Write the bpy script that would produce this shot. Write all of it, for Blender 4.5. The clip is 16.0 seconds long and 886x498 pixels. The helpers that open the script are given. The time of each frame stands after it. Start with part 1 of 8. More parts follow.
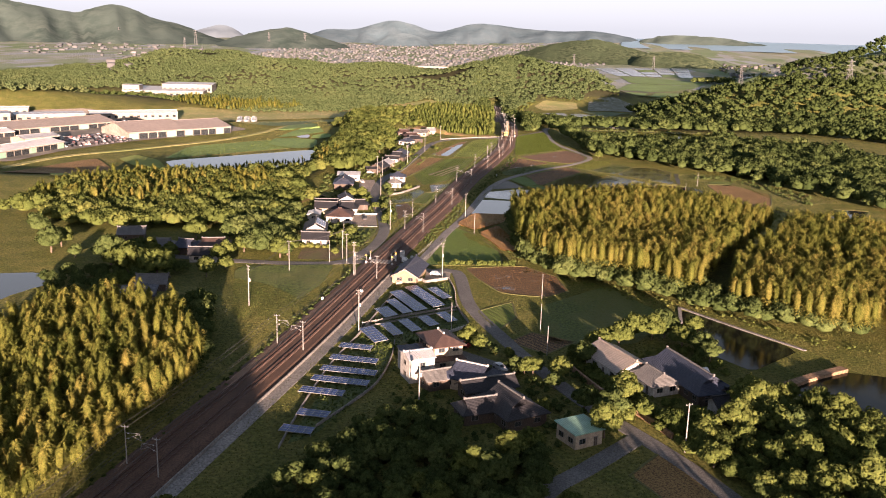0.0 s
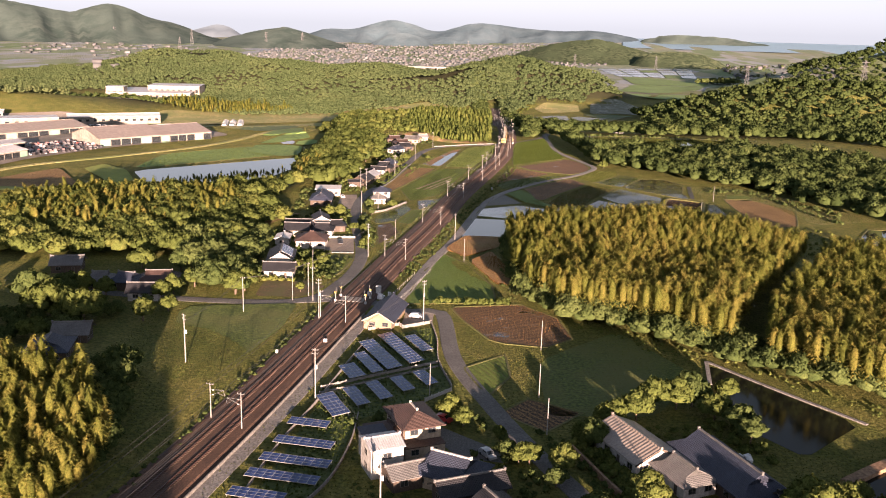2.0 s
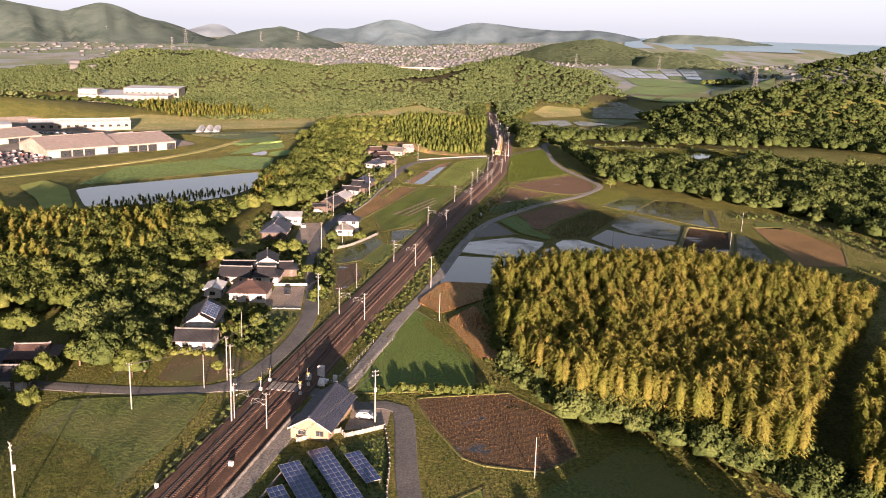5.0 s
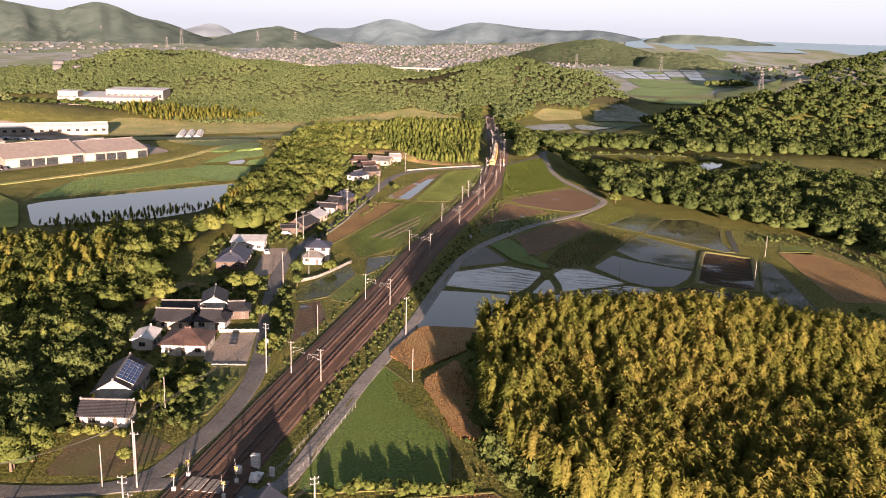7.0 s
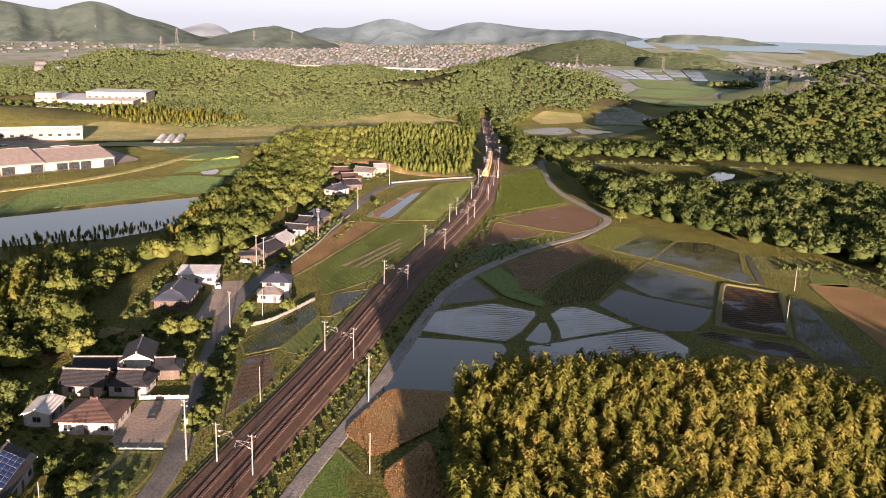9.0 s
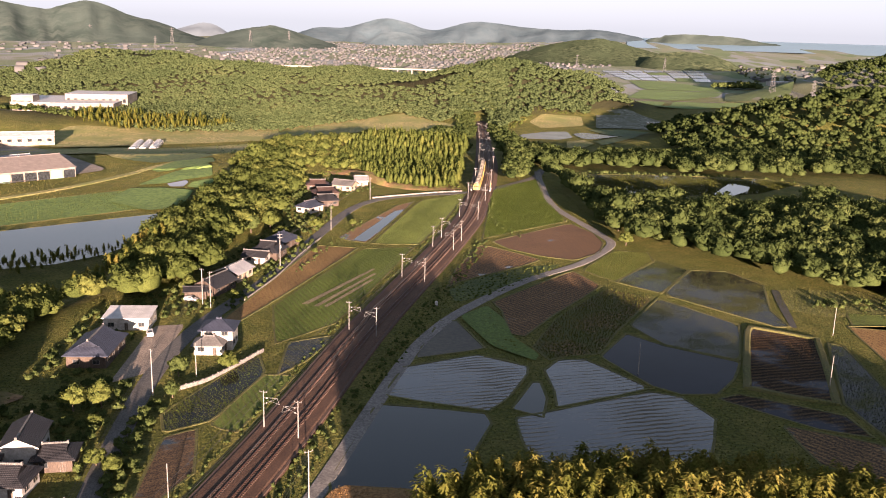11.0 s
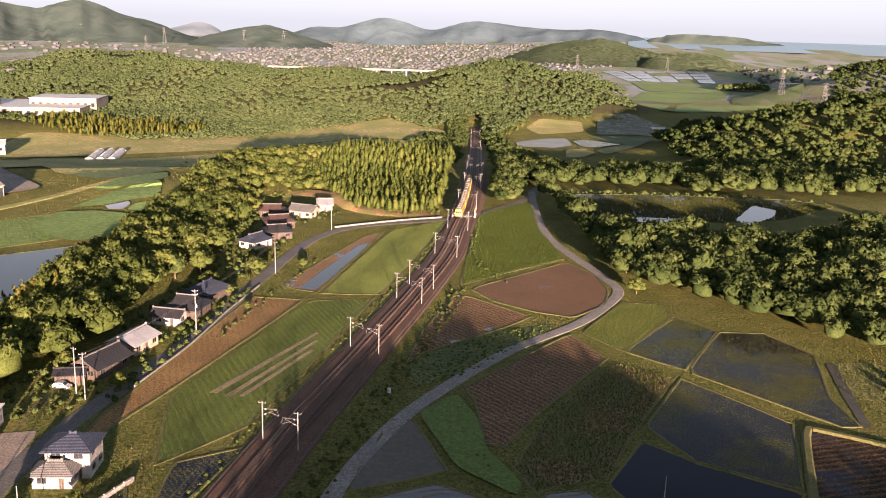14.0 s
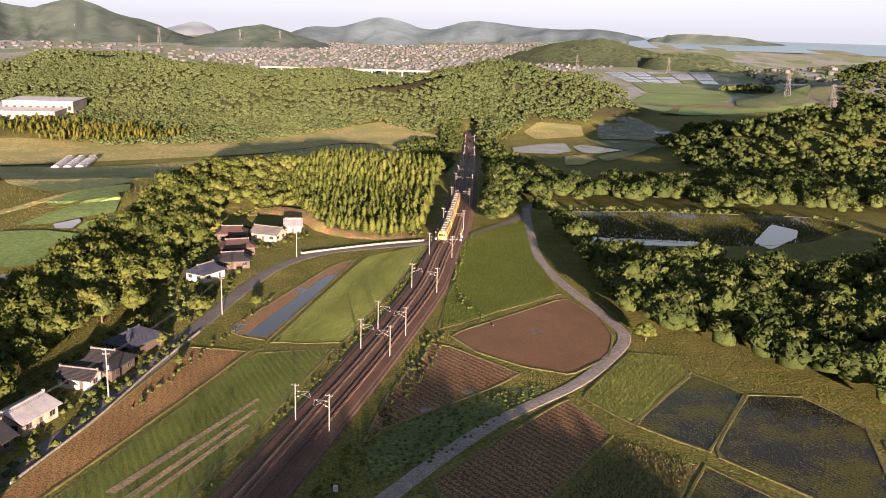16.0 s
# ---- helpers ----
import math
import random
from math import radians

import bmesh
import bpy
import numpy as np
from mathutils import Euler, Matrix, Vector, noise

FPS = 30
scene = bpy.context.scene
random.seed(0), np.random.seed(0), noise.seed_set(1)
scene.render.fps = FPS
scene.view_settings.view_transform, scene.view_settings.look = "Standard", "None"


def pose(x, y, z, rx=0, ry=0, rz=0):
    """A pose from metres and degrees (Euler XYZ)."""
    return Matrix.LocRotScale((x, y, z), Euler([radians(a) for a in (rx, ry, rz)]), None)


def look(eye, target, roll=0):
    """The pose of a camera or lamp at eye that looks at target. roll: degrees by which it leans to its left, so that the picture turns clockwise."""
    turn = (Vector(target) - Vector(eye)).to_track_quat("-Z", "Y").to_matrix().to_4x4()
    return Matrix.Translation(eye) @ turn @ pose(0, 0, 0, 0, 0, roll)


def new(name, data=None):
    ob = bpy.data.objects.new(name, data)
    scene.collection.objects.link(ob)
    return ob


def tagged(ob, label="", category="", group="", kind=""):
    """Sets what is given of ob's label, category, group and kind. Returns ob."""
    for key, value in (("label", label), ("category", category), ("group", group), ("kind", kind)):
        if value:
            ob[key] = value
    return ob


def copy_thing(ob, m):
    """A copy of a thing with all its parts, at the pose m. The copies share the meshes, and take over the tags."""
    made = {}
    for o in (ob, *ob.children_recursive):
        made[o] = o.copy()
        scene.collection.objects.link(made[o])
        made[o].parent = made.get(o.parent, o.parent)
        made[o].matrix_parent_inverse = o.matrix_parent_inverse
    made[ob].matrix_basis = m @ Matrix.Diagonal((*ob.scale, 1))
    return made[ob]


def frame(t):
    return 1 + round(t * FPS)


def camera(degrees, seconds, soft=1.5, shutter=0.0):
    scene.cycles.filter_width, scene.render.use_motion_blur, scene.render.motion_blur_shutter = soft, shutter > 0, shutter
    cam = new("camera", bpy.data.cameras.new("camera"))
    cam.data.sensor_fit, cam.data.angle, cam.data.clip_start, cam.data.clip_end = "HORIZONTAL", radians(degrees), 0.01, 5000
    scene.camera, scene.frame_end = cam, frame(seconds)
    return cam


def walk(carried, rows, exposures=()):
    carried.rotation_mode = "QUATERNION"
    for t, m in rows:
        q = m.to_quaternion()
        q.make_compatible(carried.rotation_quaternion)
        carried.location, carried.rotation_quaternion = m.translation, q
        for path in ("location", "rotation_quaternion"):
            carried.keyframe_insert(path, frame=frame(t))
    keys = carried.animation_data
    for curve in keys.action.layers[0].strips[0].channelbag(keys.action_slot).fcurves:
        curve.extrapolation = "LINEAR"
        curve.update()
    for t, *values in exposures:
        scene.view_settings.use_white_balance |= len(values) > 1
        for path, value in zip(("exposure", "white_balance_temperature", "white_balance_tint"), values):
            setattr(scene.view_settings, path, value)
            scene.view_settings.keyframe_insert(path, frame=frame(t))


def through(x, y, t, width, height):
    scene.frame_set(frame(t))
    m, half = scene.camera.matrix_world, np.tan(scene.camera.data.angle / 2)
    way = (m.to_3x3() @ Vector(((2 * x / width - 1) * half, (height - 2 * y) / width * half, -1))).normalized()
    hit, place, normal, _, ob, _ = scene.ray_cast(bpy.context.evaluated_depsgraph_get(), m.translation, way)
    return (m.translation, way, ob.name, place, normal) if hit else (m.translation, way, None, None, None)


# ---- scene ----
import collections
import itertools

# camera: flies straight ahead along the railway at about 80 m
EXPOSURE, KELVIN, TINT = 2.62, 6250, 35.5
cam = camera(52.0, 16.0, soft=1.0)
ROWS = [  # seconds, x, y, z, yaw, pitch, roll
    (0, -24.74, -184.71, 80.69, -0.944, -13.763, 1.586),
    (1, -21.88, -161.03, 80.48, -0.928, -13.770, 1.595),
    (2, -18.94, -137.54, 80.27, -0.914, -13.777, 1.603),
    (3, -15.93, -114.22, 80.07, -0.901, -13.783, 1.612),
    (4, -12.86, -91.08, 79.88, -0.889, -13.790, 1.620),
    (5, -9.72, -68.09, 79.69, -0.878, -13.797, 1.629),
    (6, -6.53, -45.26, 79.52, -0.869, -13.804, 1.637),
    (7, -3.29, -22.56, 79.36, -0.860, -13.811, 1.646),
    (8, 0.00, 0.00, 79.20, -0.853, -13.817, 1.655),
    (9, 3.33, 22.44, 79.05, -0.847, -13.824, 1.663),
    (10, 6.70, 44.77, 78.92, -0.842, -13.831, 1.672),
    (11, 10.10, 66.99, 78.79, -0.838, -13.838, 1.680),
    (12, 13.52, 89.12, 78.67, -0.836, -13.845, 1.689),
    (13, 16.97, 111.17, 78.56, -0.834, -13.851, 1.697),
    (14, 20.43, 133.14, 78.46, -0.834, -13.858, 1.706),
    (15, 23.90, 155.05, 78.37, -0.835, -13.865, 1.714),
    (16, 27.38, 176.90, 78.28, -0.837, -13.872, 1.723),
]


def aim(x, y, z, yaw, pitch, roll):
    a, b = radians(yaw), radians(pitch)
    way = Vector((-math.sin(a) * math.cos(b), math.cos(a) * math.cos(b), math.sin(b)))
    eye = Vector((x, y, z))
    return look(eye, eye + way, roll)


walk(cam, [(t, aim(*row)) for t, *row in ROWS], exposures=[(0.0, EXPOSURE, KELVIN, TINT), (16.0, EXPOSURE, KELVIN, TINT)])

# low evening sun from behind the camera, clear hazy sky
SUN_ELEVATION, SUN_AZIMUTH = 6.2, 171.0  # degrees; azimuth clockwise from +y
world = bpy.data.worlds.new("world")
scene.world = world
world.use_nodes = True
_n = world.node_tree.nodes
_sky = _n.new("ShaderNodeTexSky")
_sky.sky_type = "NISHITA"
_sky.sun_disc = False
_sky.sun_elevation, _sky.sun_rotation = radians(SUN_ELEVATION), radians(SUN_AZIMUTH)
_sky.altitude, _sky.air_density, _sky.dust_density, _sky.ozone_density = 80, 1.0, 0.7, 1.5
_grey = _n.new("ShaderNodeRGBToBW")
world.node_tree.links.new(_sky.outputs["Color"], _grey.inputs[0])
_pale = _n.new("ShaderNodeMix")  # pale blue-white haze: the sky's own brightness, little of its colour
_pale.data_type, _pale.blend_type = "RGBA", "MULTIPLY"
_pale.inputs[0].default_value = 1.0
_pale.inputs[7].default_value = (0.93, 1.075, 1.045, 1)
_even = _n.new("ShaderNodeMix")  # haze evens out the sky's brightness
_even.data_type = "FLOAT"
_even.inputs[0].default_value, _even.inputs[3].default_value = 0.8, 2.0
world.node_tree.links.new(_grey.outputs[0], _even.inputs[2])
world.node_tree.links.new(_even.outputs[0], _pale.inputs[6])
_haze = _n.new("ShaderNodeMix")
_haze.data_type = "RGBA"
_haze.inputs[0].default_value = 0.93
world.node_tree.links.new(_sky.outputs["Color"], _haze.inputs[6])
world.node_tree.links.new(_pale.outputs[2], _haze.inputs[7])
# pale haze low down, deeper blue overhead
_up = _n.new("ShaderNodeSeparateXYZ")
world.node_tree.links.new(_n.new("ShaderNodeTexCoord").outputs["Generated"], _up.inputs[0])
_rise = _n.new("ShaderNodeMapRange")
_rise.interpolation_type = "SMOOTHSTEP"
_rise.inputs["From Min"].default_value, _rise.inputs["From Max"].default_value = 0.06, 0.5
world.node_tree.links.new(_up.outputs["Z"], _rise.inputs["Value"])
_deep = _n.new("ShaderNodeMix")
_deep.data_type, _deep.blend_type = "RGBA", "MULTIPLY"
_deep.inputs[0].default_value = 1.0
_deep.inputs[7].default_value = (0.92, 0.79, 0.62, 1)
world.node_tree.links.new(_sky.outputs["Color"], _deep.inputs[6])
_dome = _n.new("ShaderNodeMix")
_dome.data_type = "RGBA"
world.node_tree.links.new(_rise.outputs[0], _dome.inputs[0])
world.node_tree.links.new(_haze.outputs[2], _dome.inputs[6])
world.node_tree.links.new(_deep.outputs[2], _dome.inputs[7])
_n["Background"].inputs["Strength"].default_value = 0.063
world.node_tree.links.new(_dome.outputs[2], _n["Background"].inputs["Color"])
_d = Vector((math.sin(radians(SUN_AZIMUTH)) * math.cos(radians(SUN_ELEVATION)),
             math.cos(radians(SUN_AZIMUTH)) * math.cos(radians(SUN_ELEVATION)), math.sin(radians(SUN_ELEVATION))))
_lamp = bpy.data.lights.new("sun", "SUN")
_lamp.energy, _lamp.angle, _lamp.color = 5.0, radians(0.6), (1.0, 0.765, 0.50)
new("sun", _lamp).matrix_world = look(_d * 500, (0, 0, 0))
# ---- materials ----
def graph(name):
    m = bpy.data.materials.new(name)
    m.use_nodes = True
    nt = m.node_tree
    return m, nt, nt.nodes["Principled BSDF"]


def ramp(nt, fac, stops):
    r = nt.nodes.new("ShaderNodeValToRGB")
    while len(r.color_ramp.elements) < len(stops):
        r.color_ramp.elements.new(0.5)
    for e, (pos, c) in zip(r.color_ramp.elements, stops):
        e.position, e.color = pos, (*c, 1)
    nt.links.new(fac, r.inputs["Fac"])
    return r.outputs["Color"]


def noise_tex(nt, coord, scale, detail=4.0, rough=0.6, stretch=None):
    t = nt.nodes.new("ShaderNodeTexNoise")
    t.inputs["Scale"].default_value, t.inputs["Detail"].default_value, t.inputs["Roughness"].default_value = scale, detail, rough
    if stretch:
        mp = nt.nodes.new("ShaderNodeMapping")
        mp.inputs["Rotation"].default_value[2] = radians(stretch[0])
        mp.inputs["Scale"].default_value = stretch[1]
        nt.links.new(coord, mp.inputs["Vector"])
        coord = mp.outputs["Vector"]
    nt.links.new(coord, t.inputs["Vector"])
    return t.outputs["Fac"]


def mixc(nt, fac, a, b, mode="MIX"):
    m = nt.nodes.new("ShaderNodeMix")
    m.data_type, m.blend_type = "RGBA", mode
    for sock, v in ((m.inputs[0], fac), (m.inputs[6], a), (m.inputs[7], b)):
        if isinstance(v, (int, float)):
            sock.default_value = v
        elif isinstance(v, tuple):
            sock.default_value = (*v, 1)
        else:
            nt.links.new(v, sock)
    return m.outputs[2]


def arith(nt, op, a, b=0.0):
    m = nt.nodes.new("ShaderNodeMath")
    m.operation = op
    for sock, v in ((m.inputs[0], a), (m.inputs[1], b)):
        if isinstance(v, (int, float)):
            sock.default_value = v
        else:
            nt.links.new(v, sock)
    return m.outputs[0]


def place(nt, local=False):
    if local:
        return nt.nodes.new("ShaderNodeTexCoord").outputs["Object"]
    return nt.nodes.new("ShaderNodeNewGeometry").outputs["Position"]


def bump(nt, bsdf, height, dist, strength=1.0):
    b = nt.nodes.new("ShaderNodeBump")
    b.inputs["Distance"].default_value, b.inputs["Strength"].default_value = dist, strength
    nt.links.new(height, b.inputs["Height"])
    nt.links.new(b.outputs["Normal"], bsdf.inputs["Normal"])


def surface(name, dark, light, fine=2.0, broad=0.1, rough=0.9, relief=0.05, third=None, stretch=None, local=False, spec=0.3, metal=0.0):
    """A weathered surface: fine grain between dark and light, broad patches of a third tone, relief."""
    m, nt, b = graph(name)
    co = place(nt, local)
    n1 = noise_tex(nt, co, fine, 5, 0.65, stretch)
    n2 = noise_tex(nt, co, broad, 3, 0.55)
    col = ramp(nt, n1, [(0.41, dark), (0.61, light)])
    if third:
        patch = ramp(nt, n2, [(0.42, (0, 0, 0)), (0.62, (1, 1, 1))])
        col = mixc(nt, patch, col, third)
    else:
        col = mixc(nt, 0.5, col, ramp(nt, n2, [(0.3, (0.55, 0.55, 0.55)), (0.7, (1.25, 1.25, 1.25))]), "MULTIPLY")
    nt.links.new(col, b.inputs["Base Color"])
    b.inputs["Roughness"].default_value, b.inputs["Metallic"].default_value = rough, metal
    b.inputs["Specular IOR Level"].default_value = spec
    if relief:
        bump(nt, b, n1, relief)
    return m


def foliage(name, dark, mid, light, through=0.25, grain=2.6):
    """Leaves: tone differs from plant to plant ('tone') and from leaf to leaf."""
    m, nt, b = graph(name)
    nt.nodes.remove(b)
    at = nt.nodes.new("ShaderNodeAttribute")
    at.attribute_name = "tone"
    isl = nt.nodes.new("ShaderNodeNewGeometry").outputs["Random Per Island"]
    f = arith(nt, "ADD", arith(nt, "MULTIPLY", at.outputs["Fac"], 0.72), arith(nt, "MULTIPLY", isl, 0.28))
    col = ramp(nt, f, [(0.05, dark), (0.5, mid), (0.95, light)])
    n1 = noise_tex(nt, place(nt), grain, 3, 0.7)
    col = mixc(nt, 1.0, col, ramp(nt, n1, [(0.32, (0.5, 0.53, 0.5)), (0.5, (0.95, 0.95, 0.95)), (0.68, (1.32, 1.33, 1.25))]), "MULTIPLY")
    bp = nt.nodes.new("ShaderNodeBump")
    bp.inputs["Distance"].default_value = 0.5 / grain
    nt.links.new(n1, bp.inputs["Height"])
    d, t, mx = nt.nodes.new("ShaderNodeBsdfDiffuse"), nt.nodes.new("ShaderNodeBsdfTranslucent"), nt.nodes.new("ShaderNodeMixShader")
    nt.links.new(col, d.inputs["Color"])
    nt.links.new(col, t.inputs["Color"])
    nt.links.new(bp.outputs["Normal"], d.inputs["Normal"])
    mx.inputs[0].default_value = through
    nt.links.new(d.outputs[0], mx.inputs[1])
    nt.links.new(t.outputs[0], mx.inputs[2])
    nt.links.new(mx.outputs[0], nt.nodes["Material Output"].inputs["Surface"])
    return m


def rows_field(name, soil, soil2, plant, angle, pitch, cover=0.5, rough=0.95, wet=None, relief=0.15, patch=0.06, ridge=0.2, flooded=False, tint=(0.015, 0.015, 0.014), shine=1.4):
    """A tilled or planted field: furrows at an angle (degrees) and pitch (metres), plants on the ridges, wet patches."""
    m, nt, b = graph(name)
    co = place(nt)
    mp = nt.nodes.new("ShaderNodeMapping")
    mp.inputs["Rotation"].default_value[2] = radians(angle)
    nt.links.new(co, mp.inputs["Vector"])
    w = nt.nodes.new("ShaderNodeTexWave")
    w.wave_type, w.bands_direction, w.wave_profile = "BANDS", "X", "SIN"
    w.inputs["Scale"].default_value = 0.314 / pitch
    w.inputs["Distortion"].default_value, w.inputs["Detail"].default_value, w.inputs["Detail Scale"].default_value = (5.0 if flooded else 2.6), 4.0, (0.8 if flooded else 1.5)
    nt.links.new(mp.outputs["Vector"], w.inputs["Vector"])
    n1 = noise_tex(nt, co, 2.4, 6, 0.75)
    n2 = noise_tex(nt, co, patch, 4, 0.6)
    col = ramp(nt, n1, [(0.41, soil), (0.61, soil2)])
    h = arith(nt, "ADD", arith(nt, "MULTIPLY", w.outputs["Fac"], ridge), arith(nt, "MULTIPLY", n1, 1.4 - ridge))
    mask = ramp(nt, h, [(0.95 - cover * 0.75, (0, 0, 0)), (1.05 - cover * 0.6, (1, 1, 1))])
    col = mixc(nt, mask, col, mixc(nt, n1, tuple(c * 0.6 for c in plant), tuple(c * 1.3 for c in plant)))
    col = mixc(nt, 0.6, col, ramp(nt, n2, [(0.3, (0.6, 0.58, 0.55)), (0.7, (1.25, 1.25, 1.2))]), "MULTIPLY")
    nt.links.new(col, b.inputs["Base Color"])
    b.inputs["Roughness"].default_value, b.inputs["Specular IOR Level"].default_value = rough, 0.2
    if wet:  # standing water in the hollows
        lo, hi = wet
        low = arith(nt, "SUBTRACT", n2, arith(nt, "MULTIPLY", h, 0.12))
        if flooded:  # water between the rows
            low = arith(nt, "SUBTRACT", arith(nt, "ADD", 0.5, arith(nt, "MULTIPLY", n2, 1.1)), h)
        wm = ramp(nt, low, [(lo, (0, 0, 0)), (hi, (1, 1, 1))])
        nt.links.new(ramp(nt, wm, [(0.0, (rough,) * 3), (1.0, (0.06,) * 3)]), b.inputs["Roughness"])
        nt.links.new(mixc(nt, wm, col, tint), b.inputs["Base Color"])
        b.inputs["Specular IOR Level"].default_value = 0.5
        b.inputs["IOR"].default_value = shine
        h = arith(nt, "MULTIPLY", h, arith(nt, "SUBTRACT", 1.0, wm))
    bump(nt, b, h, relief)
    return m


def water(name, tint=(0.03, 0.035, 0.03), rough=0.04, ripple=0.004, scale=3.0):
    m, nt, b = graph(name)
    co = place(nt)
    b.inputs["Roughness"].default_value, b.inputs["IOR"].default_value = rough, 1.33
    nt.links.new(mixc(nt, noise_tex(nt, co, 0.07, 3), tuple(c * 0.7 for c in tint), tuple(c * 1.4 for c in tint)), b.inputs["Base Color"])
    bump(nt, b, noise_tex(nt, co, scale, 3, 0.5), ripple)
    return m


GRASS = surface("grass", (0.10, 0.105, 0.03), (0.25, 0.235, 0.07), 1.3, 0.035, relief=1.0, third=(0.20, 0.165, 0.06))
FALLOW = surface("fallow_straw", (0.16, 0.155, 0.05), (0.42, 0.36, 0.145), 0.5, 0.035, relief=0.8, third=(0.19, 0.205, 0.06))
RICE_FAR = surface("far_rice", (0.095, 0.165, 0.04), (0.165, 0.25, 0.06), 0.4, 0.02, relief=0.3)
LAWN = surface("mown_grass", (0.042, 0.062, 0.013), (0.11, 0.14, 0.028), 1.2, 0.05, relief=0.5, third=(0.10, 0.108, 0.03))
WEEDS = surface("weeds", (0.03, 0.05, 0.012), (0.12, 0.14, 0.03), 0.9, 0.09, relief=0.5, third=(0.05, 0.075, 0.018))
ASPHALT = surface("asphalt", (0.075, 0.072, 0.068), (0.14, 0.134, 0.125), 3.0, 0.12, relief=0.01)
CONCRETE = surface("concrete", (0.13, 0.122, 0.112), (0.25, 0.232, 0.21), 2.0, 0.15, relief=0.01)
GRAVEL = surface("gravel", (0.19, 0.155, 0.122), (0.34, 0.28, 0.225), 2.2, 0.1, relief=0.03)
BALLAST = surface("ballast", (0.05, 0.028, 0.019), (0.13, 0.074, 0.047), 3.0, 0.2, relief=0.08)
SOIL = surface("bare_soil", (0.14, 0.085, 0.05), (0.27, 0.17, 0.10), 1.4, 0.08, relief=0.08)
RUST = surface("rusty_steel", (0.045, 0.02, 0.014), (0.09, 0.04, 0.028), 6.0, 0.5, rough=0.7, relief=0.0, metal=0.3)
RAILTOP = surface("polished_rail", (0.12, 0.10, 0.09), (0.2, 0.17, 0.15), 6.0, 0.5, rough=0.5, relief=0.0, metal=0.9)
SLEEPER = surface("concrete_sleeper", (0.07, 0.046, 0.036), (0.12, 0.08, 0.062), 5.0, 0.6, relief=0.01)
BARK = surface("bark", (0.07, 0.05, 0.035), (0.16, 0.12, 0.085), 5.0, 0.5, relief=0.03, local=True)
LEAF = foliage("broad_leaves", (0.042, 0.058, 0.016), (0.085, 0.106, 0.028), (0.148, 0.155, 0.042))
LEAF_DARK = foliage("evergreen_leaves", (0.032, 0.048, 0.016), (0.06, 0.082, 0.026), (0.105, 0.128, 0.042))
LEAF_FAR = foliage("hill_forest_leaves", (0.055, 0.079, 0.033), (0.084, 0.111, 0.046), (0.118, 0.134, 0.056), grain=0.9)
BAMBOO = foliage("bamboo_leaves", (0.078, 0.098, 0.021), (0.15, 0.156, 0.034), (0.235, 0.196, 0.05), 0.5)
CONIFER = foliage("cedar_needles", (0.05, 0.068, 0.018), (0.09, 0.113, 0.028), (0.15, 0.158, 0.04))
# ---- kit ----
def link_mesh(name, me, mats, parent=None, label=""):
    for m in mats if isinstance(mats, (list, tuple)) else [mats]:
        me.materials.append(m)
    ob = new(name, me)
    if parent:
        ob.parent = parent
    if label:
        ob["label"] = label
    return ob


def part(name, bm, material, parent=None, label=""):
    """Links a bmesh as one mesh object, under a thing or part if given."""
    me = bpy.data.meshes.new(name)
    bm.normal_update()
    bm.to_mesh(me)
    bm.free()
    return link_mesh(name, me, material, parent, label)


def empty(name, m, label, category, group="", kind=""):
    ob = new(name)
    ob.empty_display_size = 0.5
    ob.matrix_world = m
    return tagged(ob, label, category, group, kind)


def box(bm, x0, y0, z0, x1, y1, z1, m=None):
    vs = [bm.verts.new((x, y, z)) for z in (z0, z1) for x, y in ((x0, y0), (x1, y0), (x1, y1), (x0, y1))]
    if m:
        for v in vs:
            v.co = m @ v.co
    for q in ((3, 2, 1, 0), (4, 5, 6, 7), (0, 1, 5, 4), (1, 2, 6, 5), (2, 3, 7, 6), (3, 0, 4, 7)):
        bm.faces.new([vs[i] for i in q])
    return vs


def tube(bm, a, b, r0, r1=None, n=8):
    """A tapered rod from a to b."""
    a, b = Vector(a), Vector(b)
    r1 = r0 if r1 is None else r1
    q = (b - a).to_track_quat("Z", "Y")
    ends = []
    for c, r in ((a, r0), (b, r1)):
        ends.append([bm.verts.new(c + q @ Vector((r * math.cos(2 * math.pi * i / n), r * math.sin(2 * math.pi * i / n), 0))) for i in range(n)])
    for i in range(n):
        bm.faces.new((ends[0][i], ends[0][(i + 1) % n], ends[1][(i + 1) % n], ends[1][i]))
    bm.faces.new(ends[0][::-1])
    bm.faces.new(ends[1])


def mesh_np(name, verts, quads, mat, tone=None, parent=None, label="", normals=None):
    """A mesh of many quads from numpy arrays, with a tone per vertex."""
    me = bpy.data.meshes.new(name)
    me.vertices.add(len(verts))
    me.vertices.foreach_set("co", np.ascontiguousarray(verts, dtype=np.float32).ravel())
    k = quads.shape[1]
    me.loops.add(quads.size)
    me.loops.foreach_set("vertex_index", np.ascontiguousarray(quads, dtype=np.int32).ravel())
    me.polygons.add(len(quads))
    me.polygons.foreach_set("loop_start", np.arange(0, quads.size, k, dtype=np.int32))
    me.update(calc_edges=True)
    if tone is not None:
        at = me.attributes.new("tone", "FLOAT", "POINT")
        at.data.foreach_set("value", np.ascontiguousarray(tone, dtype=np.float32))
    if normals is not None:  # leaves share the soft roundness of their bough
        me.shade_smooth()
        me.normals_split_custom_set_from_vertices(np.ascontiguousarray(normals, dtype=np.float32))
    return link_mesh(name, me, mat, parent, label)


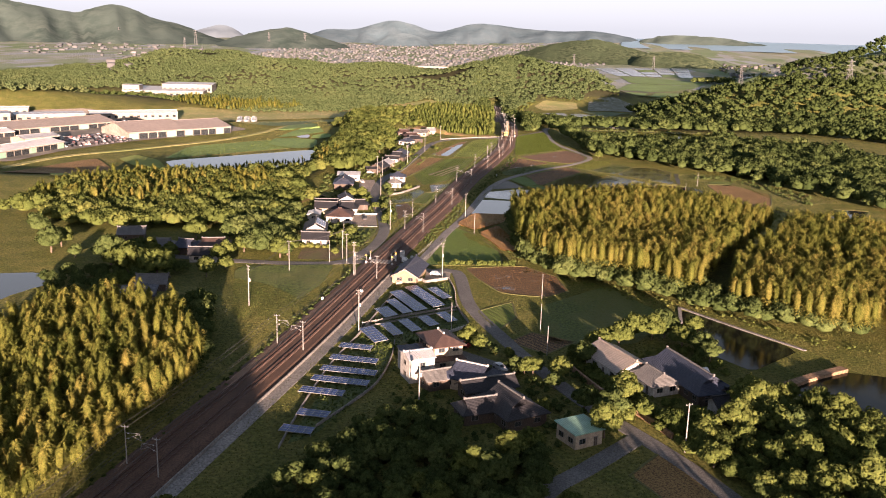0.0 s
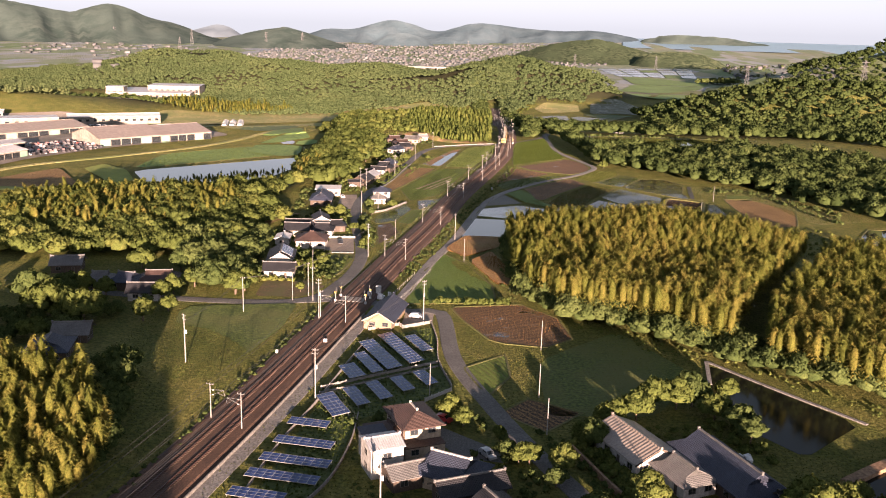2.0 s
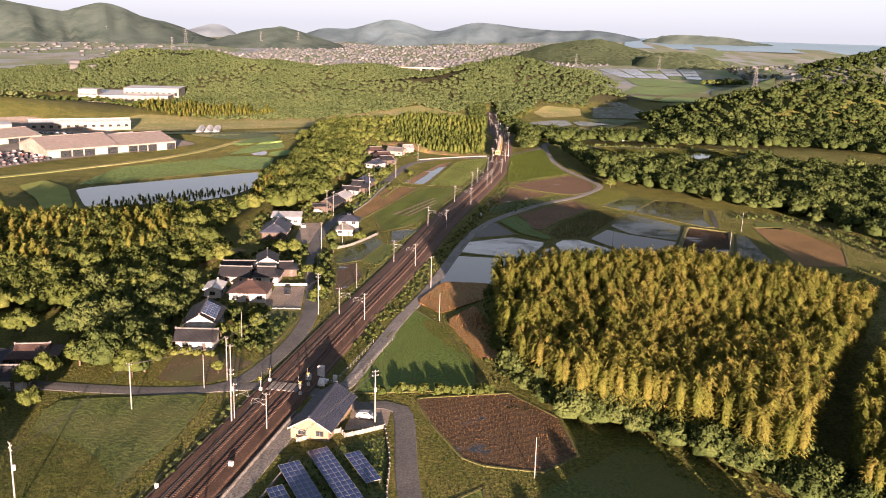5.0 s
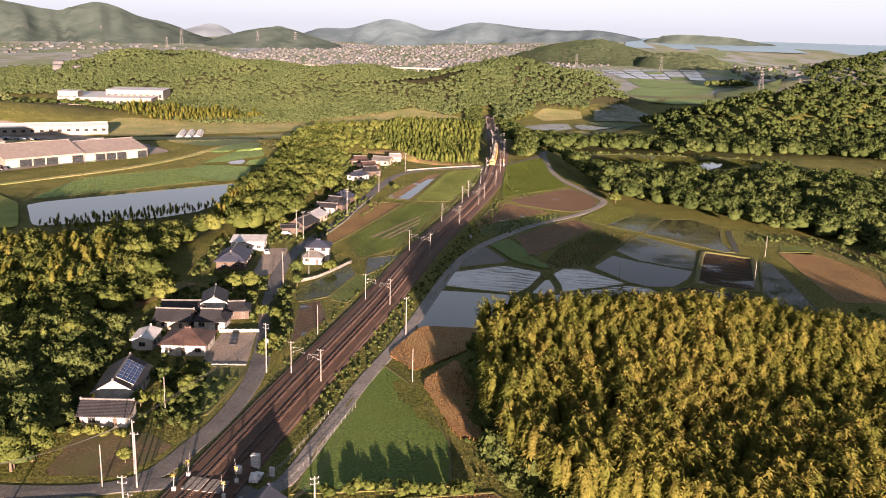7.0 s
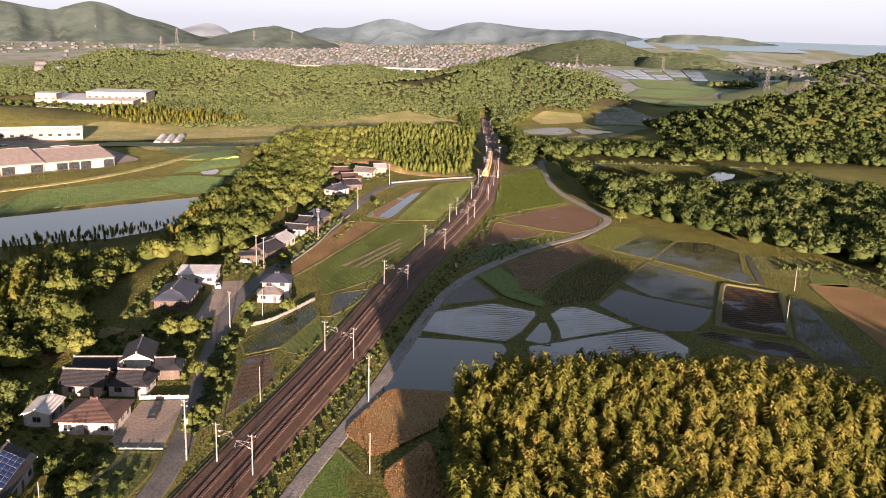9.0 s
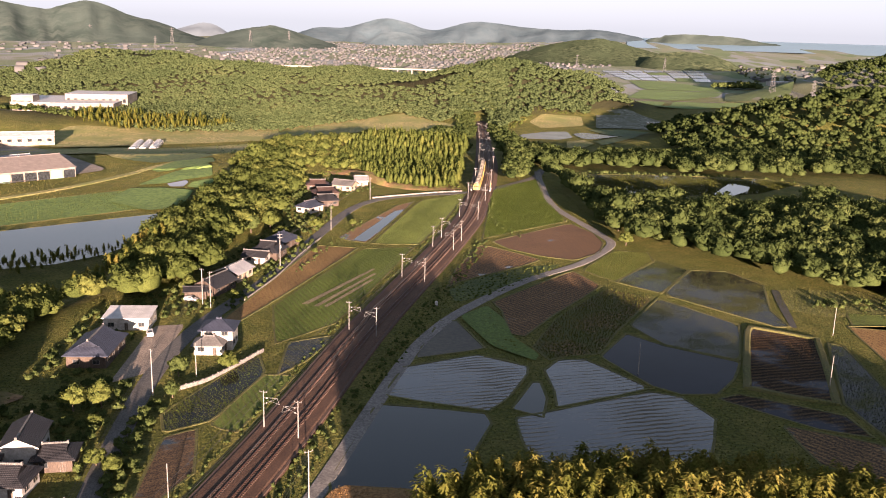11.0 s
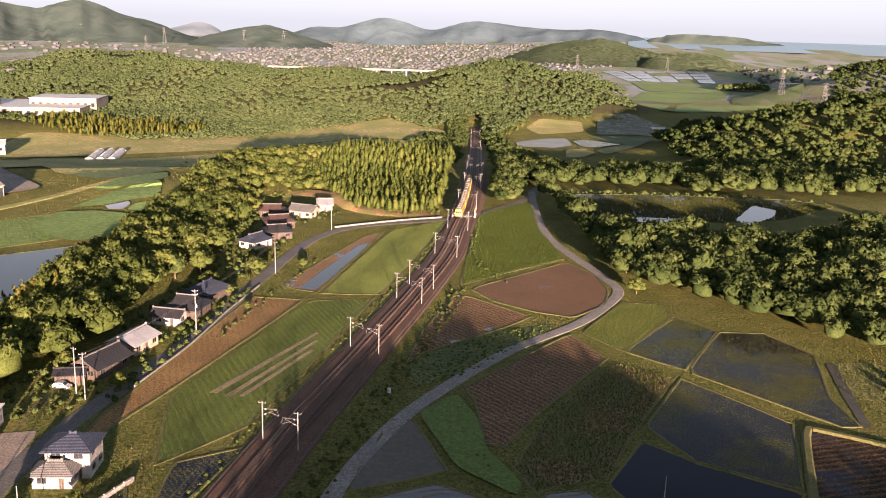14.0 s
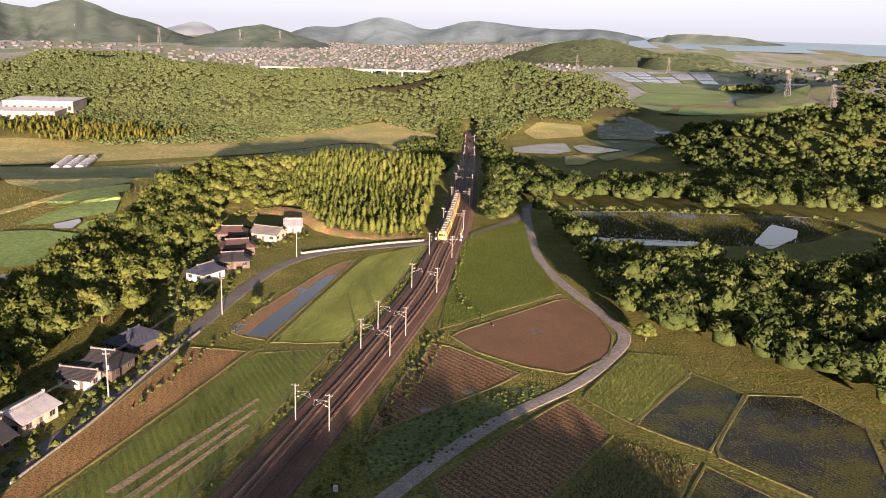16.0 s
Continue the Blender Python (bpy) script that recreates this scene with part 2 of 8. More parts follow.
def smooth01(v, a, b):
    u = np.clip((v - a) / (b - a), 0, 1)
    return u * u * (3 - 2 * u)


def rounded(pts, times=2, closed=True):
    """Corner cutting, for outlines drawn by spade and plough."""
    for _ in range(times):
        out = []
        n = len(pts)
        if not closed:
            out.append(pts[0])
        for i in range(n if closed else n - 1):
            a, b = pts[i], pts[(i + 1) % n]
            k = 0.09
            out += [tuple(a[j] * (1 - k) + b[j] * k for j in range(len(a))), tuple(a[j] * k + b[j] * (1 - k) for j in range(len(a)))]
        if not closed:
            out.append(pts[-1])
        pts = out
    return pts


def inside(px, py, poly):
    """Which of the points lie in the polygon."""
    hit = np.zeros(len(px), bool)
    n = len(poly)
    for i in range(n):
        (x0, y0), (x1, y1) = poly[i], poly[(i + 1) % n]
        if y0 == y1:
            continue
        cond = ((y0 > py) != (y1 > py)) & (px < (x1 - x0) * (py - y0) / (y1 - y0) + x0)
        hit ^= cond
    return hit


def edge_distance(px, py, line, closed=True):
    best = np.full(len(px), 1e9)
    n = len(line)
    for i in range(n if closed else n - 1):
        (x0, y0), (x1, y1) = line[i][:2], line[(i + 1) % n][:2]
        dx, dy = x1 - x0, y1 - y0
        u = np.clip(((px - x0) * dx + (py - y0) * dy) / (dx * dx + dy * dy + 1e-9), 0, 1)
        best = np.minimum(best, np.hypot(px - x0 - u * dx, py - y0 - u * dy))
    return best


def spline(line, step=4.0):
    """Points at even steps along a smooth curve through the given points (Catmull-Rom)."""
    p = [np.array(q, float) for q in line]
    p = [2 * p[0] - p[1]] + p + [2 * p[-1] - p[-2]]
    out = []
    for i in range(1, len(p) - 2):
        n = max(2, int(np.linalg.norm(p[i + 1] - p[i]) / step))
        for k in range(n):
            u = k / n
            out.append(0.5 * (2 * p[i] + (p[i + 1] - p[i - 1]) * u + (2 * p[i - 1] - 5 * p[i] + 4 * p[i + 1] - p[i + 2]) * u * u
                              + (3 * p[i] - p[i - 1] - 3 * p[i + 1] + p[i + 2]) * u ** 3))
    out.append(p[-2])
    return np.array(out)


def sides(c):
    """Unit normals to the right of a path of points."""
    d = np.gradient(c[:, :2], axis=0)
    d /= np.linalg.norm(d, axis=1)[:, None]
    return np.stack([d[:, 1], -d[:, 0]], 1)


def sweep(bm, centre, profile, shift=0.0, caps=True):
    """Sweeps a profile of (sideways, up) points along a path of x, y, z."""
    c = np.asarray(centre)
    s = sides(c)
    rings = []
    for (x, y, z), (nx, ny) in zip(c, s):
        rings.append([bm.verts.new((x + nx * (a + shift), y + ny * (a + shift), z + b)) for a, b in profile])
    for r0, r1 in itertools.pairwise(rings):
        for i in range(len(profile) - 1):
            bm.faces.new((r0[i], r0[i + 1], r1[i + 1], r1[i]))
    if caps and len(profile) > 2:
        bm.faces.new(rings[0])
        bm.faces.new(rings[-1][::-1])
# ---- terrain ----
RIDGES = [  # crest points x, y, height over the plain; half widths across (front, back)
    ([(-640, 1390, 18), (-530, 1390, 30), (-490, 1390, 40), (-362, 1390, 42), (-255, 1390, 43), (-174, 1390, 39), (-99, 1390, 36), (-24, 1390, 30), (30, 1380, 18)], 240, 160),
    ([(-462, 1400, 16), (-452, 1390, 15)], 42, 70),
    ([(-364, 1400, 9), (-356, 1390, 8)], 36, 60),
    ([(-440, 1300, 7), (-430, 1200, 9)], 45, 60),
    ([(-330, 1330, 7), (-310, 1230, 9)], 45, 60),
    ([(-200, 1300, 7), (-190, 1190, 9)], 50, 70),
    ([(-40, 1330, 6), (-50, 1240, 9)], 45, 70),
    ([(75, 1230, 34), (125, 1290, 46), (185, 1310, 36), (215, 1300, 18)], 80, 110),
    ([(282, 890, 12), (308, 872, 36), (335, 858, 47), (370, 850, 55), (470, 850, 53), (640, 850, 48)], 105, 120),
    ([(-78, 605, 8), (-50, 630, 11), (-15, 645, 14), (15, 655, 12), (30, 700, 7)], 52, 62),
    ([(610, 1600, 4), (640, 1600, 34), (670, 1600, 47), (715, 1600, 59), (773, 1600, 76), (844, 1600, 99), (960, 1600, 130)], 120, 110),
    ([(950, 2500, 20), (1150, 2450, 45)], 160, 160),
    ([(-330, 1010, 6), (-450, 900, 22), (-620, 850, 34)], 80, 90),
    ([(-108, 20, 3), (-100, 60, 3)], 30, 30),
    # rise out of view, added to lift the trees that cast shade
    ([(-56, -148, 6), (-30, -148, 6)], 16, 16),
    ([(36, 177, 5), (60, 173, 7), (82, 165, 7)], 26, 22),
]


def ground(x, y):
    """Height of the land: valley floor at 0, a lower terrace on the left, the coastal plain beyond, hills."""
    x, y = np.asarray(x, float), np.asarray(y, float)
    left = 11.0 * smooth01(-x, 84, 104) * smooth01(y, 275, 365)
    far = 28.0 * smooth01(y + 0.25 * np.maximum(-x - 80, 0), 545, 900)
    z = -np.maximum(left, far)
    d = np.hypot(x, y)
    z = z + (20.0 + 42.0 * smooth01(x / np.maximum(d, 1), -0.06, 0.22)) * np.clip((d - 3000) / 1700, 0, 1.12) ** 1.3
    z = z - 10.0 * smooth01(x / np.maximum(d, 1), 0.20, 0.22) * smooth01(d, 4450, 4700)
    for crest, front, back in RIDGES:
        best = np.zeros_like(z)
        for (x0, y0, h0), (x1, y1, h1) in itertools.pairwise(crest):
            dx, dy = x1 - x0, y1 - y0
            u = np.clip(((x - x0) * dx + (y - y0) * dy) / (dx * dx + dy * dy), 0, 1)
            ox, oy = x - x0 - u * dx, y - y0 - u * dy
            w = np.where(oy < 0, front, back)
            best = np.maximum(best, (h0 + (h1 - h0) * u) * np.exp(-((np.hypot(ox, oy) / w) ** 2) * 1.4))
        z = z + best
    rough = np.sin(x * 0.034 + 1.3 * np.sin(y * 0.012)) * np.sin(y * 0.011 + 1.1 * np.sin(x * 0.013))
    return z + rough * 5.0 * smooth01(y, 900, 1200) * smooth01(z, -25, 10)


TRACK = spline([(-100, -140), (-87, -80), (-75.9, -33), (-59.2, 34.5), (-45, 102), (-30.7, 172.5), (-18, 231.5), (-6.8, 291.5), (5, 343), (14.6, 384.5), (26, 439.5), (31, 481), (36.2, 525), (42, 600), (48, 720), (55, 860), (63, 1060), (66, 1200)], 6.0)


def track_z(y):
    return 0.0 - 26.0 * smooth01(np.asarray(y, float), 560, 950)


def graded(lo, hi, core_lo, core_hi, fine, grow=1.09):
    out = list(np.arange(core_lo, core_hi + 0.1, fine))
    s = fine
    while out[-1] < hi:
        s *= grow
        out.append(out[-1] + s)
    s = fine
    while out[0] > lo:
        s *= grow
        out.insert(0, out[0] - s)
    return np.array(out)


_gx, _gy = graded(-3600, 3600, -230, 230, 7.0), graded(-1500, 4930, -150, 700, 7.0)
_X, _Y = np.meshgrid(_gx, _gy)
_Z = ground(_X, _Y)
_tx = np.interp(_Y, TRACK[:, 1], TRACK[:, 0])
_cut = np.abs(_X - _tx)
_mix = (1 - smooth01(_cut, 8, 26)) * (_Y > 480) * (1 - smooth01(_Y, 1060, 1190))
_Z = _Z * (1 - _mix) + (track_z(_Y) - 0.3) * _mix
_i = np.arange(len(_gy) * len(_gx)).reshape(_X.shape)
_q = np.stack([_i[:-1, :-1], _i[:-1, 1:], _i[1:, 1:], _i[1:, :-1]], -1).reshape(-1, 4)


def land_material():
    m, nt, b = graph("open_land")
    co = place(nt)
    n1, n2, n3 = noise_tex(nt, co, 1.1, 5, 0.7), noise_tex(nt, co, 0.03, 4, 0.6), noise_tex(nt, co, 0.12, 4, 0.6)
    near = mixc(nt, ramp(nt, n3, [(0.4, (0, 0, 0)), (0.62, (1, 1, 1))]), ramp(nt, n1, [(0.38, (0.055, 0.068, 0.018)), (0.64, (0.16, 0.165, 0.042))]),
                ramp(nt, n1, [(0.38, (0.085, 0.085, 0.025)), (0.64, (0.20, 0.185, 0.058))]))
    near = mixc(nt, 0.6, near, ramp(nt, n2, [(0.3, (0.65, 0.7, 0.6)), (0.7, (1.3, 1.25, 1.1))]), "MULTIPLY")
    vor = nt.nodes.new("ShaderNodeTexVoronoi")
    vor.distance = "CHEBYCHEV"
    mp = nt.nodes.new("ShaderNodeMapping")
    mp.inputs["Scale"].default_value = (0.016, 0.006, 0.0)
    mp.inputs["Rotation"].default_value[2] = radians(12)
    nt.links.new(co, mp.inputs["Vector"])
    nt.links.new(mp.outputs["Vector"], vor.inputs["Vector"])
    vor.inputs["Scale"].default_value = 1.0
    sep = nt.nodes.new("ShaderNodeSeparateColor")
    nt.links.new(vor.outputs["Color"], sep.inputs[0])
    # far field plots, their colours paled and greyed for the haze of distance
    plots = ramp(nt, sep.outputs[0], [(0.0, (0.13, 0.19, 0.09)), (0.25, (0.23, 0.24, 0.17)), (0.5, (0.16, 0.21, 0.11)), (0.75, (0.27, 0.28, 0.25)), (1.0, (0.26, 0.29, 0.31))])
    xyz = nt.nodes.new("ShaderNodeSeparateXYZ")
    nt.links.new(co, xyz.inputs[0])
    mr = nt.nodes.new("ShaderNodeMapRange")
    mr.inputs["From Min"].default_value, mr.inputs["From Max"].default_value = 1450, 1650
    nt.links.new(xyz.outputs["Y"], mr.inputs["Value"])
    # leaf litter under the woods of the far hills
    hill, back = nt.nodes.new("ShaderNodeMapRange"), nt.nodes.new("ShaderNodeMapRange")
    hill.inputs["From Min"].default_value, hill.inputs["From Max"].default_value = -23, -17
    back.inputs["From Min"].default_value, back.inputs["From Max"].default_value = 880, 960
    nt.links.new(xyz.outputs["Z"], hill.inputs["Value"])
    nt.links.new(xyz.outputs["Y"], back.inputs["Value"])
    both = nt.nodes.new("ShaderNodeMath")
    both.operation = "MULTIPLY"
    nt.links.new(hill.outputs[0], both.inputs[0])
    nt.links.new(back.outputs[0], both.inputs[1])
    near = mixc(nt, both.outputs[0], near, ramp(nt, n1, [(0.38, (0.03, 0.034, 0.015)), (0.64, (0.065, 0.062, 0.03))]))
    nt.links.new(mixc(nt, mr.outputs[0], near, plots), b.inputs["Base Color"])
    b.inputs["Roughness"].default_value, b.inputs["Specular IOR Level"].default_value = 0.95, 0.1
    bump(nt, b, n1, 1.0)
    return m


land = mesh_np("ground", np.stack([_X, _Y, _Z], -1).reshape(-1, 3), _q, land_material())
tagged(land, "grassy valley floor with fields, low hills and a far coastal plain", "ground", kind="structure")
for _p in land.data.polygons:
    _p.use_smooth = True
# ---- fields, paddies, ponds ----
PADDY = water("flooded_paddy", (0.022, 0.022, 0.019), 0.03, 0.003, 2.0)
PADDY_DARK = water("dark_flooded_paddy", (0.016, 0.018, 0.026), 0.08, 0.006, 1.2)
PADDY_DARK.node_tree.nodes["Principled BSDF"].inputs["IOR"].default_value = 1.1
STUBBLE_WET = rows_field("wet_paddy_stubble", (0.02, 0.018, 0.015), (0.07, 0.06, 0.048), (0.16, 0.13, 0.08), 75, 1.7, 0.25, wet=(0.06, 0.2), relief=0.03, ridge=0.5, flooded=True, tint=(0.075, 0.075, 0.08))
STUBBLE_DARK = rows_field("dark_flooded_stubble", (0.018, 0.016, 0.016), (0.05, 0.04, 0.032), (0.13, 0.09, 0.05), 75, 1.7, 0.36, wet=(0.40, 0.5), relief=0.015, ridge=0.2, tint=(0.016, 0.018, 0.03), shine=1.1)
POND = water("pond_water", (0.008, 0.009, 0.006), 0.12, 0.004, 1.5)
POND.node_tree.nodes["Principled BSDF"].inputs["IOR"].default_value = 1.14
MUD = rows_field("tilled_mud", (0.065, 0.036, 0.018), (0.19, 0.10, 0.045), (0.15, 0.083, 0.038), 65, 1.4, 0.4, wet=(0.54, 0.64), relief=0.025, ridge=0.14)
DRY = rows_field("dry_stubble", (0.07, 0.04, 0.018), (0.27, 0.155, 0.068), (0.26, 0.165, 0.062), -17, 1.6, 0.45, relief=0.12, ridge=0.07)
WETBROWN = rows_field("half_flooded_field", (0.13, 0.075, 0.04), (0.24, 0.15, 0.085), (0.22, 0.14, 0.06), -17, 1.2, 0.4, wet=(0.43, 0.50), relief=0.06)
DARK = rows_field("dark_tilled_soil", (0.022, 0.014, 0.009), (0.078, 0.049, 0.027), (0.25, 0.145, 0.058), -38, 1.5, 0.4, wet=(0.54, 0.60), relief=0.03, ridge=0.12, patch=0.09)
RICE = rows_field("young_rice", (0.13, 0.135, 0.042), (0.20, 0.21, 0.058), (0.23, 0.27, 0.06), 30, 1.4, 0.8, relief=0.2, ridge=0.4)
RICE_WET = rows_field("young_rice_in_water", (0.036, 0.034, 0.022), (0.075, 0.07, 0.034), (0.12, 0.125, 0.033), -35, 1.0, 0.5, wet=(0.14, 0.32), relief=0.03, ridge=0.1, flooded=True, tint=(0.016, 0.017, 0.02), shine=1.13)
CROP = rows_field("leafy_crop", (0.08, 0.09, 0.024), (0.14, 0.15, 0.036), (0.16, 0.205, 0.038), 70, 1.6, 0.7, relief=0.5, ridge=0.45)
VEG = rows_field("vegetable_beds", (0.058, 0.068, 0.02), (0.135, 0.13, 0.042), (0.10, 0.14, 0.027), -25, 1.6, 0.65, relief=0.3, ridge=0.35)
REED = surface("dry_reeds", (0.15, 0.08, 0.028), (0.33, 0.19, 0.075), 1.6, 0.08, relief=0.5, third=(0.24, 0.16, 0.06))
LUSH = surface("lush_grass", (0.05, 0.085, 0.014), (0.12, 0.19, 0.035), 1.5, 0.06, relief=0.4, third=(0.085, 0.13, 0.022))
BUND = surface("grassy_bund", (0.045, 0.052, 0.014), (0.135, 0.13, 0.038), 1.8, 0.12, relief=0.15, third=(0.10, 0.092, 0.032))
WEEDY = surface("golden_weeds", (0.05, 0.05, 0.017), (0.19, 0.125, 0.05), 0.9, 0.09, relief=0.5, third=(0.075, 0.085, 0.022))
DARKPLAIN = surface("damp_earth", (0.045, 0.04, 0.03), (0.075, 0.065, 0.045), 0.8, 0.07, rough=0.6, relief=0.03)
MUDDY = rows_field("muddy_fallow", (0.024, 0.016, 0.011), (0.095, 0.058, 0.032), (0.14, 0.088, 0.042), 60, 2.2, 0.4, wet=(0.47, 0.54), relief=0.05, ridge=0.1, patch=0.1)


EARTH_YARD = surface("trodden_earth", (0.075, 0.055, 0.028), (0.16, 0.115, 0.055), 1.6, 0.16, relief=0.05, third=(0.085, 0.08, 0.028))
STRAW = surface("strawed_soil", (0.16, 0.12, 0.07), (0.34, 0.27, 0.17), 2.0, 0.2, relief=0.05)
PLOTS = {}  # outlines of the plots, by name


def field(name, label, pts, mat, z=0.05, bund=0.22, width=0.55, times=1, category="field"):
    """A level plot with its low earth bund round it."""
    pts = rounded([tuple(map(float, p)) for p in pts], times)
    PLOTS[name] = pts
    cx, cy = sum(p[0] for p in pts) / len(pts), sum(p[1] for p in pts) / len(pts)
    z0 = float(ground(cx, cy)) + z
    bm = bmesh.new()
    f = bm.faces.new([bm.verts.new((x, y, z0)) for x, y in pts])
    if f.calc_area() and f.normal.z < 0:
        f.normal_flip()
    bmesh.ops.triangulate(bm, faces=bm.faces[:])
    bm.normal_update()
    for f in bm.faces:
        if f.normal.z < 0:
            f.normal_flip()
    ob = tagged(part(name, bm, mat), label, category, kind="structure")
    if bund:
        c = np.array([(x, y, z0 - 0.12) for x, y in pts] + [(*pts[0], z0 - 0.12)])
        c = spline(c, 6.0)
        c[:, 2] += np.array([noise.noise((p[0] * 0.3, p[1] * 0.3, 0)) * 0.12 for p in c])
        c[-1] = c[0]
        bm = bmesh.new()
        sweep(bm, c, [(-width, -0.2), (-width * 0.45, bund), (width * 0.45, bund), (width, -0.2)], caps=False)
        bmesh.ops.recalc_face_normals(bm, faces=bm.faces[:])
        part("bund", bm, BUND, ob, "low grassy earth bund")
    return ob


field("field_mud", "freshly tilled brown field beside the curving lane", [(33, 401), (68, 437), (75, 420), (76, 403), (72, 387), (61, 375), (51, 379), (40, 388)], MUD, times=2)
field("field_crop", "green field of leafy crops in rows beside the railway", [(41, 516), (67, 548), (64, 490), (67, 441), (45, 420), (30, 405)], CROP, bund=0.2)
field("field_rice", "light green young rice field beside the railway", [(5, 479), (27, 501), (16, 437), (6, 393), (-11.5, 392)], RICE, bund=0.2)
field("field_wet", "brown field half under water", [(-25, 400), (-5, 466), (2, 476), (-13, 393)], WETBROWN, bund=0.2)
field("water_strip", "strip of standing water along the brown field", [(-13.5, 395), (-1, 458), (-6, 452), (-19, 397)], PADDY, z=0.1, bund=0, category="paddy")
field("field_dry", "dry brown stubble field along the road", [(-31, 387), (-16, 385), (-25, 352), (-36, 314), (-45, 286), (-45, 303), (-38, 345)], DRY, bund=0.25)
field("field_vegetable", "strips of vegetable beds and grass", [(-14, 384), (4, 388), (-8, 330), (-15, 300), (-28, 283), (-34, 314), (-23, 352)], VEG, bund=0.15)
for _p in ([(-26.5, 316), (-24.5, 316), (-7.6, 356.5), (-8.6, 357)], [(-22.8, 314.5), (-21.4, 314), (-7.0, 350.5), (-7.9, 351.2)], [(-19.8, 314.6), (-18.6, 314.2), (-7.4, 343.4), (-8.3, 344.2)]):
    field("soil_bed", "pale strip of freshly tilled soil", _p, STRAW, z=0.12, bund=0, times=0)
field("field_dark", "dark tilled soil with damp patches", [(58, 361), (64.5, 343), (45, 311), (35.5, 293), (32, 295), (31, 315), (29, 323)], DARK)
field("field_dark_upper", "dark tilled soil below the brown field", [(28, 394), (33, 392), (49, 375), (42, 366), (19.5, 344), (15.5, 336), (19, 360)], DARK)
field("field_weedy", "weedy fallow plot with golden seed heads", [(66, 340), (78, 331), (61, 299), (53, 281), (46, 279.5), (40, 276), (37, 285), (46, 308.5)], WEEDY, bund=0.15)
field("field_bank", "grassy bank between lane and tilled soil", [(42, 364), (56, 369), (30, 331), (18, 322), (16, 334), (22, 345)], WEEDS, bund=0)
field("field_rice_first", "young rice plot with grassy bunds", [(61.5, 362.0), (69.9, 348.6), (88.6, 375.3), (89.8, 389.1), (77.7, 390.5)], RICE)
field("field_rice_second", "young rice plot standing in shallow water", [(70.1, 348.2), (82.1, 336.7), (98.7, 366.1), (89.8, 378.1)], RICE_WET)
field("field_rice_third", "young rice plot with brown weeds and water", [(82.5, 335.4), (106.6, 306.2), (110.7, 306.6), (110.6, 321.3), (118.2, 349.1), (111.2, 365.0), (99.0, 365.2)], RICE_WET)
field("field_rice_fourth", "shallow flooded paddy with rice shoots", [(65.5, 304.3), (79.7, 331.0), (96.7, 307.1), (87.8, 279.1), (71.6, 289.3)], RICE_WET)
field("paddy_stakes", "flooded paddy with rows of stubble and brown banks", [(98.6, 305.5), (114.1, 296.1), (100.7, 252.5), (83.7, 261.1)], STUBBLE_DARK, bund=0.6, width=1.2, category="paddy")
field("paddy_dark", "still flooded paddy mirroring the sky", [(53.0, 279.2), (63.1, 297.2), (71.4, 288.3), (87.4, 277.6), (82.3, 266.2), (75.5, 256.7), (67.2, 256.1), (61.7, 260.7)], PADDY_DARK, category="paddy")
field("paddy_rows", "flooded paddy with rows of rice stubble", [(0.6, 251.8), (4.6, 269.0), (15.9, 275.2), (22.6, 278.5), (34.2, 271.4), (33.6, 266.2), (28.4, 252.7), (23.4, 244.7)], STUBBLE_WET, category="paddy")
field("paddy_rows_small", "flooded paddy with rows of rice stubble", [(37.9, 269.1), (42.0, 276.0), (47.9, 277.3), (48.7, 277.4), (61.0, 259.4), (39.4, 248.1), (38.2, 247.9), (38.7, 256.9)], STUBBLE_WET, category="paddy")
field("paddy_corner", "small flooded corner paddy", [(28.2, 246.1), (34.2, 261.4), (36.2, 261.5), (36.6, 252.2), (34.6, 242.4)], PADDY, category="paddy")
field("paddy_open", "open flooded paddy mirroring the sky", [(-6.8, 213.9), (-0.4, 247.3), (22.6, 243.6), (23.6, 238.5), (19.3, 224.9), (15.0, 205.1), (-4.7, 204.0)], PADDY, category="paddy")
field("paddy_shade", "flooded paddy beside the bamboo grove", [(28.6, 241.7), (39.3, 246.9), (60.2, 257.6), (66.9, 254.8), (71.1, 243.5), (64.2, 223.7), (30.2, 221.5)], STUBBLE_WET, category="paddy")
field("field_fallow_dark", "dark damp fallow plot by the lane", [(13.5, 304.5), (18, 304.5), (24.6, 283.5), (19, 280.2), (6.8, 275)], DARKPLAIN)
field("field_lush", "tall lush grass plot", [(18.8, 308), (27, 318.5), (31, 306.5), (32.3, 292), (37.8, 279), (36.4, 274.5), (26.3, 284.5)], LUSH, z=0.35, bund=0)
field("paddy_strip", "narrow flooded strip paddy", [(74.8, 254.2), (80.5, 257.1), (100.0, 246.6), (101.1, 235.9), (91.2, 239.4)], STUBBLE_DARK, category="paddy")
field("field_brown_bank", "brown tilled field on the bank", [(127.3, 308.1), (140, 309), (153, 280), (140, 244), (122.9, 243.8)], DRY)
field("paddy_narrow", "narrow flooded paddy along the brown field", [(116.0, 293.7), (119.0, 290.8), (113.0, 232.6), (104.1, 234.0), (102.4, 252.6)], RICE_WET, category="paddy")
field("field_reed", "plot of tall dry orange reeds", [(-13, 189), (-5, 211), (10, 210), (7, 193), (-6, 178)], REED, z=0.5, bund=0)
field("field_green", "bright green grass plot beside the lane", [(-14, 183), (-6, 169), (1.5, 142), (1.5, 124), (-26, 120), (-22, 150)], LUSH, bund=0.2)
field("field_reed_slope", "strip of dry orange reeds", [(-4.5, 171), (4, 186), (8, 160), (8, 142), (3, 143)], REED, z=0.4, bund=0)
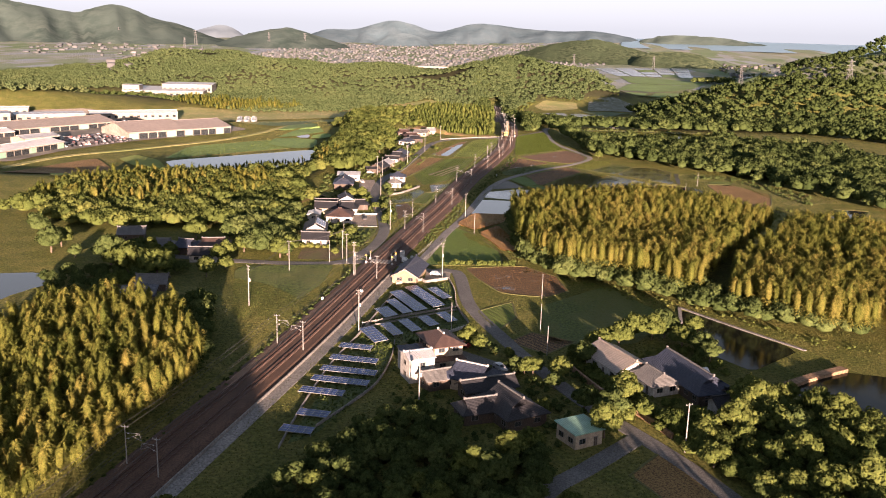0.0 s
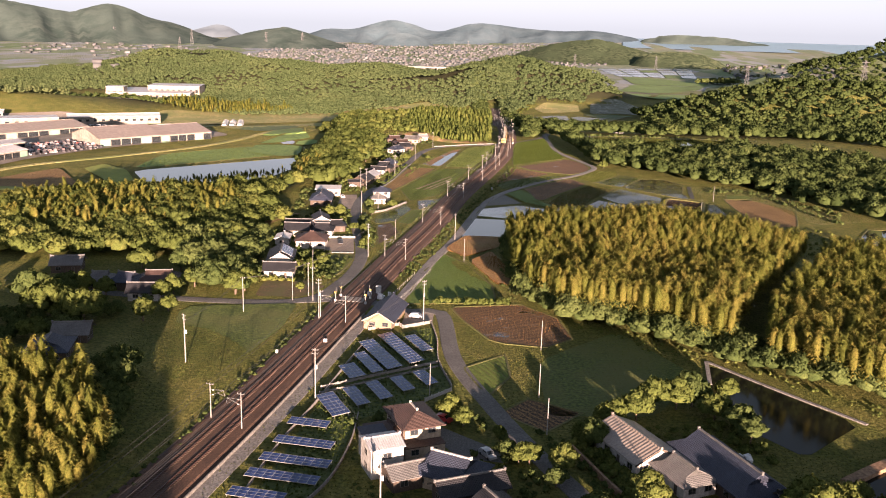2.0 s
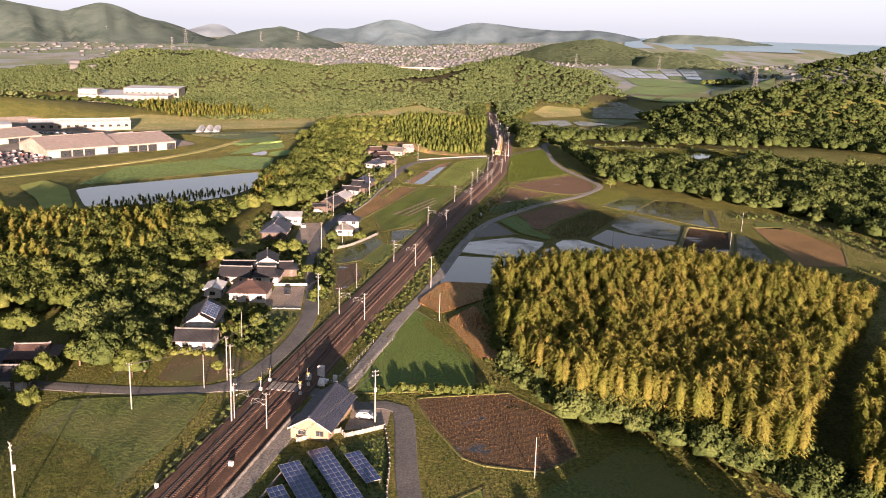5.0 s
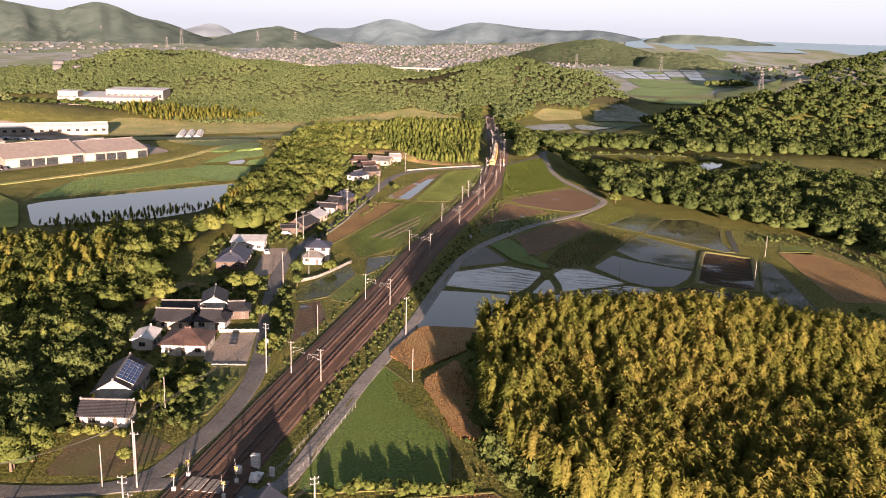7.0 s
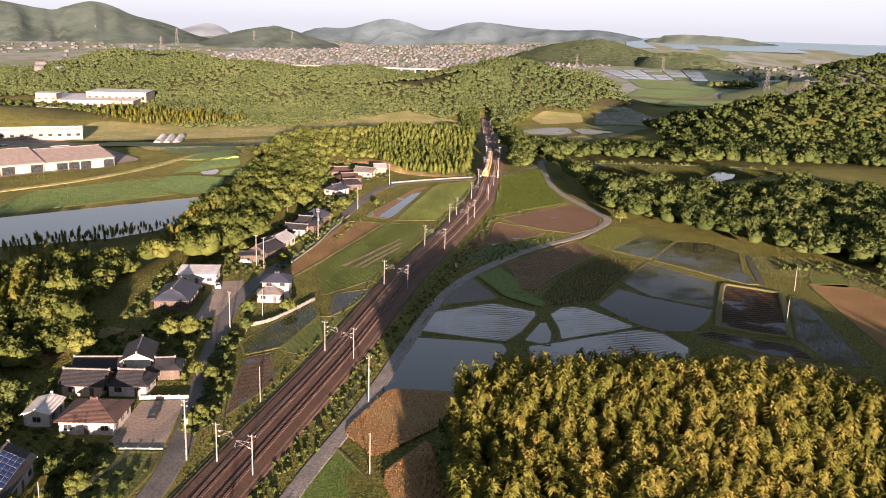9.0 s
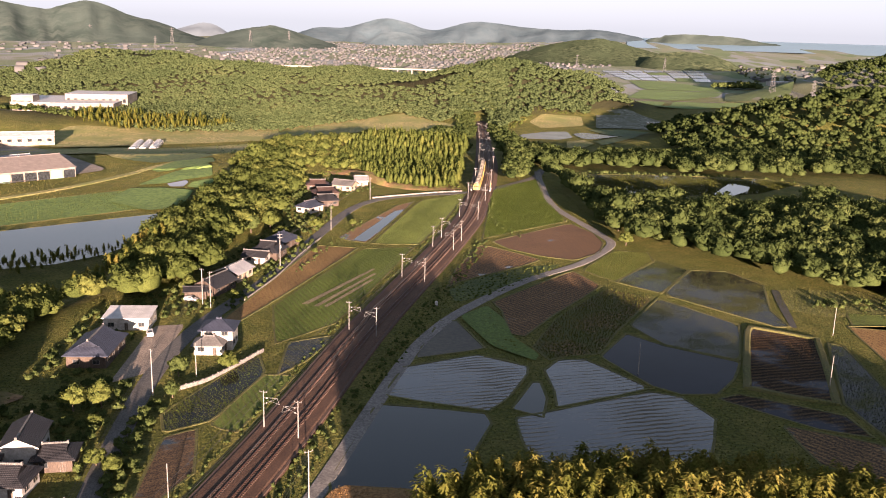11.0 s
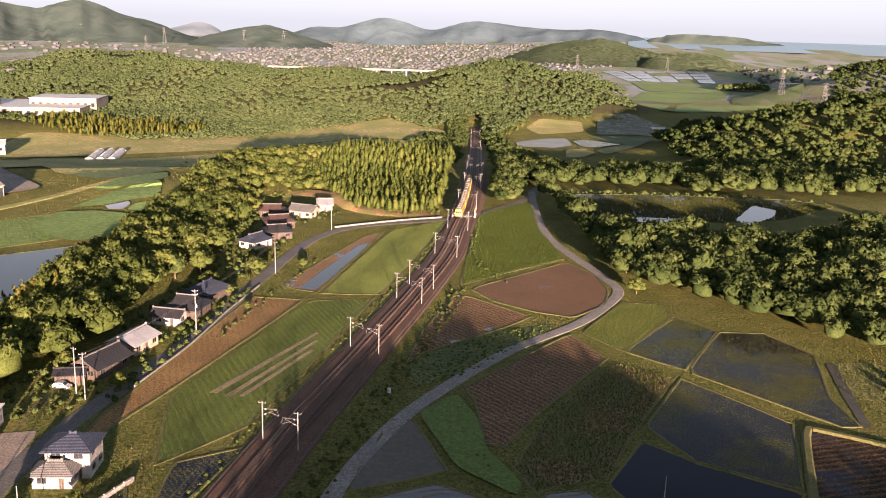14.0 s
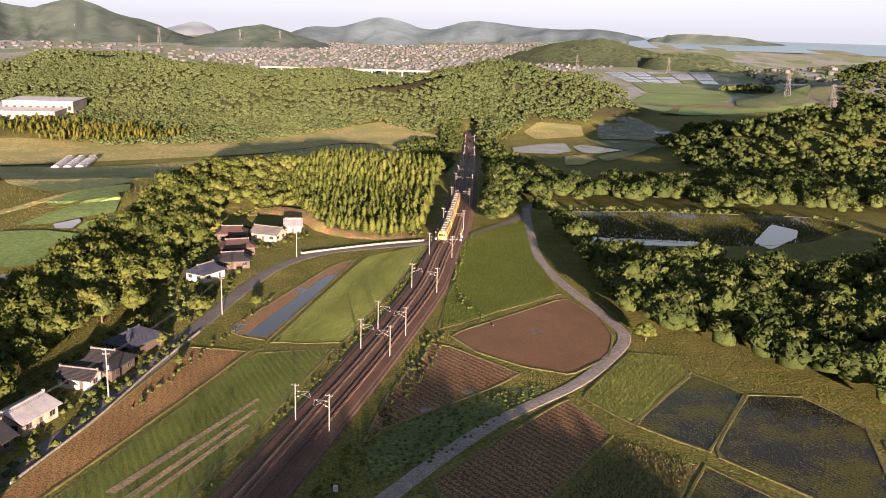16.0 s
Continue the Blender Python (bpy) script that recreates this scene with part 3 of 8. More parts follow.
field("paddy_curved", "curved olive paddy with shallow water", [(-44, 240), (-31, 276), (-27, 263), (-33, 237), (-41, 231)], RICE_WET, times=2, category="paddy")
field("paddy_rail", "small paddy below the railway", [(-25, 284), (-13, 291), (-19, 271), (-24, 262)], RICE_WET, category="paddy")
field("field_rail_rows", "vegetable rows beside the railway", [(-33, 235), (-27, 262), (-20, 262), (-27, 232)], VEG, bund=0.15)
field("field_rail_shade", "shaded brown plot beside the road", [(-40.5, 229), (-35, 233), (-31, 215), (-38, 195)], MUDDY, bund=0.15)
field("lawn_rail", "sunlit mown meadow beside the railway", [(-90, 112), (-57, 118), (-58, 96), (-67, 60), (-78, 52)], LAWN, bund=0, times=2)
field("lawn_yard", "small grass yard with a hedge", [(-57, 178.5), (-46, 179), (-45.5, 171), (-48.5, 152), (-53, 148)], LAWN, bund=0.2)
field("yard_earth", "bare brown earth yard with thin grass before the low house", [(-71, 141), (-58, 143), (-51, 137), (-57, 124.8), (-71, 124.8)], EARTH_YARD, bund=0, times=1, category="yard")
field("parking_yard", "pale gravel parking yard", [(-57, 202), (-48, 203), (-46, 181), (-57, 180)], GRAVEL, bund=0, times=0, category="yard")
field("yard_halt", "pale gravel yard beside the halt", [(-25, 115), (-17, 112), (-17.5, 103.5), (-26, 101)], GRAVEL, bund=0, times=0, category="yard")
field("yard_shed", "pale gravel drive to the white shed", [(-62, 294), (-54, 296), (-53, 262), (-60, 255)], GRAVEL, bund=0, category="yard")
field("yard_house", "asphalt forecourt with parked cars", [(-16, 36), (-5, 26), (-3, 20), (-12, 22), (-19, 33)], ASPHALT, bund=0, times=0, category="yard")
field("field_muddy", "muddy fallow paddy with brown stalks", [(-12, 118), (9, 122), (18.5, 109), (20, 92), (12.4, 85), (1.6, 87), (-2.4, 90), (-8.6, 105.5)], MUDDY)
field("lawn_large", "broad mown meadow in shade", [(9, 75), (33, 99), (46, 68), (31, 43), (7, 42)], LAWN, bund=0, times=2)
field("field_strip", "small crop strip beside the lane", [(-10, 69), (1, 79), (1, 64), (-5, 52)], VEG, bund=0.2)
field("field_brown", "small dark garden plot", [(-3, 43), (4, 51), (15, 44), (6, 34)], DARK, bund=0.2)
field("field_garden", "dry brown garden plot by the lane", [(24, -18), (14, -30), (22, -46), (32, -42)], DRY, bund=0.15)
field("field_solar", "weedy ground under the solar panels", [(-42, 47), (-34, 88), (-17, 100), (-16, 72), (-13, 57), (-20, 49), (-33, 38), (-36, 12), (-47, -16), (-52, -20)], WEEDS, bund=0, z=0.07)
field("pond_large", "dark irrigation pond with concrete bank", [(52, 75), (74, 41), (56, 25), (47, 40), (47, 60)], POND, bund=0, category="pond")
field("pond_lower", "dark pond with a stone bank", [(60, 14), (79, 26), (92, 22), (78, -10), (66, 2)], POND, bund=0, category="pond")
field("pond_left", "long flooded paddy mirroring the sky on the lower terrace", [(-202, 418), (-113, 491), (-103, 458), (-115, 408), (-128, 392), (-150, 380), (-178, 368)], PADDY, category="paddy")
field("pond_right", "small round pond by the woods", [(146, 206), (170, 243), (186, 240), (163, 202)], PADDY, category="pond")
field("pond_village", "dark village pond mirroring the sky", [(-150, 100), (-134, 78), (-140, 60), (-175, 62), (-175, 95)], PADDY, bund=0, times=2, category="pond")
field("field_left_green", "wide green rice fields on the lower terrace", [(-205, 425), (-120, 505), (-118, 536), (-152, 544), (-204, 492)], RICE_FAR, category="field", width=0.5)
field("field_clearing", "dark wet fallow fields in the clearing", [(86, 570), (138, 574), (195, 570), (213, 556), (176, 520), (147, 509), (90, 519)], RICE_WET, times=2)
field("pond_clearing", "pond mirroring the sky in the clearing", [(152, 517), (172, 553), (179, 542), (173, 527), (155, 506)], PADDY, z=0.12, bund=0, times=2, category="pond")
field("pond_ditch", "narrow strip of water below the wood", [(88, 519), (134, 516), (129, 508), (88, 507)], PADDY, z=0.12, bund=0, category="pond")
field("field_right_upper", "olive fields between wood and paddies", [(120, 344), (150, 345), (185, 262), (150, 250), (143, 319), (125, 316), (114, 325)], GRASS, bund=0, z=0.03)
field("field_stubble_strip", "dark strip of wet stubble along the path", [(84.1, 241.1), (101.3, 232.8), (110.1, 217.4), (102.6, 211.8), (85.2, 223.1)], DARK, bund=0.2)
EARTH = surface("cut_earth", (0.14, 0.085, 0.04), (0.30, 0.18, 0.085), 0.9, 0.13, relief=0.4, third=(0.13, 0.125, 0.035))
field("earth_slope", "bare orange-brown earth above the village", [(-86, 216), (-80, 236), (-74, 246), (-84, 250), (-91, 244), (-91, 226)], EARTH, z=0.4, bund=0)
field("garden_strip", "small garden strip by the ditch", [(133, 321), (145.6, 319), (140, 305), (129, 307)], VEG, bund=0.15)
field("ditch", "muddy ditch between the plots", [(118.6, 343), (121, 343), (116.5, 323), (112.5, 305.5), (110.8, 306), (114, 323)], DARKPLAIN, z=0.12, bund=0)
# ---- roads and railway ----
def road(name, label, line, width, mat, z=0.10, kind="structure"):
    c = spline([(x, y, float(ground(x, y)) + z) for x, y in line], 4.0)
    c[:, 2] = ground(c[:, 0], c[:, 1]) + z
    bm = bmesh.new()
    sweep(bm, c, [(-width / 2 - 0.5, -0.35), (-width / 2, 0.0), (0, 0.04), (width / 2, 0.0), (width / 2 + 0.5, -0.35)], caps=False)
    bmesh.ops.recalc_face_normals(bm, faces=bm.faces[:])
    return tagged(part(name, bm, mat), label, "road", kind=kind)


road("road_village", "narrow asphalt village road along the fields", [(-130, 128), (-90, 120), (-57, 121), (-47, 140), (-43, 165), (-44, 190), (-49, 228), (-52, 264), (-50, 297), (-40, 345), (-33, 400), (-24, 457), (-11, 482), (8, 494), (34, 506)], 4.2, ASPHALT)
road("road_crossing", "road over the level crossing", [(34, 506), (46, 522), (66, 556), (74, 590)], 4.0, ASPHALT, z=0.11)
road("road_halt", "road past the halt over the level crossing", [(-57, 121), (-40, 123), (-24, 113), (-15, 112), (-12, 75), (-4, 45), (4, 21), (13, -1), (19, -12), (28, -31), (38, -60)], 4.0, ASPHALT, z=0.12)
road("lane_rail", "concrete farm lane along the railway", [(-34, 117), (-28, 124), (-24, 141), (-18, 170), (-9, 206), (4, 270), (12, 297), (22, 318), (41, 347), (61, 369), (73, 388), (79, 403), (77, 420), (66, 474), (67, 537), (70, 579)], 3.2, CONCRETE, z=0.14)
road("farm_track", "grassy farm track along the terrace", [(-288, 370), (-271, 425), (-229, 478), (-183, 548), (-142, 674), (-112, 770), (-90, 861)], 5.0, FALLOW, z=0.35)
road("lane_house", "short lane to the houses", [(19, -14), (6, -28), (-4, -39), (-12, -60)], 4.0, ASPHALT, z=0.13)

RAILZ = 0.95
_line = np.column_stack([TRACK, track_z(TRACK[:, 1]) + 0.0])
_bm = bmesh.new()
sweep(_bm, _line, [(-7.0, -0.4), (-5.0, 0.62), (0.0, 0.72), (5.0, 0.62), (7.0, -0.4)], caps=False)
bmesh.ops.recalc_face_normals(_bm, faces=_bm.faces[:])
railway = tagged(part("railway", _bm, BALLAST), "double railway track on rust-brown ballast", "railway", kind="structure")
_gap = 1.9
for _c in (-_gap, _gap):
    for _g in (-0.533, 0.533):
        _bm = bmesh.new()
        sweep(_bm, _line, [(-0.09, 0.70), (-0.06, RAILZ), (0.06, RAILZ), (0.09, 0.70)], _c + _g)
        bmesh.ops.recalc_face_normals(_bm, faces=_bm.faces[:])
        _rail = part("rail", _bm, RUST, railway, "rust-sided steel rail")
        _bm = bmesh.new()
        sweep(_bm, _line, [(-0.03, RAILZ + 0.004), (0.03, RAILZ + 0.004)], _c + _g, caps=False)
        bmesh.ops.recalc_face_normals(_bm, faces=_bm.faces[:])
        part("running_surface", _bm, RAILTOP, _rail, "polished running surface")
# ---- plants ----
def cards(rng, p, n, size, jitter=0.42, long=1.4):
    """Pointed leaf sprays at p with normals near n: slender triangles."""
    k = len(p)
    n0 = n / np.linalg.norm(n, axis=1)[:, None]
    n = n0 + rng.normal(0, jitter, (k, 3))
    n /= np.linalg.norm(n, axis=1)[:, None]
    a = np.cross(n, rng.normal(0, 1, (k, 3)))
    a /= np.linalg.norm(a, axis=1)[:, None]
    b = np.cross(n, a)
    s = size * rng.uniform(0.55, 1.4, (k, 1))
    lift = n * s * 0.2
    t = np.stack([p - a * s * long * 0.5 - b * s * 0.5, p - a * s * long * 0.35 + b * s * 0.55 + lift, p + a * s * long * 0.75 - lift], 1)
    return outward(t, n0 * 0.82 + n * 0.18)


def outward(t, n):
    """Triangles turned to face along n; columns: place, soft normal."""
    g = np.cross(t[:, 1] - t[:, 0], t[:, 2] - t[:, 0])
    flip = (g * n).sum(1) < 0
    t[flip] = t[flip][:, ::-1]
    n = n / np.linalg.norm(n, axis=1)[:, None]
    return np.concatenate([t.reshape(-1, 3), np.repeat(n, 3, 0)], 1)


def ball(rng, k, low=-0.25):
    d = rng.normal(0, 1, (k * 3, 3))
    d /= np.linalg.norm(d, axis=1)[:, None]
    return d[d[:, 2] > low][:k]


def leaf_mass(rng, centre, r, rings=2, tall=0.85):
    """The dense inside of a bough: a lumpy ball of leaf surface, as triangles with soft normals."""
    turn = rng.uniform(0, 2 * math.pi)
    side = 6 if rings == 2 else 4
    levels = (0.42, -0.42) if rings == 2 else (0.0,)
    v = [np.array([0, 0, 1.0])]
    for k, h in enumerate(levels):
        w = math.sqrt(1 - h * h)
        v += [np.array([w * math.cos(turn + (i + 0.5 * k) * 2 * math.pi / side), w * math.sin(turn + (i + 0.5 * k) * 2 * math.pi / side), h]) for i in range(side)]
    v.append(np.array([0, 0, -0.8]))
    v = np.array(v)
    f = [(0, 1 + i, 1 + (i + 1) % side) for i in range(side)]
    if rings == 2:
        for i in range(side):
            n = (i + 1) % side
            f += [(1 + i, 1 + side + i, 1 + n), (1 + n, 1 + side + i, 1 + side + n)]
    low = 1 + side * (len(levels) - 1)
    f += [(low + (i + 1) % side, low + i, len(v) - 1) for i in range(side)]
    p = np.asarray(centre) + v * r * np.array([1, 1, tall]) * rng.uniform(0.82, 1.12, (len(v), 1))
    f = np.array(f)
    n = v + np.array([0, 0, 0.25])
    return np.concatenate([p[f].reshape(-1, 3), n[f].reshape(-1, 3)], 1)


def crown(rng, height, radius, leaves, size, base=0.25, lobes=9, core=0.9, rings=2, heart=2):
    """A lobed broadleaf crown: boughs of dense leaf with loose sprays standing out of them."""
    out = [leaf_mass(rng, (0, 0, height * 0.47), radius * 0.74, heart, height * 0.33 / (radius * 0.74))] if core else []
    for i in range(lobes):
        a = i * 2.4 + rng.uniform(-0.5, 0.5)
        f = 0.1 if i == 0 else rng.uniform(0.42, 0.74)
        h = height * (0.72 if i == 0 else base + 0.12 + (0.66 - base) * (1 - f) * rng.uniform(1.0, 1.7))
        r = radius * rng.uniform(0.3, 0.46)
        d = ball(rng, leaves // lobes)
        c = np.array([math.cos(a) * f * radius, math.sin(a) * f * radius, h])
        p = c + d * r * np.array([1, 1, 0.85]) * rng.uniform(0.85, 1.14, (len(d), 1))
        out.append(cards(rng, p, d, size, 0.5))
        if core:
            out.append(leaf_mass(rng, c, r * core, rings))
    return np.concatenate(out)


def cone_crown(rng, height, radius, leaves, size):
    """A cedar: drooping sprays round a pointed cone."""
    h = 1 - np.sqrt(rng.uniform(0, 1, leaves))
    a = rng.uniform(0, 2 * math.pi, leaves)
    r = radius * (1 - h) ** 0.6 * rng.uniform(0.7, 1.1, leaves) + 0.08
    p = np.stack([np.cos(a) * r, np.sin(a) * r, height * (0.18 + 0.82 * h)], 1)
    out = cards(rng, p, np.stack([np.cos(a), np.sin(a), np.full(leaves, 0.7)], 1), size, 0.4, 1.8)
    return np.concatenate([out, leaf_mass(rng, (0, 0, height * 0.5), radius * 0.62, 2, height * 0.4 / (radius * 0.62))])


def bamboo_plume(rng, height, radius, sprays, size):
    """A bamboo culm's leafy plume: full rounded tuft, nodding tip, sprays in drooping tiers."""
    lean = rng.uniform(0, 2 * math.pi)
    h = 0.42 + 0.58 * (np.arange(sprays) + rng.uniform(0, 1, sprays)) / sprays
    tier = np.round(h * 24) / 24 + rng.normal(0, 0.012, sprays)
    a = rng.uniform(0, 2 * math.pi, sprays)
    full = np.sqrt(np.clip(1 - ((h - 0.62) / 0.42) ** 2, 0.02, 1))
    r = radius * full * rng.uniform(0.3, 1.0, sprays)
    bend = height * 0.15 * np.clip(tier - 0.45, 0, 1) ** 2 * 2.6
    stem = np.stack([math.cos(lean) * bend, math.sin(lean) * bend, height * (tier - 0.16 * np.clip(tier - 0.6, 0, 1))], 1)
    out = np.stack([np.cos(a), np.sin(a), np.full(sprays, -0.25)], 1)
    p = stem + out * r[:, None]
    up = np.stack([np.cos(a) * 0.4, np.sin(a) * 0.4, np.ones(sprays)], 1)
    side = np.stack([-np.sin(a), np.cos(a), np.zeros(sprays)], 1)
    s = size * rng.uniform(0.7, 1.3, (sprays, 1))
    tip = np.array([0, 0, -0.18])
    t = np.stack([p - out * s * 0.65 - side * s * 0.42 + up * 0.04, p + out * s * 1.15 + tip * s, p - out * s * 0.65 + side * s * 0.42 + up * 0.04], 1)
    soft = np.stack([np.cos(a) * 0.9, np.sin(a) * 0.9, 0.25 + 0.6 * h], 1) + rng.normal(0, 0.25, (sprays, 3))
    heart = leaf_mass(rng, (math.cos(lean) * height * 0.03, math.sin(lean) * height * 0.03, height * 0.66), radius * 0.54, 2, height * 0.25 / (radius * 0.54))
    return np.concatenate([outward(t, soft), heart])


def plant_many(name, templates, x, y, z, scale, mat, tone, label, category, seed=1, kind="stuff", tall=None):
    """One mesh of many plants: templates turned, scaled and set on the land."""
    rng = np.random.default_rng(seed)
    vs, ns, ts = [], [], []
    pick = rng.integers(0, len(templates), len(x))
    turn = rng.uniform(0, 2 * math.pi, len(x))
    tall = np.ones(len(x)) if tall is None else tall
    for i in range(len(x)):
        t = templates[pick[i]]
        c, s = math.cos(turn[i]) * scale[i], math.sin(turn[i]) * scale[i]
        v, m = np.empty((len(t), 3)), np.empty((len(t), 3))
        cn, sn = math.cos(turn[i]), math.sin(turn[i])
        m[:, 0] = t[:, 3] * cn - t[:, 4] * sn
        m[:, 1] = t[:, 3] * sn + t[:, 4] * cn
        m[:, 2] = t[:, 5]
        v[:, 0] = t[:, 0] * c - t[:, 1] * s + x[i]
        v[:, 1] = t[:, 0] * s + t[:, 1] * c + y[i]
        v[:, 2] = t[:, 2] * scale[i] * tall[i] + z[i]
        vs.append(v)
        ns.append(m)
        ts.append(np.full(len(t), tone[i]))
    v = np.concatenate(vs)
    ob = mesh_np(name, v, np.arange(len(v)).reshape(-1, 3), mat, np.concatenate(ts), normals=np.concatenate(ns))
    return tagged(ob, label, category, kind=kind)


def strew(poly, spacing, seed, clear=0.0, jitter=0.42):
    """Uneven points inside a polygon."""
    rng = np.random.default_rng(seed)
    xs, ys = [p[0] for p in poly], [p[1] for p in poly]
    gx, gy = np.meshgrid(np.arange(min(xs), max(xs), float(spacing)), np.arange(min(ys), max(ys), float(spacing)))
    gx[1::2] += spacing / 2
    x, y = gx.ravel() + rng.uniform(-jitter, jitter, gx.size) * spacing, gy.ravel() + rng.uniform(-jitter, jitter, gx.size) * spacing
    k = inside(x, y, poly)
    x, y = x[k], y[k]
    if clear:
        k = edge_distance(x, y, poly) > clear
        x, y = x[k], y[k]
    return x, y


def patchy(x, y, scale, seed):
    """Slow variation over the land, 0 to 1."""
    return np.array([0.5 + 0.5 * noise.noise((a * scale, b * scale, seed * 7.3)) for a, b in zip(x, y)])


_r = np.random.default_rng(5)
BROAD = [crown(_r, 9.0, 4.1, 360, 0.5, lobes=12, rings=1) for _ in range(6)]
BROAD_MID = [crown(_r, 9.0, 4.5, 190, 0.58, lobes=9, rings=1) for _ in range(7)]
BROAD_FAR = [crown(_r, 8.0, 5.0, 24, 1.1, base=0.3, lobes=4, core=1.0, rings=1, heart=1) for _ in range(6)]
CEDAR = [cone_crown(_r, 12.0, 2.8, 110, 0.75) for _ in range(4)]
SHRUB = [crown(_r, 2.2, 1.5, 44, 0.4, base=0.05, lobes=3, rings=1) for _ in range(4)]
PLUME = [bamboo_plume(_r, 15.0, 1.85, 220, 0.42) for _ in range(8)]
PLUME_FAR = [bamboo_plume(_r, 15.0, 2.2, 60, 0.95) for _ in range(5)]


def clear_of(x, y, lines):
    k = np.ones(len(x), bool)
    for line, gap in lines:
        k &= edge_distance(x, y, line, False) > gap
    return k


def wood(name, poly, spacing, templates, mat, label, size=(0.8, 1.25), seed=1, tone=(0.45, 0.35), gaps=(), category="woodland", patch=0.03, tall=None, sink=0.4, rail=13.0, vary=0.22):
    x, y = strew(poly, spacing, seed)
    k = clear_of(x, y, [(TRACK.tolist(), rail), *gaps])
    x, y = x[k], y[k]
    rng = np.random.default_rng(seed + 100)
    sc = rng.uniform(*size, len(x)) * (0.85 + 0.3 * patchy(x, y, 0.05, seed))
    tn = np.clip(tone[0] + tone[1] * (2 * patchy(x, y, patch, seed + 3) - 1) + rng.normal(0, vary, len(x)), 0, 1)
    tl = rng.uniform(0.95, 1.05, len(x)) * tall if tall else rng.uniform(0.85, 1.15, len(x))
    return plant_many(name, templates, x, y, ground(x, y) - sink, sc, mat, tn, label, category, seed, tall=tl)


wood("bamboo_grove", [(10, 192), (8, 146), (12, 125), (21, 105), (34, 102), (53, 81), (66, 68), (84, 46), (112, 42), (150, 80), (158, 130), (140, 160), (112, 166), (100, 172), (86, 186), (64, 198), (33, 199)], 2.45, PLUME, BAMBOO,
     "dense grove of golden-green bamboo plumes", (0.95, 1.1), 11, (0.55, 0.35), tall=1.0, gaps=(([(58, 72), (78, 109), (105, 148), (120, 170)], 4.0),))
wood("bamboo_grove", [(-127, 10), (-128, 40), (-112, 46), (-92, 44), (-80, 26), (-75, 8), (-81, -30), (-87, -66), (-134, -66)], 2.45, PLUME, BAMBOO, "dense grove of golden-green bamboo plumes", (0.62, 0.9), 12, (0.48, 0.3), rail=8.5)
wood("woodland", [(72, 575), (78, 520), (80, 445), (83, 412), (88, 402), (103, 391), (113, 373), (124, 362), (137, 342), (160, 328), (200, 320), (260, 360), (250, 440), (190, 485), (150, 460), (128, 466), (100, 476), (85, 485), (81, 520), (79, 560)], 6.8, BROAD_MID, LEAF_DARK,
     "dense dark evergreen woodland", (0.9, 1.5), 13, (0.42, 0.34))
wood("woodland", [(-156, 158), (-203, 190), (-190, 262), (-150, 280), (-130, 292), (-84, 328), (-68, 340), (-92, 300), (-92, 255), (-80, 240), (-78, 225), (-100, 205), (-84, 185), (-94, 172), (-98, 166), (-122, 170)], 5.6, BROAD_MID, LEAF,
     "mixed woodland behind the village", (0.75, 1.15), 14, (0.45, 0.36), gaps=(([(-136, 150), (-130, 150)], 9.0), ([(-75, 270), (-68, 262)], 11.0)))
wood("woodland", [(-84, 330), (-95, 358), (-98, 410), (-90, 440), (-86, 534), (-92, 590), (-62, 560), (-54, 510), (-54, 460), (-52, 425), (-60, 395), (-60, 372), (-60, 345), (-72, 310)], 6.0, BROAD_MID, LEAF, "broadleaf wood on the terrace edge", (0.8, 1.35), 15, (0.36, 0.4))
wood("cedar_plantation", [(-26, 550), (-14, 518), (10, 509), (27, 520), (33, 600), (34, 690), (0, 690), (-30, 650), (-44, 590)], 3.2, CEDAR, CONIFER, "plantation of slender young cedars", (0.4, 0.66), 16, (0.45, 0.35))
wood("hill_forest", [(-820, 1150), (-520, 1130), (-420, 1160), (-330, 960), (-240, 925), (-140, 960), (-30, 1120), (20, 1060), (45, 1130), (60, 1330), (40, 1400), (-200, 1440), (-500, 1450), (-800, 1430)], 7.6, BROAD_FAR, LEAF_FAR,
     "forested ridge of mixed green trees", (0.8, 1.2), 21, (0.32, 0.42), patch=0.016, rail=8.0, tall=0.8, vary=0.1)
wood("hill_forest", [(30, 1130), (96, 1130), (104, 1400), (22, 1400)], 6.0, BROAD_FAR, LEAF_FAR, "dark trees over the railway cutting", (0.7, 1.1), 54, (0.3, 0.25), rail=0.0)
wood("hill_forest", [(-760, 860), (-640, 760), (-520, 850), (-455, 885), (-440, 930), (-500, 990), (-700, 1040)], 8.5, BROAD_FAR, LEAF_FAR, "golden-green wooded hill beside the works", (0.8, 1.2), 59, (0.75, 0.25), patch=0.012)
wood("woodland", [(-500, 950), (-330, 955), (-325, 985), (-495, 982)], 6.5, BROAD_FAR, LEAF_DARK, "belt of dark trees below the white factory", (0.6, 0.95), 60, (0.4, 0.3))
wood("bamboo_belt", [(-340, 945), (-280, 915), (-215, 940), (-185, 985), (-255, 1010), (-330, 1000)], 5.5, PLUME_FAR, BAMBOO, "belt of yellow-green bamboo at the ridge's foot", (0.5, 0.95), 22, (0.35, 0.3))
wood("hill_forest", [(74, 1010), (92, 1050), (112, 1110), (136, 1166), (196, 1182), (215, 1236), (276, 1274), (262, 1330), (246, 1409), (300, 1540), (200, 1540), (90, 1450), (64, 1300)], 8.0, BROAD_FAR, LEAF_FAR, "forested hill beside the railway", (0.9, 1.35), 23, (0.12, 0.2), patch=0.012, rail=8.0, vary=0.06)
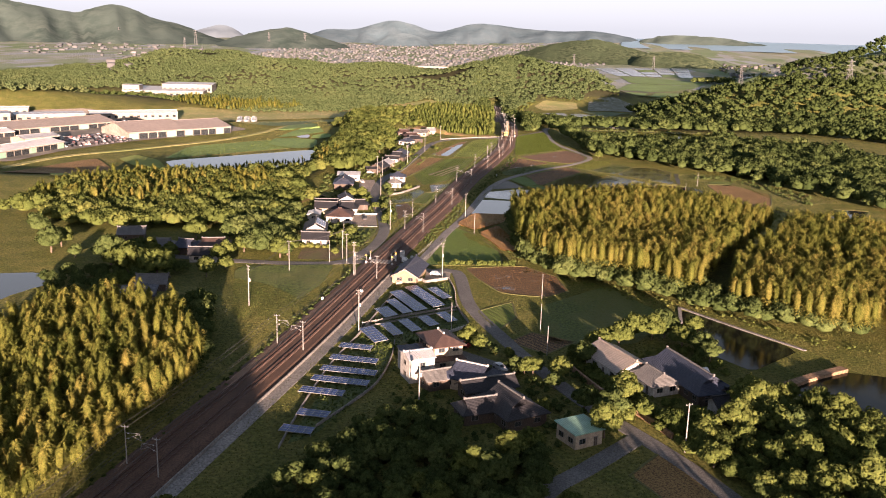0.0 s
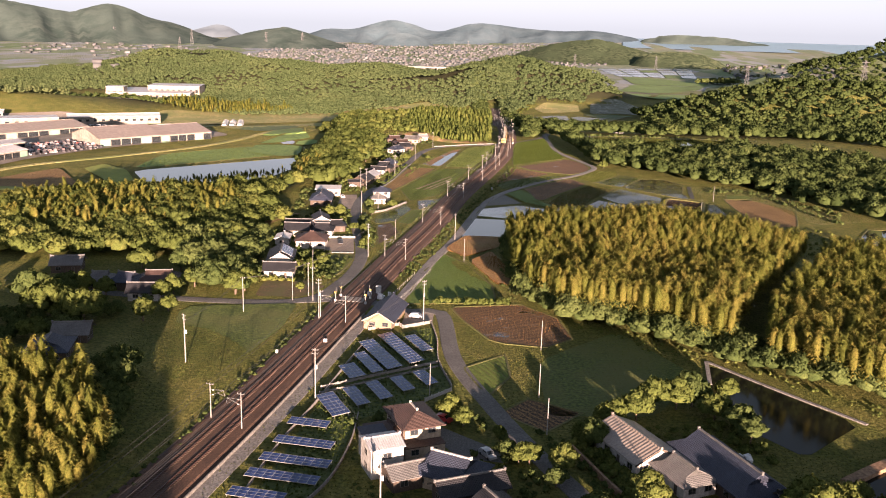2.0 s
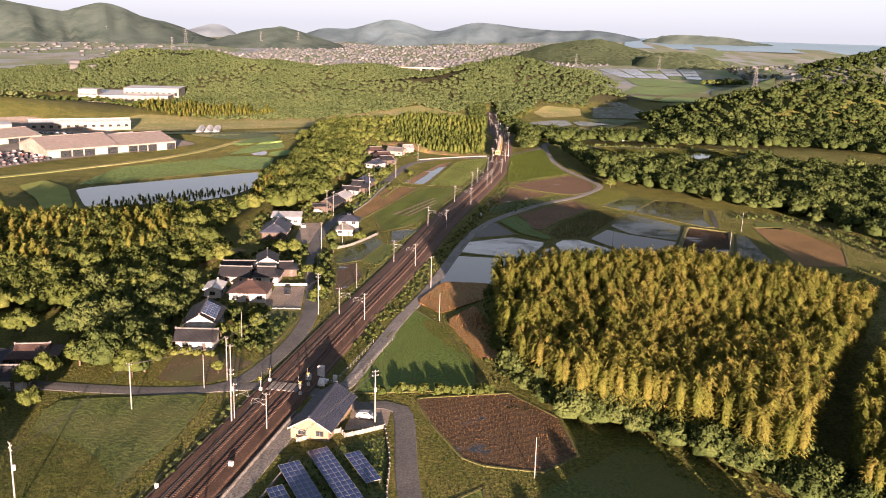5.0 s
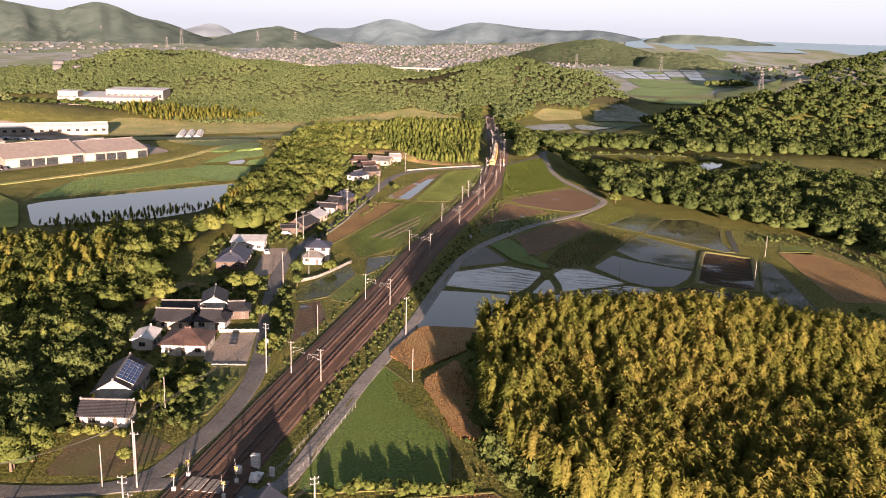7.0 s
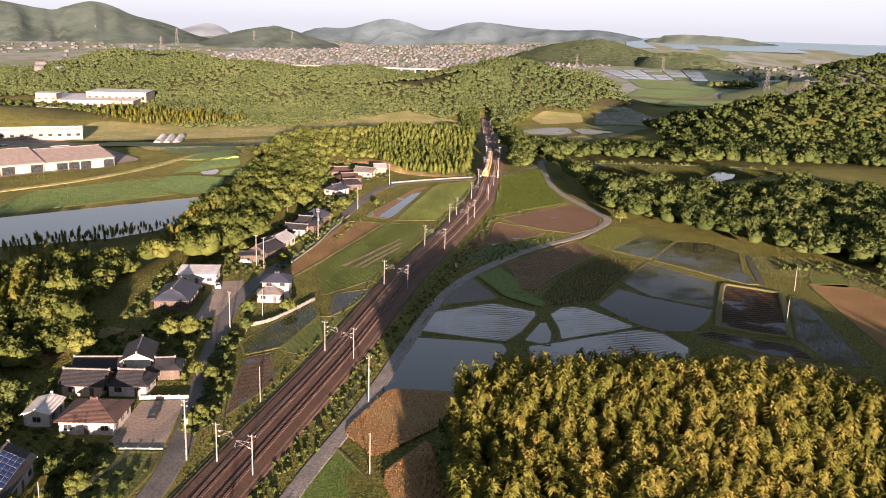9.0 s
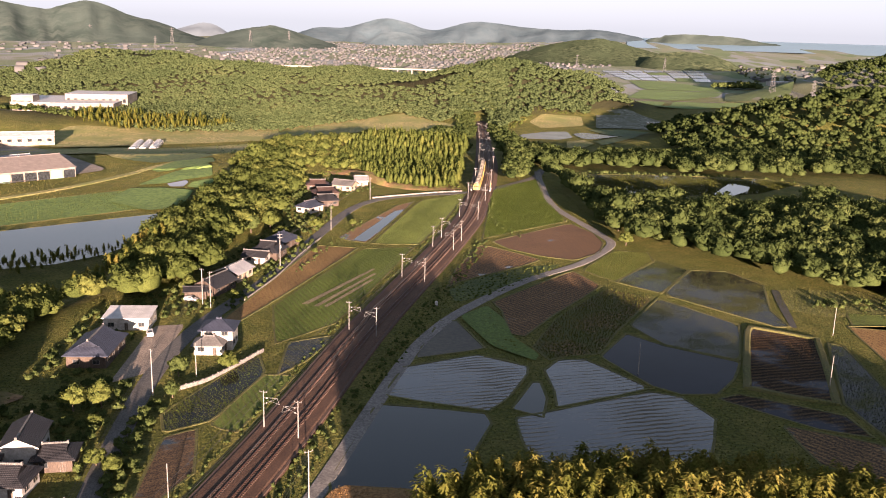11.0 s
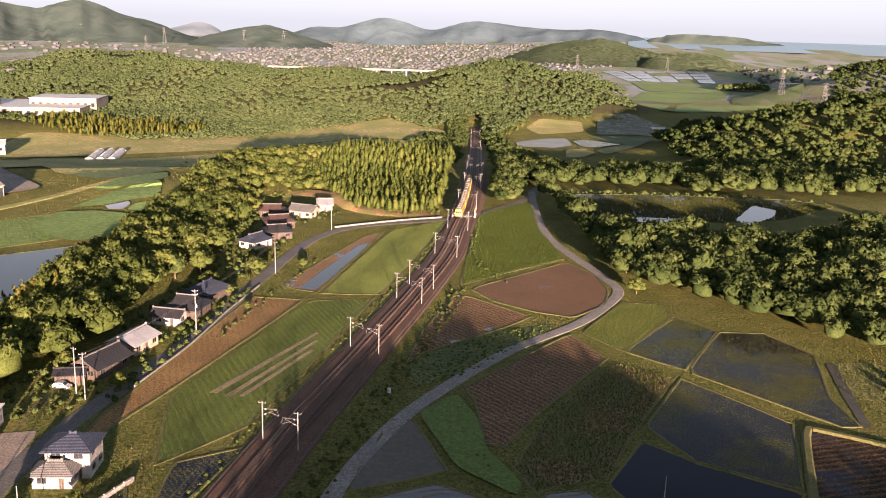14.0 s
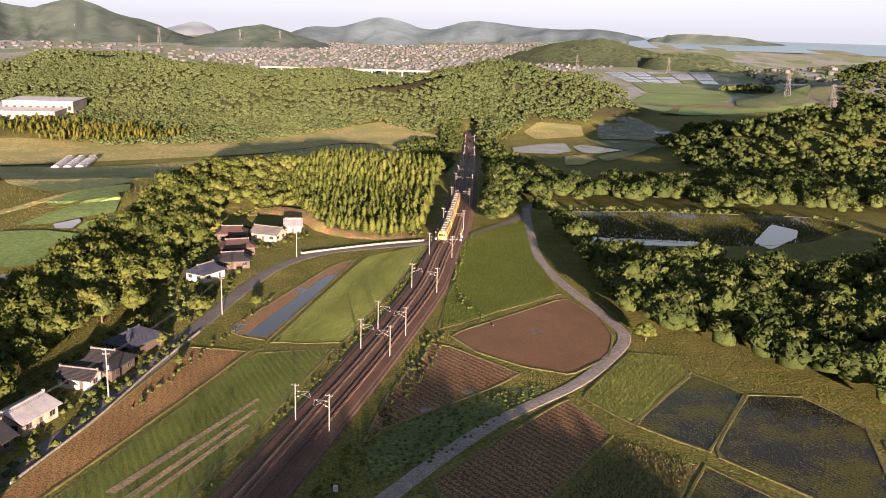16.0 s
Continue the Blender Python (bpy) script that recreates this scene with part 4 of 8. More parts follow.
wood("hill_forest", [(208, 840), (240, 690), (330, 620), (420, 520), (640, 560), (760, 760), (760, 1250), (540, 1300), (400, 1250), (300, 1170), (264, 1060), (242, 1010), (212, 920)], 10.5, BROAD_FAR, LEAF_DARK,
     "dark forested hillside", (0.95, 1.5), 24, (0.2, 0.3), patch=0.012, vary=0.14)
wood("hill_forest", [(604, 1470), (660, 1370), (1050, 1370), (1050, 1740), (720, 1740), (690, 1690)], 12.0, BROAD_FAR, LEAF_DARK, "dark forested mountain slope", (1.2, 1.7), 25, (0.05, 0.15), patch=0.008, vary=0.08)
wood("hill_forest", [(206, 760), (236, 694), (330, 606), (420, 500), (640, 540), (640, 570), (420, 530), (335, 630), (245, 700), (212, 800)], 8.0, BROAD_FAR, LEAF_DARK, "dark forested hillside", (0.95, 1.5), 57, (0.2, 0.3), patch=0.012, vary=0.14)
wood("woodland", [(205, 735), (218, 695), (262, 666), (345, 640), (340, 600), (420, 490), (340, 500), (300, 560), (350, 590), (330, 640)], 8.0, BROAD_FAR, LEAF_DARK, "dark evergreen woodland beyond the clearing", (0.9, 1.5), 58, (0.25, 0.3))
wood("woodland", [(-28, 553), (-46, 592), (-32, 654), (0, 692), (34, 694), (36, 760), (-30, 770), (-96, 700), (-112, 610), (-92, 560), (-60, 550)], 5.6, BROAD_MID, LEAF, "golden-green wood behind the cedar plantation", (0.45, 0.85), 26, (0.55, 0.35))
wood("woodland", [(51, 540), (62, 543), (66, 600), (76, 640), (90, 690), (100, 740), (74, 760), (56, 720), (52, 640)], 5.0, BROAD_MID, LEAF_DARK, "trees along the railway cutting", (0.75, 1.3), 27, (0.5, 0.3))
wood("woodland", [(58, 780), (80, 800), (108, 860), (92, 930), (86, 980), (72, 980), (62, 860)], 7.0, BROAD_FAR, LEAF_DARK, "trees along the railway cutting", (0.8, 1.2), 28, (0.5, 0.3))
wood("woodland", [(30, 770), (46, 850), (52, 960), (20, 1010), (0, 960), (10, 850)], 7.0, BROAD_FAR, LEAF_DARK, "dark trees beside the railway cutting", (0.8, 1.25), 29, (0.3, 0.25))
wood("woodland", [(72, 592), (107, 604), (120, 596), (146, 604), (154, 582), (190, 594), (210, 582), (260, 597), (310, 560), (340, 640), (260, 662), (218, 690), (200, 740), (160, 712), (112, 655), (99, 722), (80, 690), (72, 640)], 7.6, BROAD_MID, LEAF_DARK, "dark evergreen woodland beyond the clearing", (0.75, 1.45), 30, (0.3, 0.34),
     gaps=(([(205, 622), (216, 621)], 9.0),))
# woods out of view behind the start, added to shade the foreground
wood("woodland", [(-60, -74), (-40, -70), (-26, -78), (10, -80), (70, -76), (120, -70), (125, -90), (-60, -90)], 6.0, BROAD_MID, LEAF_DARK, "unseen wood added to shade the foreground", (0.75, 1.1), 48, (0.45, 0.3),
     gaps=(([(38, -60), (42, -140)], 5.0),))
wood("woodland", [(-26, -100), (130, -95), (150, -190), (-10, -190)], 7.5, BROAD_FAR, LEAF_DARK, "unseen tall wood added to cast shade", (1.15, 1.7), 49, (0.45, 0.3), gaps=(([(38, -60), (42, -140)], 4.0),), rail=16.0)
wood("woodland", [(-24, -100), (24, -98), (28, -150), (-14, -150)], 7.0, BROAD_FAR, LEAF_DARK, "unseen tall wood added to cast shade", (1.7, 2.3), 61, (0.45, 0.3), gaps=(([(38, -60), (42, -140)], 6.0),), rail=16.0)
# tall trees out of view, placed to throw shade on the railway meadow
wood("shade_trees", [(-57, -132), (-45, -132), (-45, -158), (-57, -158)], 4.5, BROAD_FAR, LEAF_DARK, "unseen tall trees added to shade the meadow", (2.0, 2.5), 52, (0.45, 0.3), rail=10.0)
wood("bamboo_grove", [(-200, 205), (-150, 196), (-112, 206), (-100, 245), (-108, 275), (-140, 280), (-172, 275), (-196, 255)], 3.5, PLUME_FAR, BAMBOO, "golden bamboo behind the village", (0.5, 0.75), 50, (0.5, 0.3))
wood("bamboo_grove", [(-150, 318), (-108, 330), (-92, 365), (-94, 395), (-97, 425), (-88, 470), (-80, 470), (-82, 420), (-86, 395), (-78, 350), (-100, 322)], 3.4, PLUME_FAR, BAMBOO, "golden bamboo on the terrace edge", (0.42, 0.65), 51, (0.55, 0.3))
wood("woodland", [(152, 336), (172, 272), (196, 232), (240, 225), (330, 300), (300, 420), (232, 330)], 8.0, BROAD_MID, LEAF_DARK, "dense dark evergreen woodland", (0.75, 1.3), 31, (0.42, 0.3))
wood("woodland", [(-150, 95), (-128, 60), (-112, 84), (-96, 112), (-118, 112)], 5.0, BROAD, LEAF_DARK, "shady village trees", (0.35, 0.65), 32, (0.5, 0.35), gaps=(([(-107, 60), (-107, 80)], 8.0), ([(-104, 122), (-104, 134)], 10.0)))
wood("bamboo_fringe", [(-176, 362), (-150, 350), (-110, 400), (-100, 425), (-112, 412), (-165, 372)], 3.2, PLUME_FAR, BAMBOO, "low fringe of bamboo along the pond", (0.3, 0.45), 34, (0.5, 0.3))
wood("undergrowth", [(10, 194), (7, 146), (11, 124), (20, 103), (34, 99), (53, 78), (66, 65), (84, 52), (96, 52), (90, 62), (68, 78), (55, 90), (36, 110), (25, 112), (17, 128), (13, 146), (14, 190)], 3.2, BROAD, LEAF_DARK,
     "dark broadleaf undergrowth at the bamboo's edge", (0.65, 1.1), 35, (0.6, 0.35))
wood("undergrowth", [(-78, 22), (-72, -8), (-76, -50), (-82, -50), (-80, -5), (-84, 25), (-92, 60), (-86, 62)], 3.2, BROAD, LEAF_DARK, "dark broadleaf undergrowth at the bamboo's edge", (0.55, 0.95), 36, (0.45, 0.35))
wood("shrubbery", [(-64, -62), (-50, -34), (-40, -14), (-26, -2), (-18, -10), (-16, -26), (0, -22), (-3, -38), (-14, -64)], 3.0, BROAD, LEAF_DARK, "dense shrubs and young trees below the houses", (0.28, 0.62), 37, (0.4, 0.35))
wood("shrubbery", [(12, -3), (21, -9), (32, -30), (42, -56), (80, -50), (88, -20), (78, -12), (66, 0), (58, 10), (48, 4), (38, -4), (26, -4), (18, 8)], 3.6, BROAD, LEAF, "shrubs and fruit trees round the pond", (0.3, 0.7), 38, (0.3, 0.35),
     gaps=(([(19, -12), (28, -31), (38, -60)], 3.5), ([(45, 5), (40, 0)], 5.0)))
wood("shrubbery", [(-78, 165), (-75, 140), (-71, 125), (-90, 124), (-93, 142), (-104, 160), (-104, 195), (-92, 204), (-80, 200)], 4.6, BROAD, LEAF_DARK, "village trees along the road", (0.75, 1.12), 39, (0.6, 0.35), gaps=(([(-130, 128), (-90, 120), (-57, 121)], 4.0), ([(-72, 150), (-72, 165)], 6.0)))


def verge(name, line, half, spacing, label, seed, size=(0.25, 0.6), mat=None, tone=(0.55, 0.35), z=0.0):
    """Weeds and low bushes along a line."""
    c = spline(line, spacing)
    rng = np.random.default_rng(seed)
    n = int(max(1, half / 1.0))
    x = np.repeat(c[:, 0], n) + rng.uniform(-half, half, len(c) * n)
    y = np.repeat(c[:, 1], n) + rng.uniform(-1.5, 1.5, len(c) * n)
    return plant_many(name, SHRUB, x, y, ground(x, y) - 0.15 + z, rng.uniform(*size, len(x)), mat or LEAF, np.clip(tone[0] + rng.normal(0, tone[1] * 0.6, len(x)), 0, 1), label, "weeds", seed)


verge("verge_weeds", [(-27, 150), (-18, 190), (-7, 240), (5, 290), (13, 325), (22, 360), (30, 400)], 2.8, 1.5, "weeds and brambles on the railway bank", 51, (0.2, 0.5), LEAF_DARK, (0.6, 0.35))
verge("verge_weeds", [(-84, -40), (-73, 0), (-63, 45), (-54, 90), (-50, 112)], 1.4, 1.6, "grass and weeds along the track", 52, (0.2, 0.5), LEAF_DARK)
verge("verge_weeds", [(-40, 150), (-36, 185), (-27, 230), (-16, 285), (-3, 345), (8, 390), (18, 440), (25, 480)], 1.2, 1.8, "grass and weeds along the track", 53, (0.15, 0.4), LEAF_DARK)
verge("verge_weeds", [(-42, 186), (-42, 205), (-46, 228), (-46, 245)], 2.5, 1.4, "garden bushes along the road", 54, (0.4, 0.9), LEAF_DARK, (0.6, 0.35))
verge("verge_weeds", [(44, 410), (36, 440), (38, 480), (43, 515)], 1.2, 1.6, "reddish weeds on the cutting edge", 55, (0.2, 0.5), LEAF_DARK, (0.8, 0.2))
verge("hedge", [(-20, 120), (-12, 121), (-3, 121), (5, 122)], 1.5, 1.1, "row of rounded green bushes", 56, (0.7, 1.15), LEAF, (0.35, 0.3))
verge("hedge", [(12, 31), (16, 18), (22, 4), (27, -6)], 2.8, 1.1, "leafy hedge along the stone wall", 57, (0.6, 1.1), LEAF, (0.6, 0.3))
verge("verge_weeds", [(-46, -8), (-42, 12), (-38, 30), (-40, 45)], 3.5, 1.2, "weeds between the solar panels", 58, (0.15, 0.35), LEAF_DARK)
verge("verge_weeds", [(-38, 52), (-30, 62), (-26, 75), (-22, 92)], 7.0, 1.0, "weeds between the solar panels", 59, (0.12, 0.3), LEAF_DARK)
verge("verge_weeds", [(8, 128), (5, 150), (9, 175)], 1.5, 1.6, "weeds beside the reeds", 60, (0.2, 0.5), LEAF_DARK)
verge("verge_weeds", [(-57, 180), (-60, 172), (-58, 160), (-54, 148)], 3.0, 1.3, "garden bushes round the yard", 61, (0.4, 0.85), LEAF_DARK)
verge("verge_weeds", [(-62, 142), (-72, 141)], 1.5, 1.0, "clipped yellow-green hedge", 62, (0.7, 1.0), LEAF, (0.85, 0.15))
verge("verge_weeds", [(-33, 350), (-24, 395), (-17, 430)], 1.2, 1.6, "weeds beside the road", 63, (0.2, 0.45), LEAF_DARK, (0.8, 0.2))
verge("verge_weeds", [(-46, 310), (-42, 335), (-38, 365), (-33, 395)], 1.6, 1.5, "garden bushes along the road", 64, (0.35, 0.8), LEAF_DARK)


# single trees
def make_tree(seed, height, radius, leaves, size, name="tree", mat=None, label="leafy broadleaf tree with an uneven crown"):
    rng = np.random.default_rng(seed)
    th = empty(name, pose(0, 0, -70), label, "tree", "single trees")
    bm = bmesh.new()
    tube(bm, (0, 0, -0.4), (0.1, 0.05, height * 0.35), radius * 0.075, radius * 0.05, 8)
    for k in range(6):
        a = k * 1.05 + rng.uniform(0, 0.5)
        r = radius * rng.uniform(0.35, 0.6)
        tube(bm, (0.1, 0.05, height * rng.uniform(0.22, 0.35)), (math.cos(a) * r, math.sin(a) * r, height * rng.uniform(0.5, 0.72)), radius * 0.04, radius * 0.015, 6)
    part("trunk", bm, BARK, th)
    v = crown(rng, height, radius, leaves, size, base=0.08, lobes=18)
    mesh_np("crown", v[:, :3], np.arange(len(v)).reshape(-1, 3), mat or LEAF, np.full(len(v), rng.uniform(0.45, 0.75)), th, normals=v[:, 3:])
    return th


_kinds = [make_tree(71, 8.5, 3.8, 1100, 0.55), make_tree(72, 7.5, 3.9, 1100, 0.55), make_tree(73, 9.5, 3.9, 1100, 0.56), make_tree(74, 8.0, 3.6, 1000, 0.54, mat=LEAF_DARK, label="dark evergreen tree with a dense crown")]
_used = set()
for _group in (
    [(15, 28, .8), (21, 38, .8), (26, 41, .9), (31, 47, 1), (36, 47, 1), (40, 49, 1.1), (43, 42, .9), (46, 36, .9), (47, 31, .8), (49, 53, .7), (15, 32, .6), (19, 38, .7), (13, 32, .5)],
    [(46, 1, 1.0), (47, -4, 1.1), (40, -12, 1), (48, -12, 1.1), (51, -14, 1), (61, -1, .9), (64, -6, .9), (56, -19, 1), (48, -25, 1), (31, -17, .7), (31, -26, .8), (57, -35, 1), (49, -37, 1), (36, -38, .6)],
    [(-14, 40, 0.68), (-11, 36, 0.6), (-3, 23, 0.52), (-1, 20, 0.52), (1, 20, 0.68), (7, 16, 0.75), (5, 11, 0.6), (10, -1, 0.83), (15, -6, 1.0), (19, 2, 1.0), (12, -14, 0.9), (0, -4, 0.6), (-4, 31, 0.38)],
    [(-16, -33, .9), (-12, -35, .9), (-8, -26, .8), (-4, -21, .7), (-29, -44, .8), (-26, -40, .7), (-22, -44, .7), (-38, -34, .6), (-44, -39, .6), (-67, -50, .7), (-34, -14, .5), (-28, -20, .35), (1, -43, .5)],
    [(-157, 126, 1.3), (-172, 152, 1.2), (-157, 135, 1.1), (-146, 119, .7), (-137, 119, .7), (-121, 121, .9), (-114, 121, .8), (-95, 124, .8), (-91, 133, .9), (-75, 130, 1.0), (-88, 183, 1.1), (-119, 98, .6)],
    [(-111, 95, 1.5), (-122, 101, 1.6), (-131, 111, 1.5), (-97, 119, .8), (-77, 127, 1.0), (-118, 80, .9), (-96, 98, .8), (-92, 108, .7), (-125, 118, 1.1), (-100, 150, 1.0), (-113, 152, 1.1)],
    [(-98, 185, 1), (-88, 164, 1), (-81, 141, 1), (-77, 126, 1), (-61, 168, .55), (-55, 162, .6), (-58, 155, .6), (-63, 155, .5), (-58, 130, .4), (-43, 189, .5), (-57, 171, .5), (-46, 260, .7), (-42, 192, .5)],
    [(-62, 240, .7), (-57, 242, .7), (-49, 217, .5), (-45, 214, .5), (-55, 233, .4), (-61, 326, .6), (-46, 317, .5), (-71, 385, .9), (-74, 365, 1), (-71, 348, 1), (-45, 395, .8), (-58, 404, 1), (-35, 413, .8)],
    [(93, 714, 1.3), (95, 692, 1.1), (64, 647, 1), (67, 613, 1), (84, 400, .7), (86, 425, .9), (82, 455, .9), (-36, 265, .6), (-52, 411, 1), (-44, 248, .5), (-30, 375, .3), (-21, 421, .4), (-38, 388, .4)],
):
    for _j, (_x, _y, _s) in enumerate(_group):
        _k = (_j * 7 + int(_x)) % 4
        _m = pose(_x, _y, float(ground(_x, _y)), 0, 0, (_j * 83) % 360) @ Matrix.Scale(_s, 4)
        if _k not in _used:
            _used.add(_k)
            _kinds[_k].matrix_world = _m
        else:
            _t = copy_thing(_kinds[_k], _m)
            _t.matrix_basis = _m

for _side in (-1, 1):
    _p = [(float(np.interp(y, TRACK[:, 1], TRACK[:, 0])) + _side * w, y) for y, w in ((960, 6.5), (1215, 6.5), (1215, 28), (960, 26))]
    wood("woodland", _p, 5.5, BROAD_FAR, LEAF_DARK, "trees lining the far railway cutting", (0.5, 0.85), 56 + _side, (0.45, 0.3), rail=6.0)
# ---- railway things ----
STEEL = surface("galvanised_steel", (0.20, 0.20, 0.195), (0.32, 0.315, 0.30), 4.0, 0.6, rough=0.55, relief=0.0, metal=0.4, local=True)
POLE = surface("pole_concrete", (0.17, 0.165, 0.155), (0.27, 0.26, 0.245), 3.0, 0.5, relief=0.0, local=True)
WIRE = surface("dark_wire", (0.03, 0.03, 0.03), (0.07, 0.07, 0.07), 5, 1, rough=0.6, relief=0.0)
WHITE = surface("white_paint", (0.40, 0.39, 0.37), (0.54, 0.525, 0.50), 2.0, 0.4, rough=0.6, relief=0.0, local=True)
YELLOW = surface("yellow_car_paint", (0.46, 0.31, 0.06), (0.60, 0.42, 0.10), 0.6, 0.15, rough=0.4, relief=0.0, local=True)
TRAIN_ROOF = surface("sooty_roof", (0.20, 0.17, 0.13), (0.34, 0.29, 0.23), 1.0, 0.3, rough=0.8, relief=0.0, local=True)
GLASS_DARK = surface("dark_glass", (0.015, 0.018, 0.02), (0.035, 0.04, 0.045), 1.0, 0.3, rough=0.08, relief=0.0, local=True, spec=0.6)
BLACK = surface("black_rubber", (0.02, 0.02, 0.02), (0.05, 0.05, 0.05), 3, 1, relief=0.0, local=True)
CABINET = surface("grey_cabinet", (0.36, 0.36, 0.355), (0.48, 0.48, 0.47), 2, 0.5, rough=0.5, relief=0.0, local=True)

_x_of = lambda y: float(np.interp(y, TRACK[:, 1], TRACK[:, 0]))


def track_pose(y, side, dz=0.0):
    """A pose on the railway: y along it, metres to its right, turned along the track."""
    a, b = _x_of(y - 2), _x_of(y + 2)
    turn = math.atan2(b - a, 4.0)
    x = _x_of(y) + side * math.cos(turn)
    return pose(x, y - side * math.sin(turn), float(track_z(y)) + dz, 0, 0, -math.degrees(turn))


def mast(flip):
    """A concrete catenary mast with a feeder crossarm and a bracket towards the track."""
    s = 1.0 if flip else -1.0
    th = empty("catenary_mast", pose(0, 0, -50), "slender grey railway mast with bracket and feeder crossarm", "catenary mast", "catenary masts")
    bm = bmesh.new()
    tube(bm, (0, 0, -0.4), (0, 0, 8.2), 0.125, 0.09, 10)
    part("mast", bm, POLE, th)
    bm = bmesh.new()
    box(bm, -0.75, -0.05, 7.8, 0.75, 0.05, 7.9)
    box(bm, -0.74, -0.04, 7.9, -0.66, 0.04, 8.15)
    box(bm, 0.66, -0.04, 7.9, 0.74, 0.04, 8.15)
    part("crossarm", bm, STEEL, th)
    bm = bmesh.new()
    tube(bm, (0, 0, 6.7), (s * 3.0, 0, 6.75), 0.033, n=6)
    tube(bm, (0, 0, 5.4), (s * 2.7, 0, 6.6), 0.033, n=6)
    tube(bm, (s * 1.6, 0, 6.1), (s * 3.2, 0, 5.45), 0.03, n=6)
    tube(bm, (s * 2.9, 0, 6.72), (s * 3.3, 0, 5.5), 0.028, n=6)
    part("bracket", bm, STEEL, th, "tubular steel cantilever bracket")
    for k, (ax, az) in enumerate(((s * 0.55, 6.72), (s * 0.5, 5.65))):
        bm = bmesh.new()
        for j in range(3):
            tube(bm, (ax + s * 0.1 * j, 0, az - 0.09 + 0.05 * k), (ax + s * 0.1 * j + s * 0.06, 0, az - 0.09 + 0.05 * k), 0.13, 0.09, 8)
        part("insulator", bm, WHITE, th, "white ribbed insulator")
    return th


_left, _right = mast(True), mast(False)
MASTS = (-90, -33, 34, 102, 172, 231, 291, 343, 385, 400, 439, 481, 526, 575, 625, 675, 730, 790, 850, 920, 1000)
for _k, _y in enumerate(MASTS):
    for _src, _s in ((_left, -4.1), (_right, 4.1)):
        _m = track_pose(_y + (1.5 if _s < 0 else -1.5), _s, 0.2)
        if _k == 0:
            _src.matrix_world = _m
        else:
            copy_thing(_src, _m)


def wire(name, label, side, height, y0=-130, y1=1010, sag=0.5, r=0.022):
    """A wire hung from mast to mast."""
    ys = [-140, *MASTS, 1080]
    pts = []
    for a, b in itertools.pairwise(ys):
        n = max(4, int((b - a) / 9))
        for k in range(n):
            u = k / n
            y = a + (b - a) * u
            v = track_pose(y, side, height - sag * 4 * u * (1 - u)).translation
            pts.append(v)
    bm = bmesh.new()
    sweep(bm, np.array(pts), [(-r, 0), (0, r * 1.7), (r, 0), (0, -r * 1.7), (-r, 0)], caps=False)
    return tagged(part(name, bm, WIRE), label, "wire", "overhead wires")


for _s in (-1.9, 1.9):
    wire("contact_wire", "thin dark contact wire over a track", _s, 5.6, sag=0.05)
    wire("messenger_wire", "thin dark sagging messenger wire", _s, 6.7, sag=0.75)
for _s in (-4.8, -3.4, 3.4, 4.8):
    wire("feeder_wire", "thin dark feeder wire on mast tops", _s, 8.35, sag=0.6)


def train_car(end):
    """One electric car, 20 m, nose towards -y if end."""
    th = new("car")
    prof = [(-1.45, 0.95), (-1.48, 1.3), (-1.45, 3.0), (-1.28, 3.55), (-0.8, 3.85), (0.8, 3.85), (1.28, 3.55), (1.45, 3.0), (1.48, 1.3), (1.45, 0.95)]
    bm = bmesh.new()
    rings = [[bm.verts.new((x, y, z)) for x, z in prof] for y in (-9.75, 9.75)]
    for i in range(len(prof)):
        j = (i + 1) % len(prof)
        bm.faces.new((rings[0][i], rings[1][i], rings[1][j], rings[0][j]))
    bm.faces.new(rings[0])
    bm.faces.new(rings[1][::-1])
    bmesh.ops.recalc_face_normals(bm, faces=bm.faces[:])
    body = part("car_body", bm, YELLOW)
    bm = bmesh.new()
    box(bm, -1.2, -9.6, 3.62, 1.2, 9.6, 3.92)
    for y in (-6.5, -2.2, 2.2, 6.5):
        box(bm, -0.75, y - 1.1, 3.92, 0.75, y + 1.1, 4.2)
    part("roof", bm, TRAIN_ROOF, body, "sooty grey roof with coolers")
    for sx in (-1, 1):
        for y in (-7.6, -3.2, 1.2, 5.6):
            bm = bmesh.new()
            box(bm, sx * 1.455 - 0.035, y, 2.0, sx * 1.455 + 0.035, y + 2.6, 2.85)
            part("window", bm, GLASS_DARK, body)
        for y in (-8.9, -0.75, 8.35):
            bm = bmesh.new()
            box(bm, sx * 1.47 - 0.03, y - 0.5, 1.05, sx * 1.47 + 0.03, y + 0.5, 2.95)
            part("door", bm, YELLOW, body)
    for y in (-6.8, 6.8):
        bm = bmesh.new()
        box(bm, -1.1, y - 1.6, 0.35, 1.1, y + 1.6, 0.85)
        for dy in (-1.05, 1.05):
            for sx in (-0.53, 0.53):
                tube(bm, (sx - 0.06, y + dy, 0.43), (sx + 0.06, y + dy, 0.43), 0.43, n=14)
        part("bogie", bm, BLACK, body)
    if end:
        for x0, x1 in ((-1.2, -0.45), (-0.35, 0.35), (0.45, 1.2)):
            bm = bmesh.new()
            box(bm, x0, -9.79, 2.1, x1, -9.74, 2.95)
            part("windscreen", bm, GLASS_DARK, body)
        for x in (-0.95, 0.95):
            bm = bmesh.new()
            tube(bm, (x, -9.74, 1.55), (x, -9.82, 1.55), 0.14, n=12)
            part("tail_lamp", bm, RUST, body)
    return body


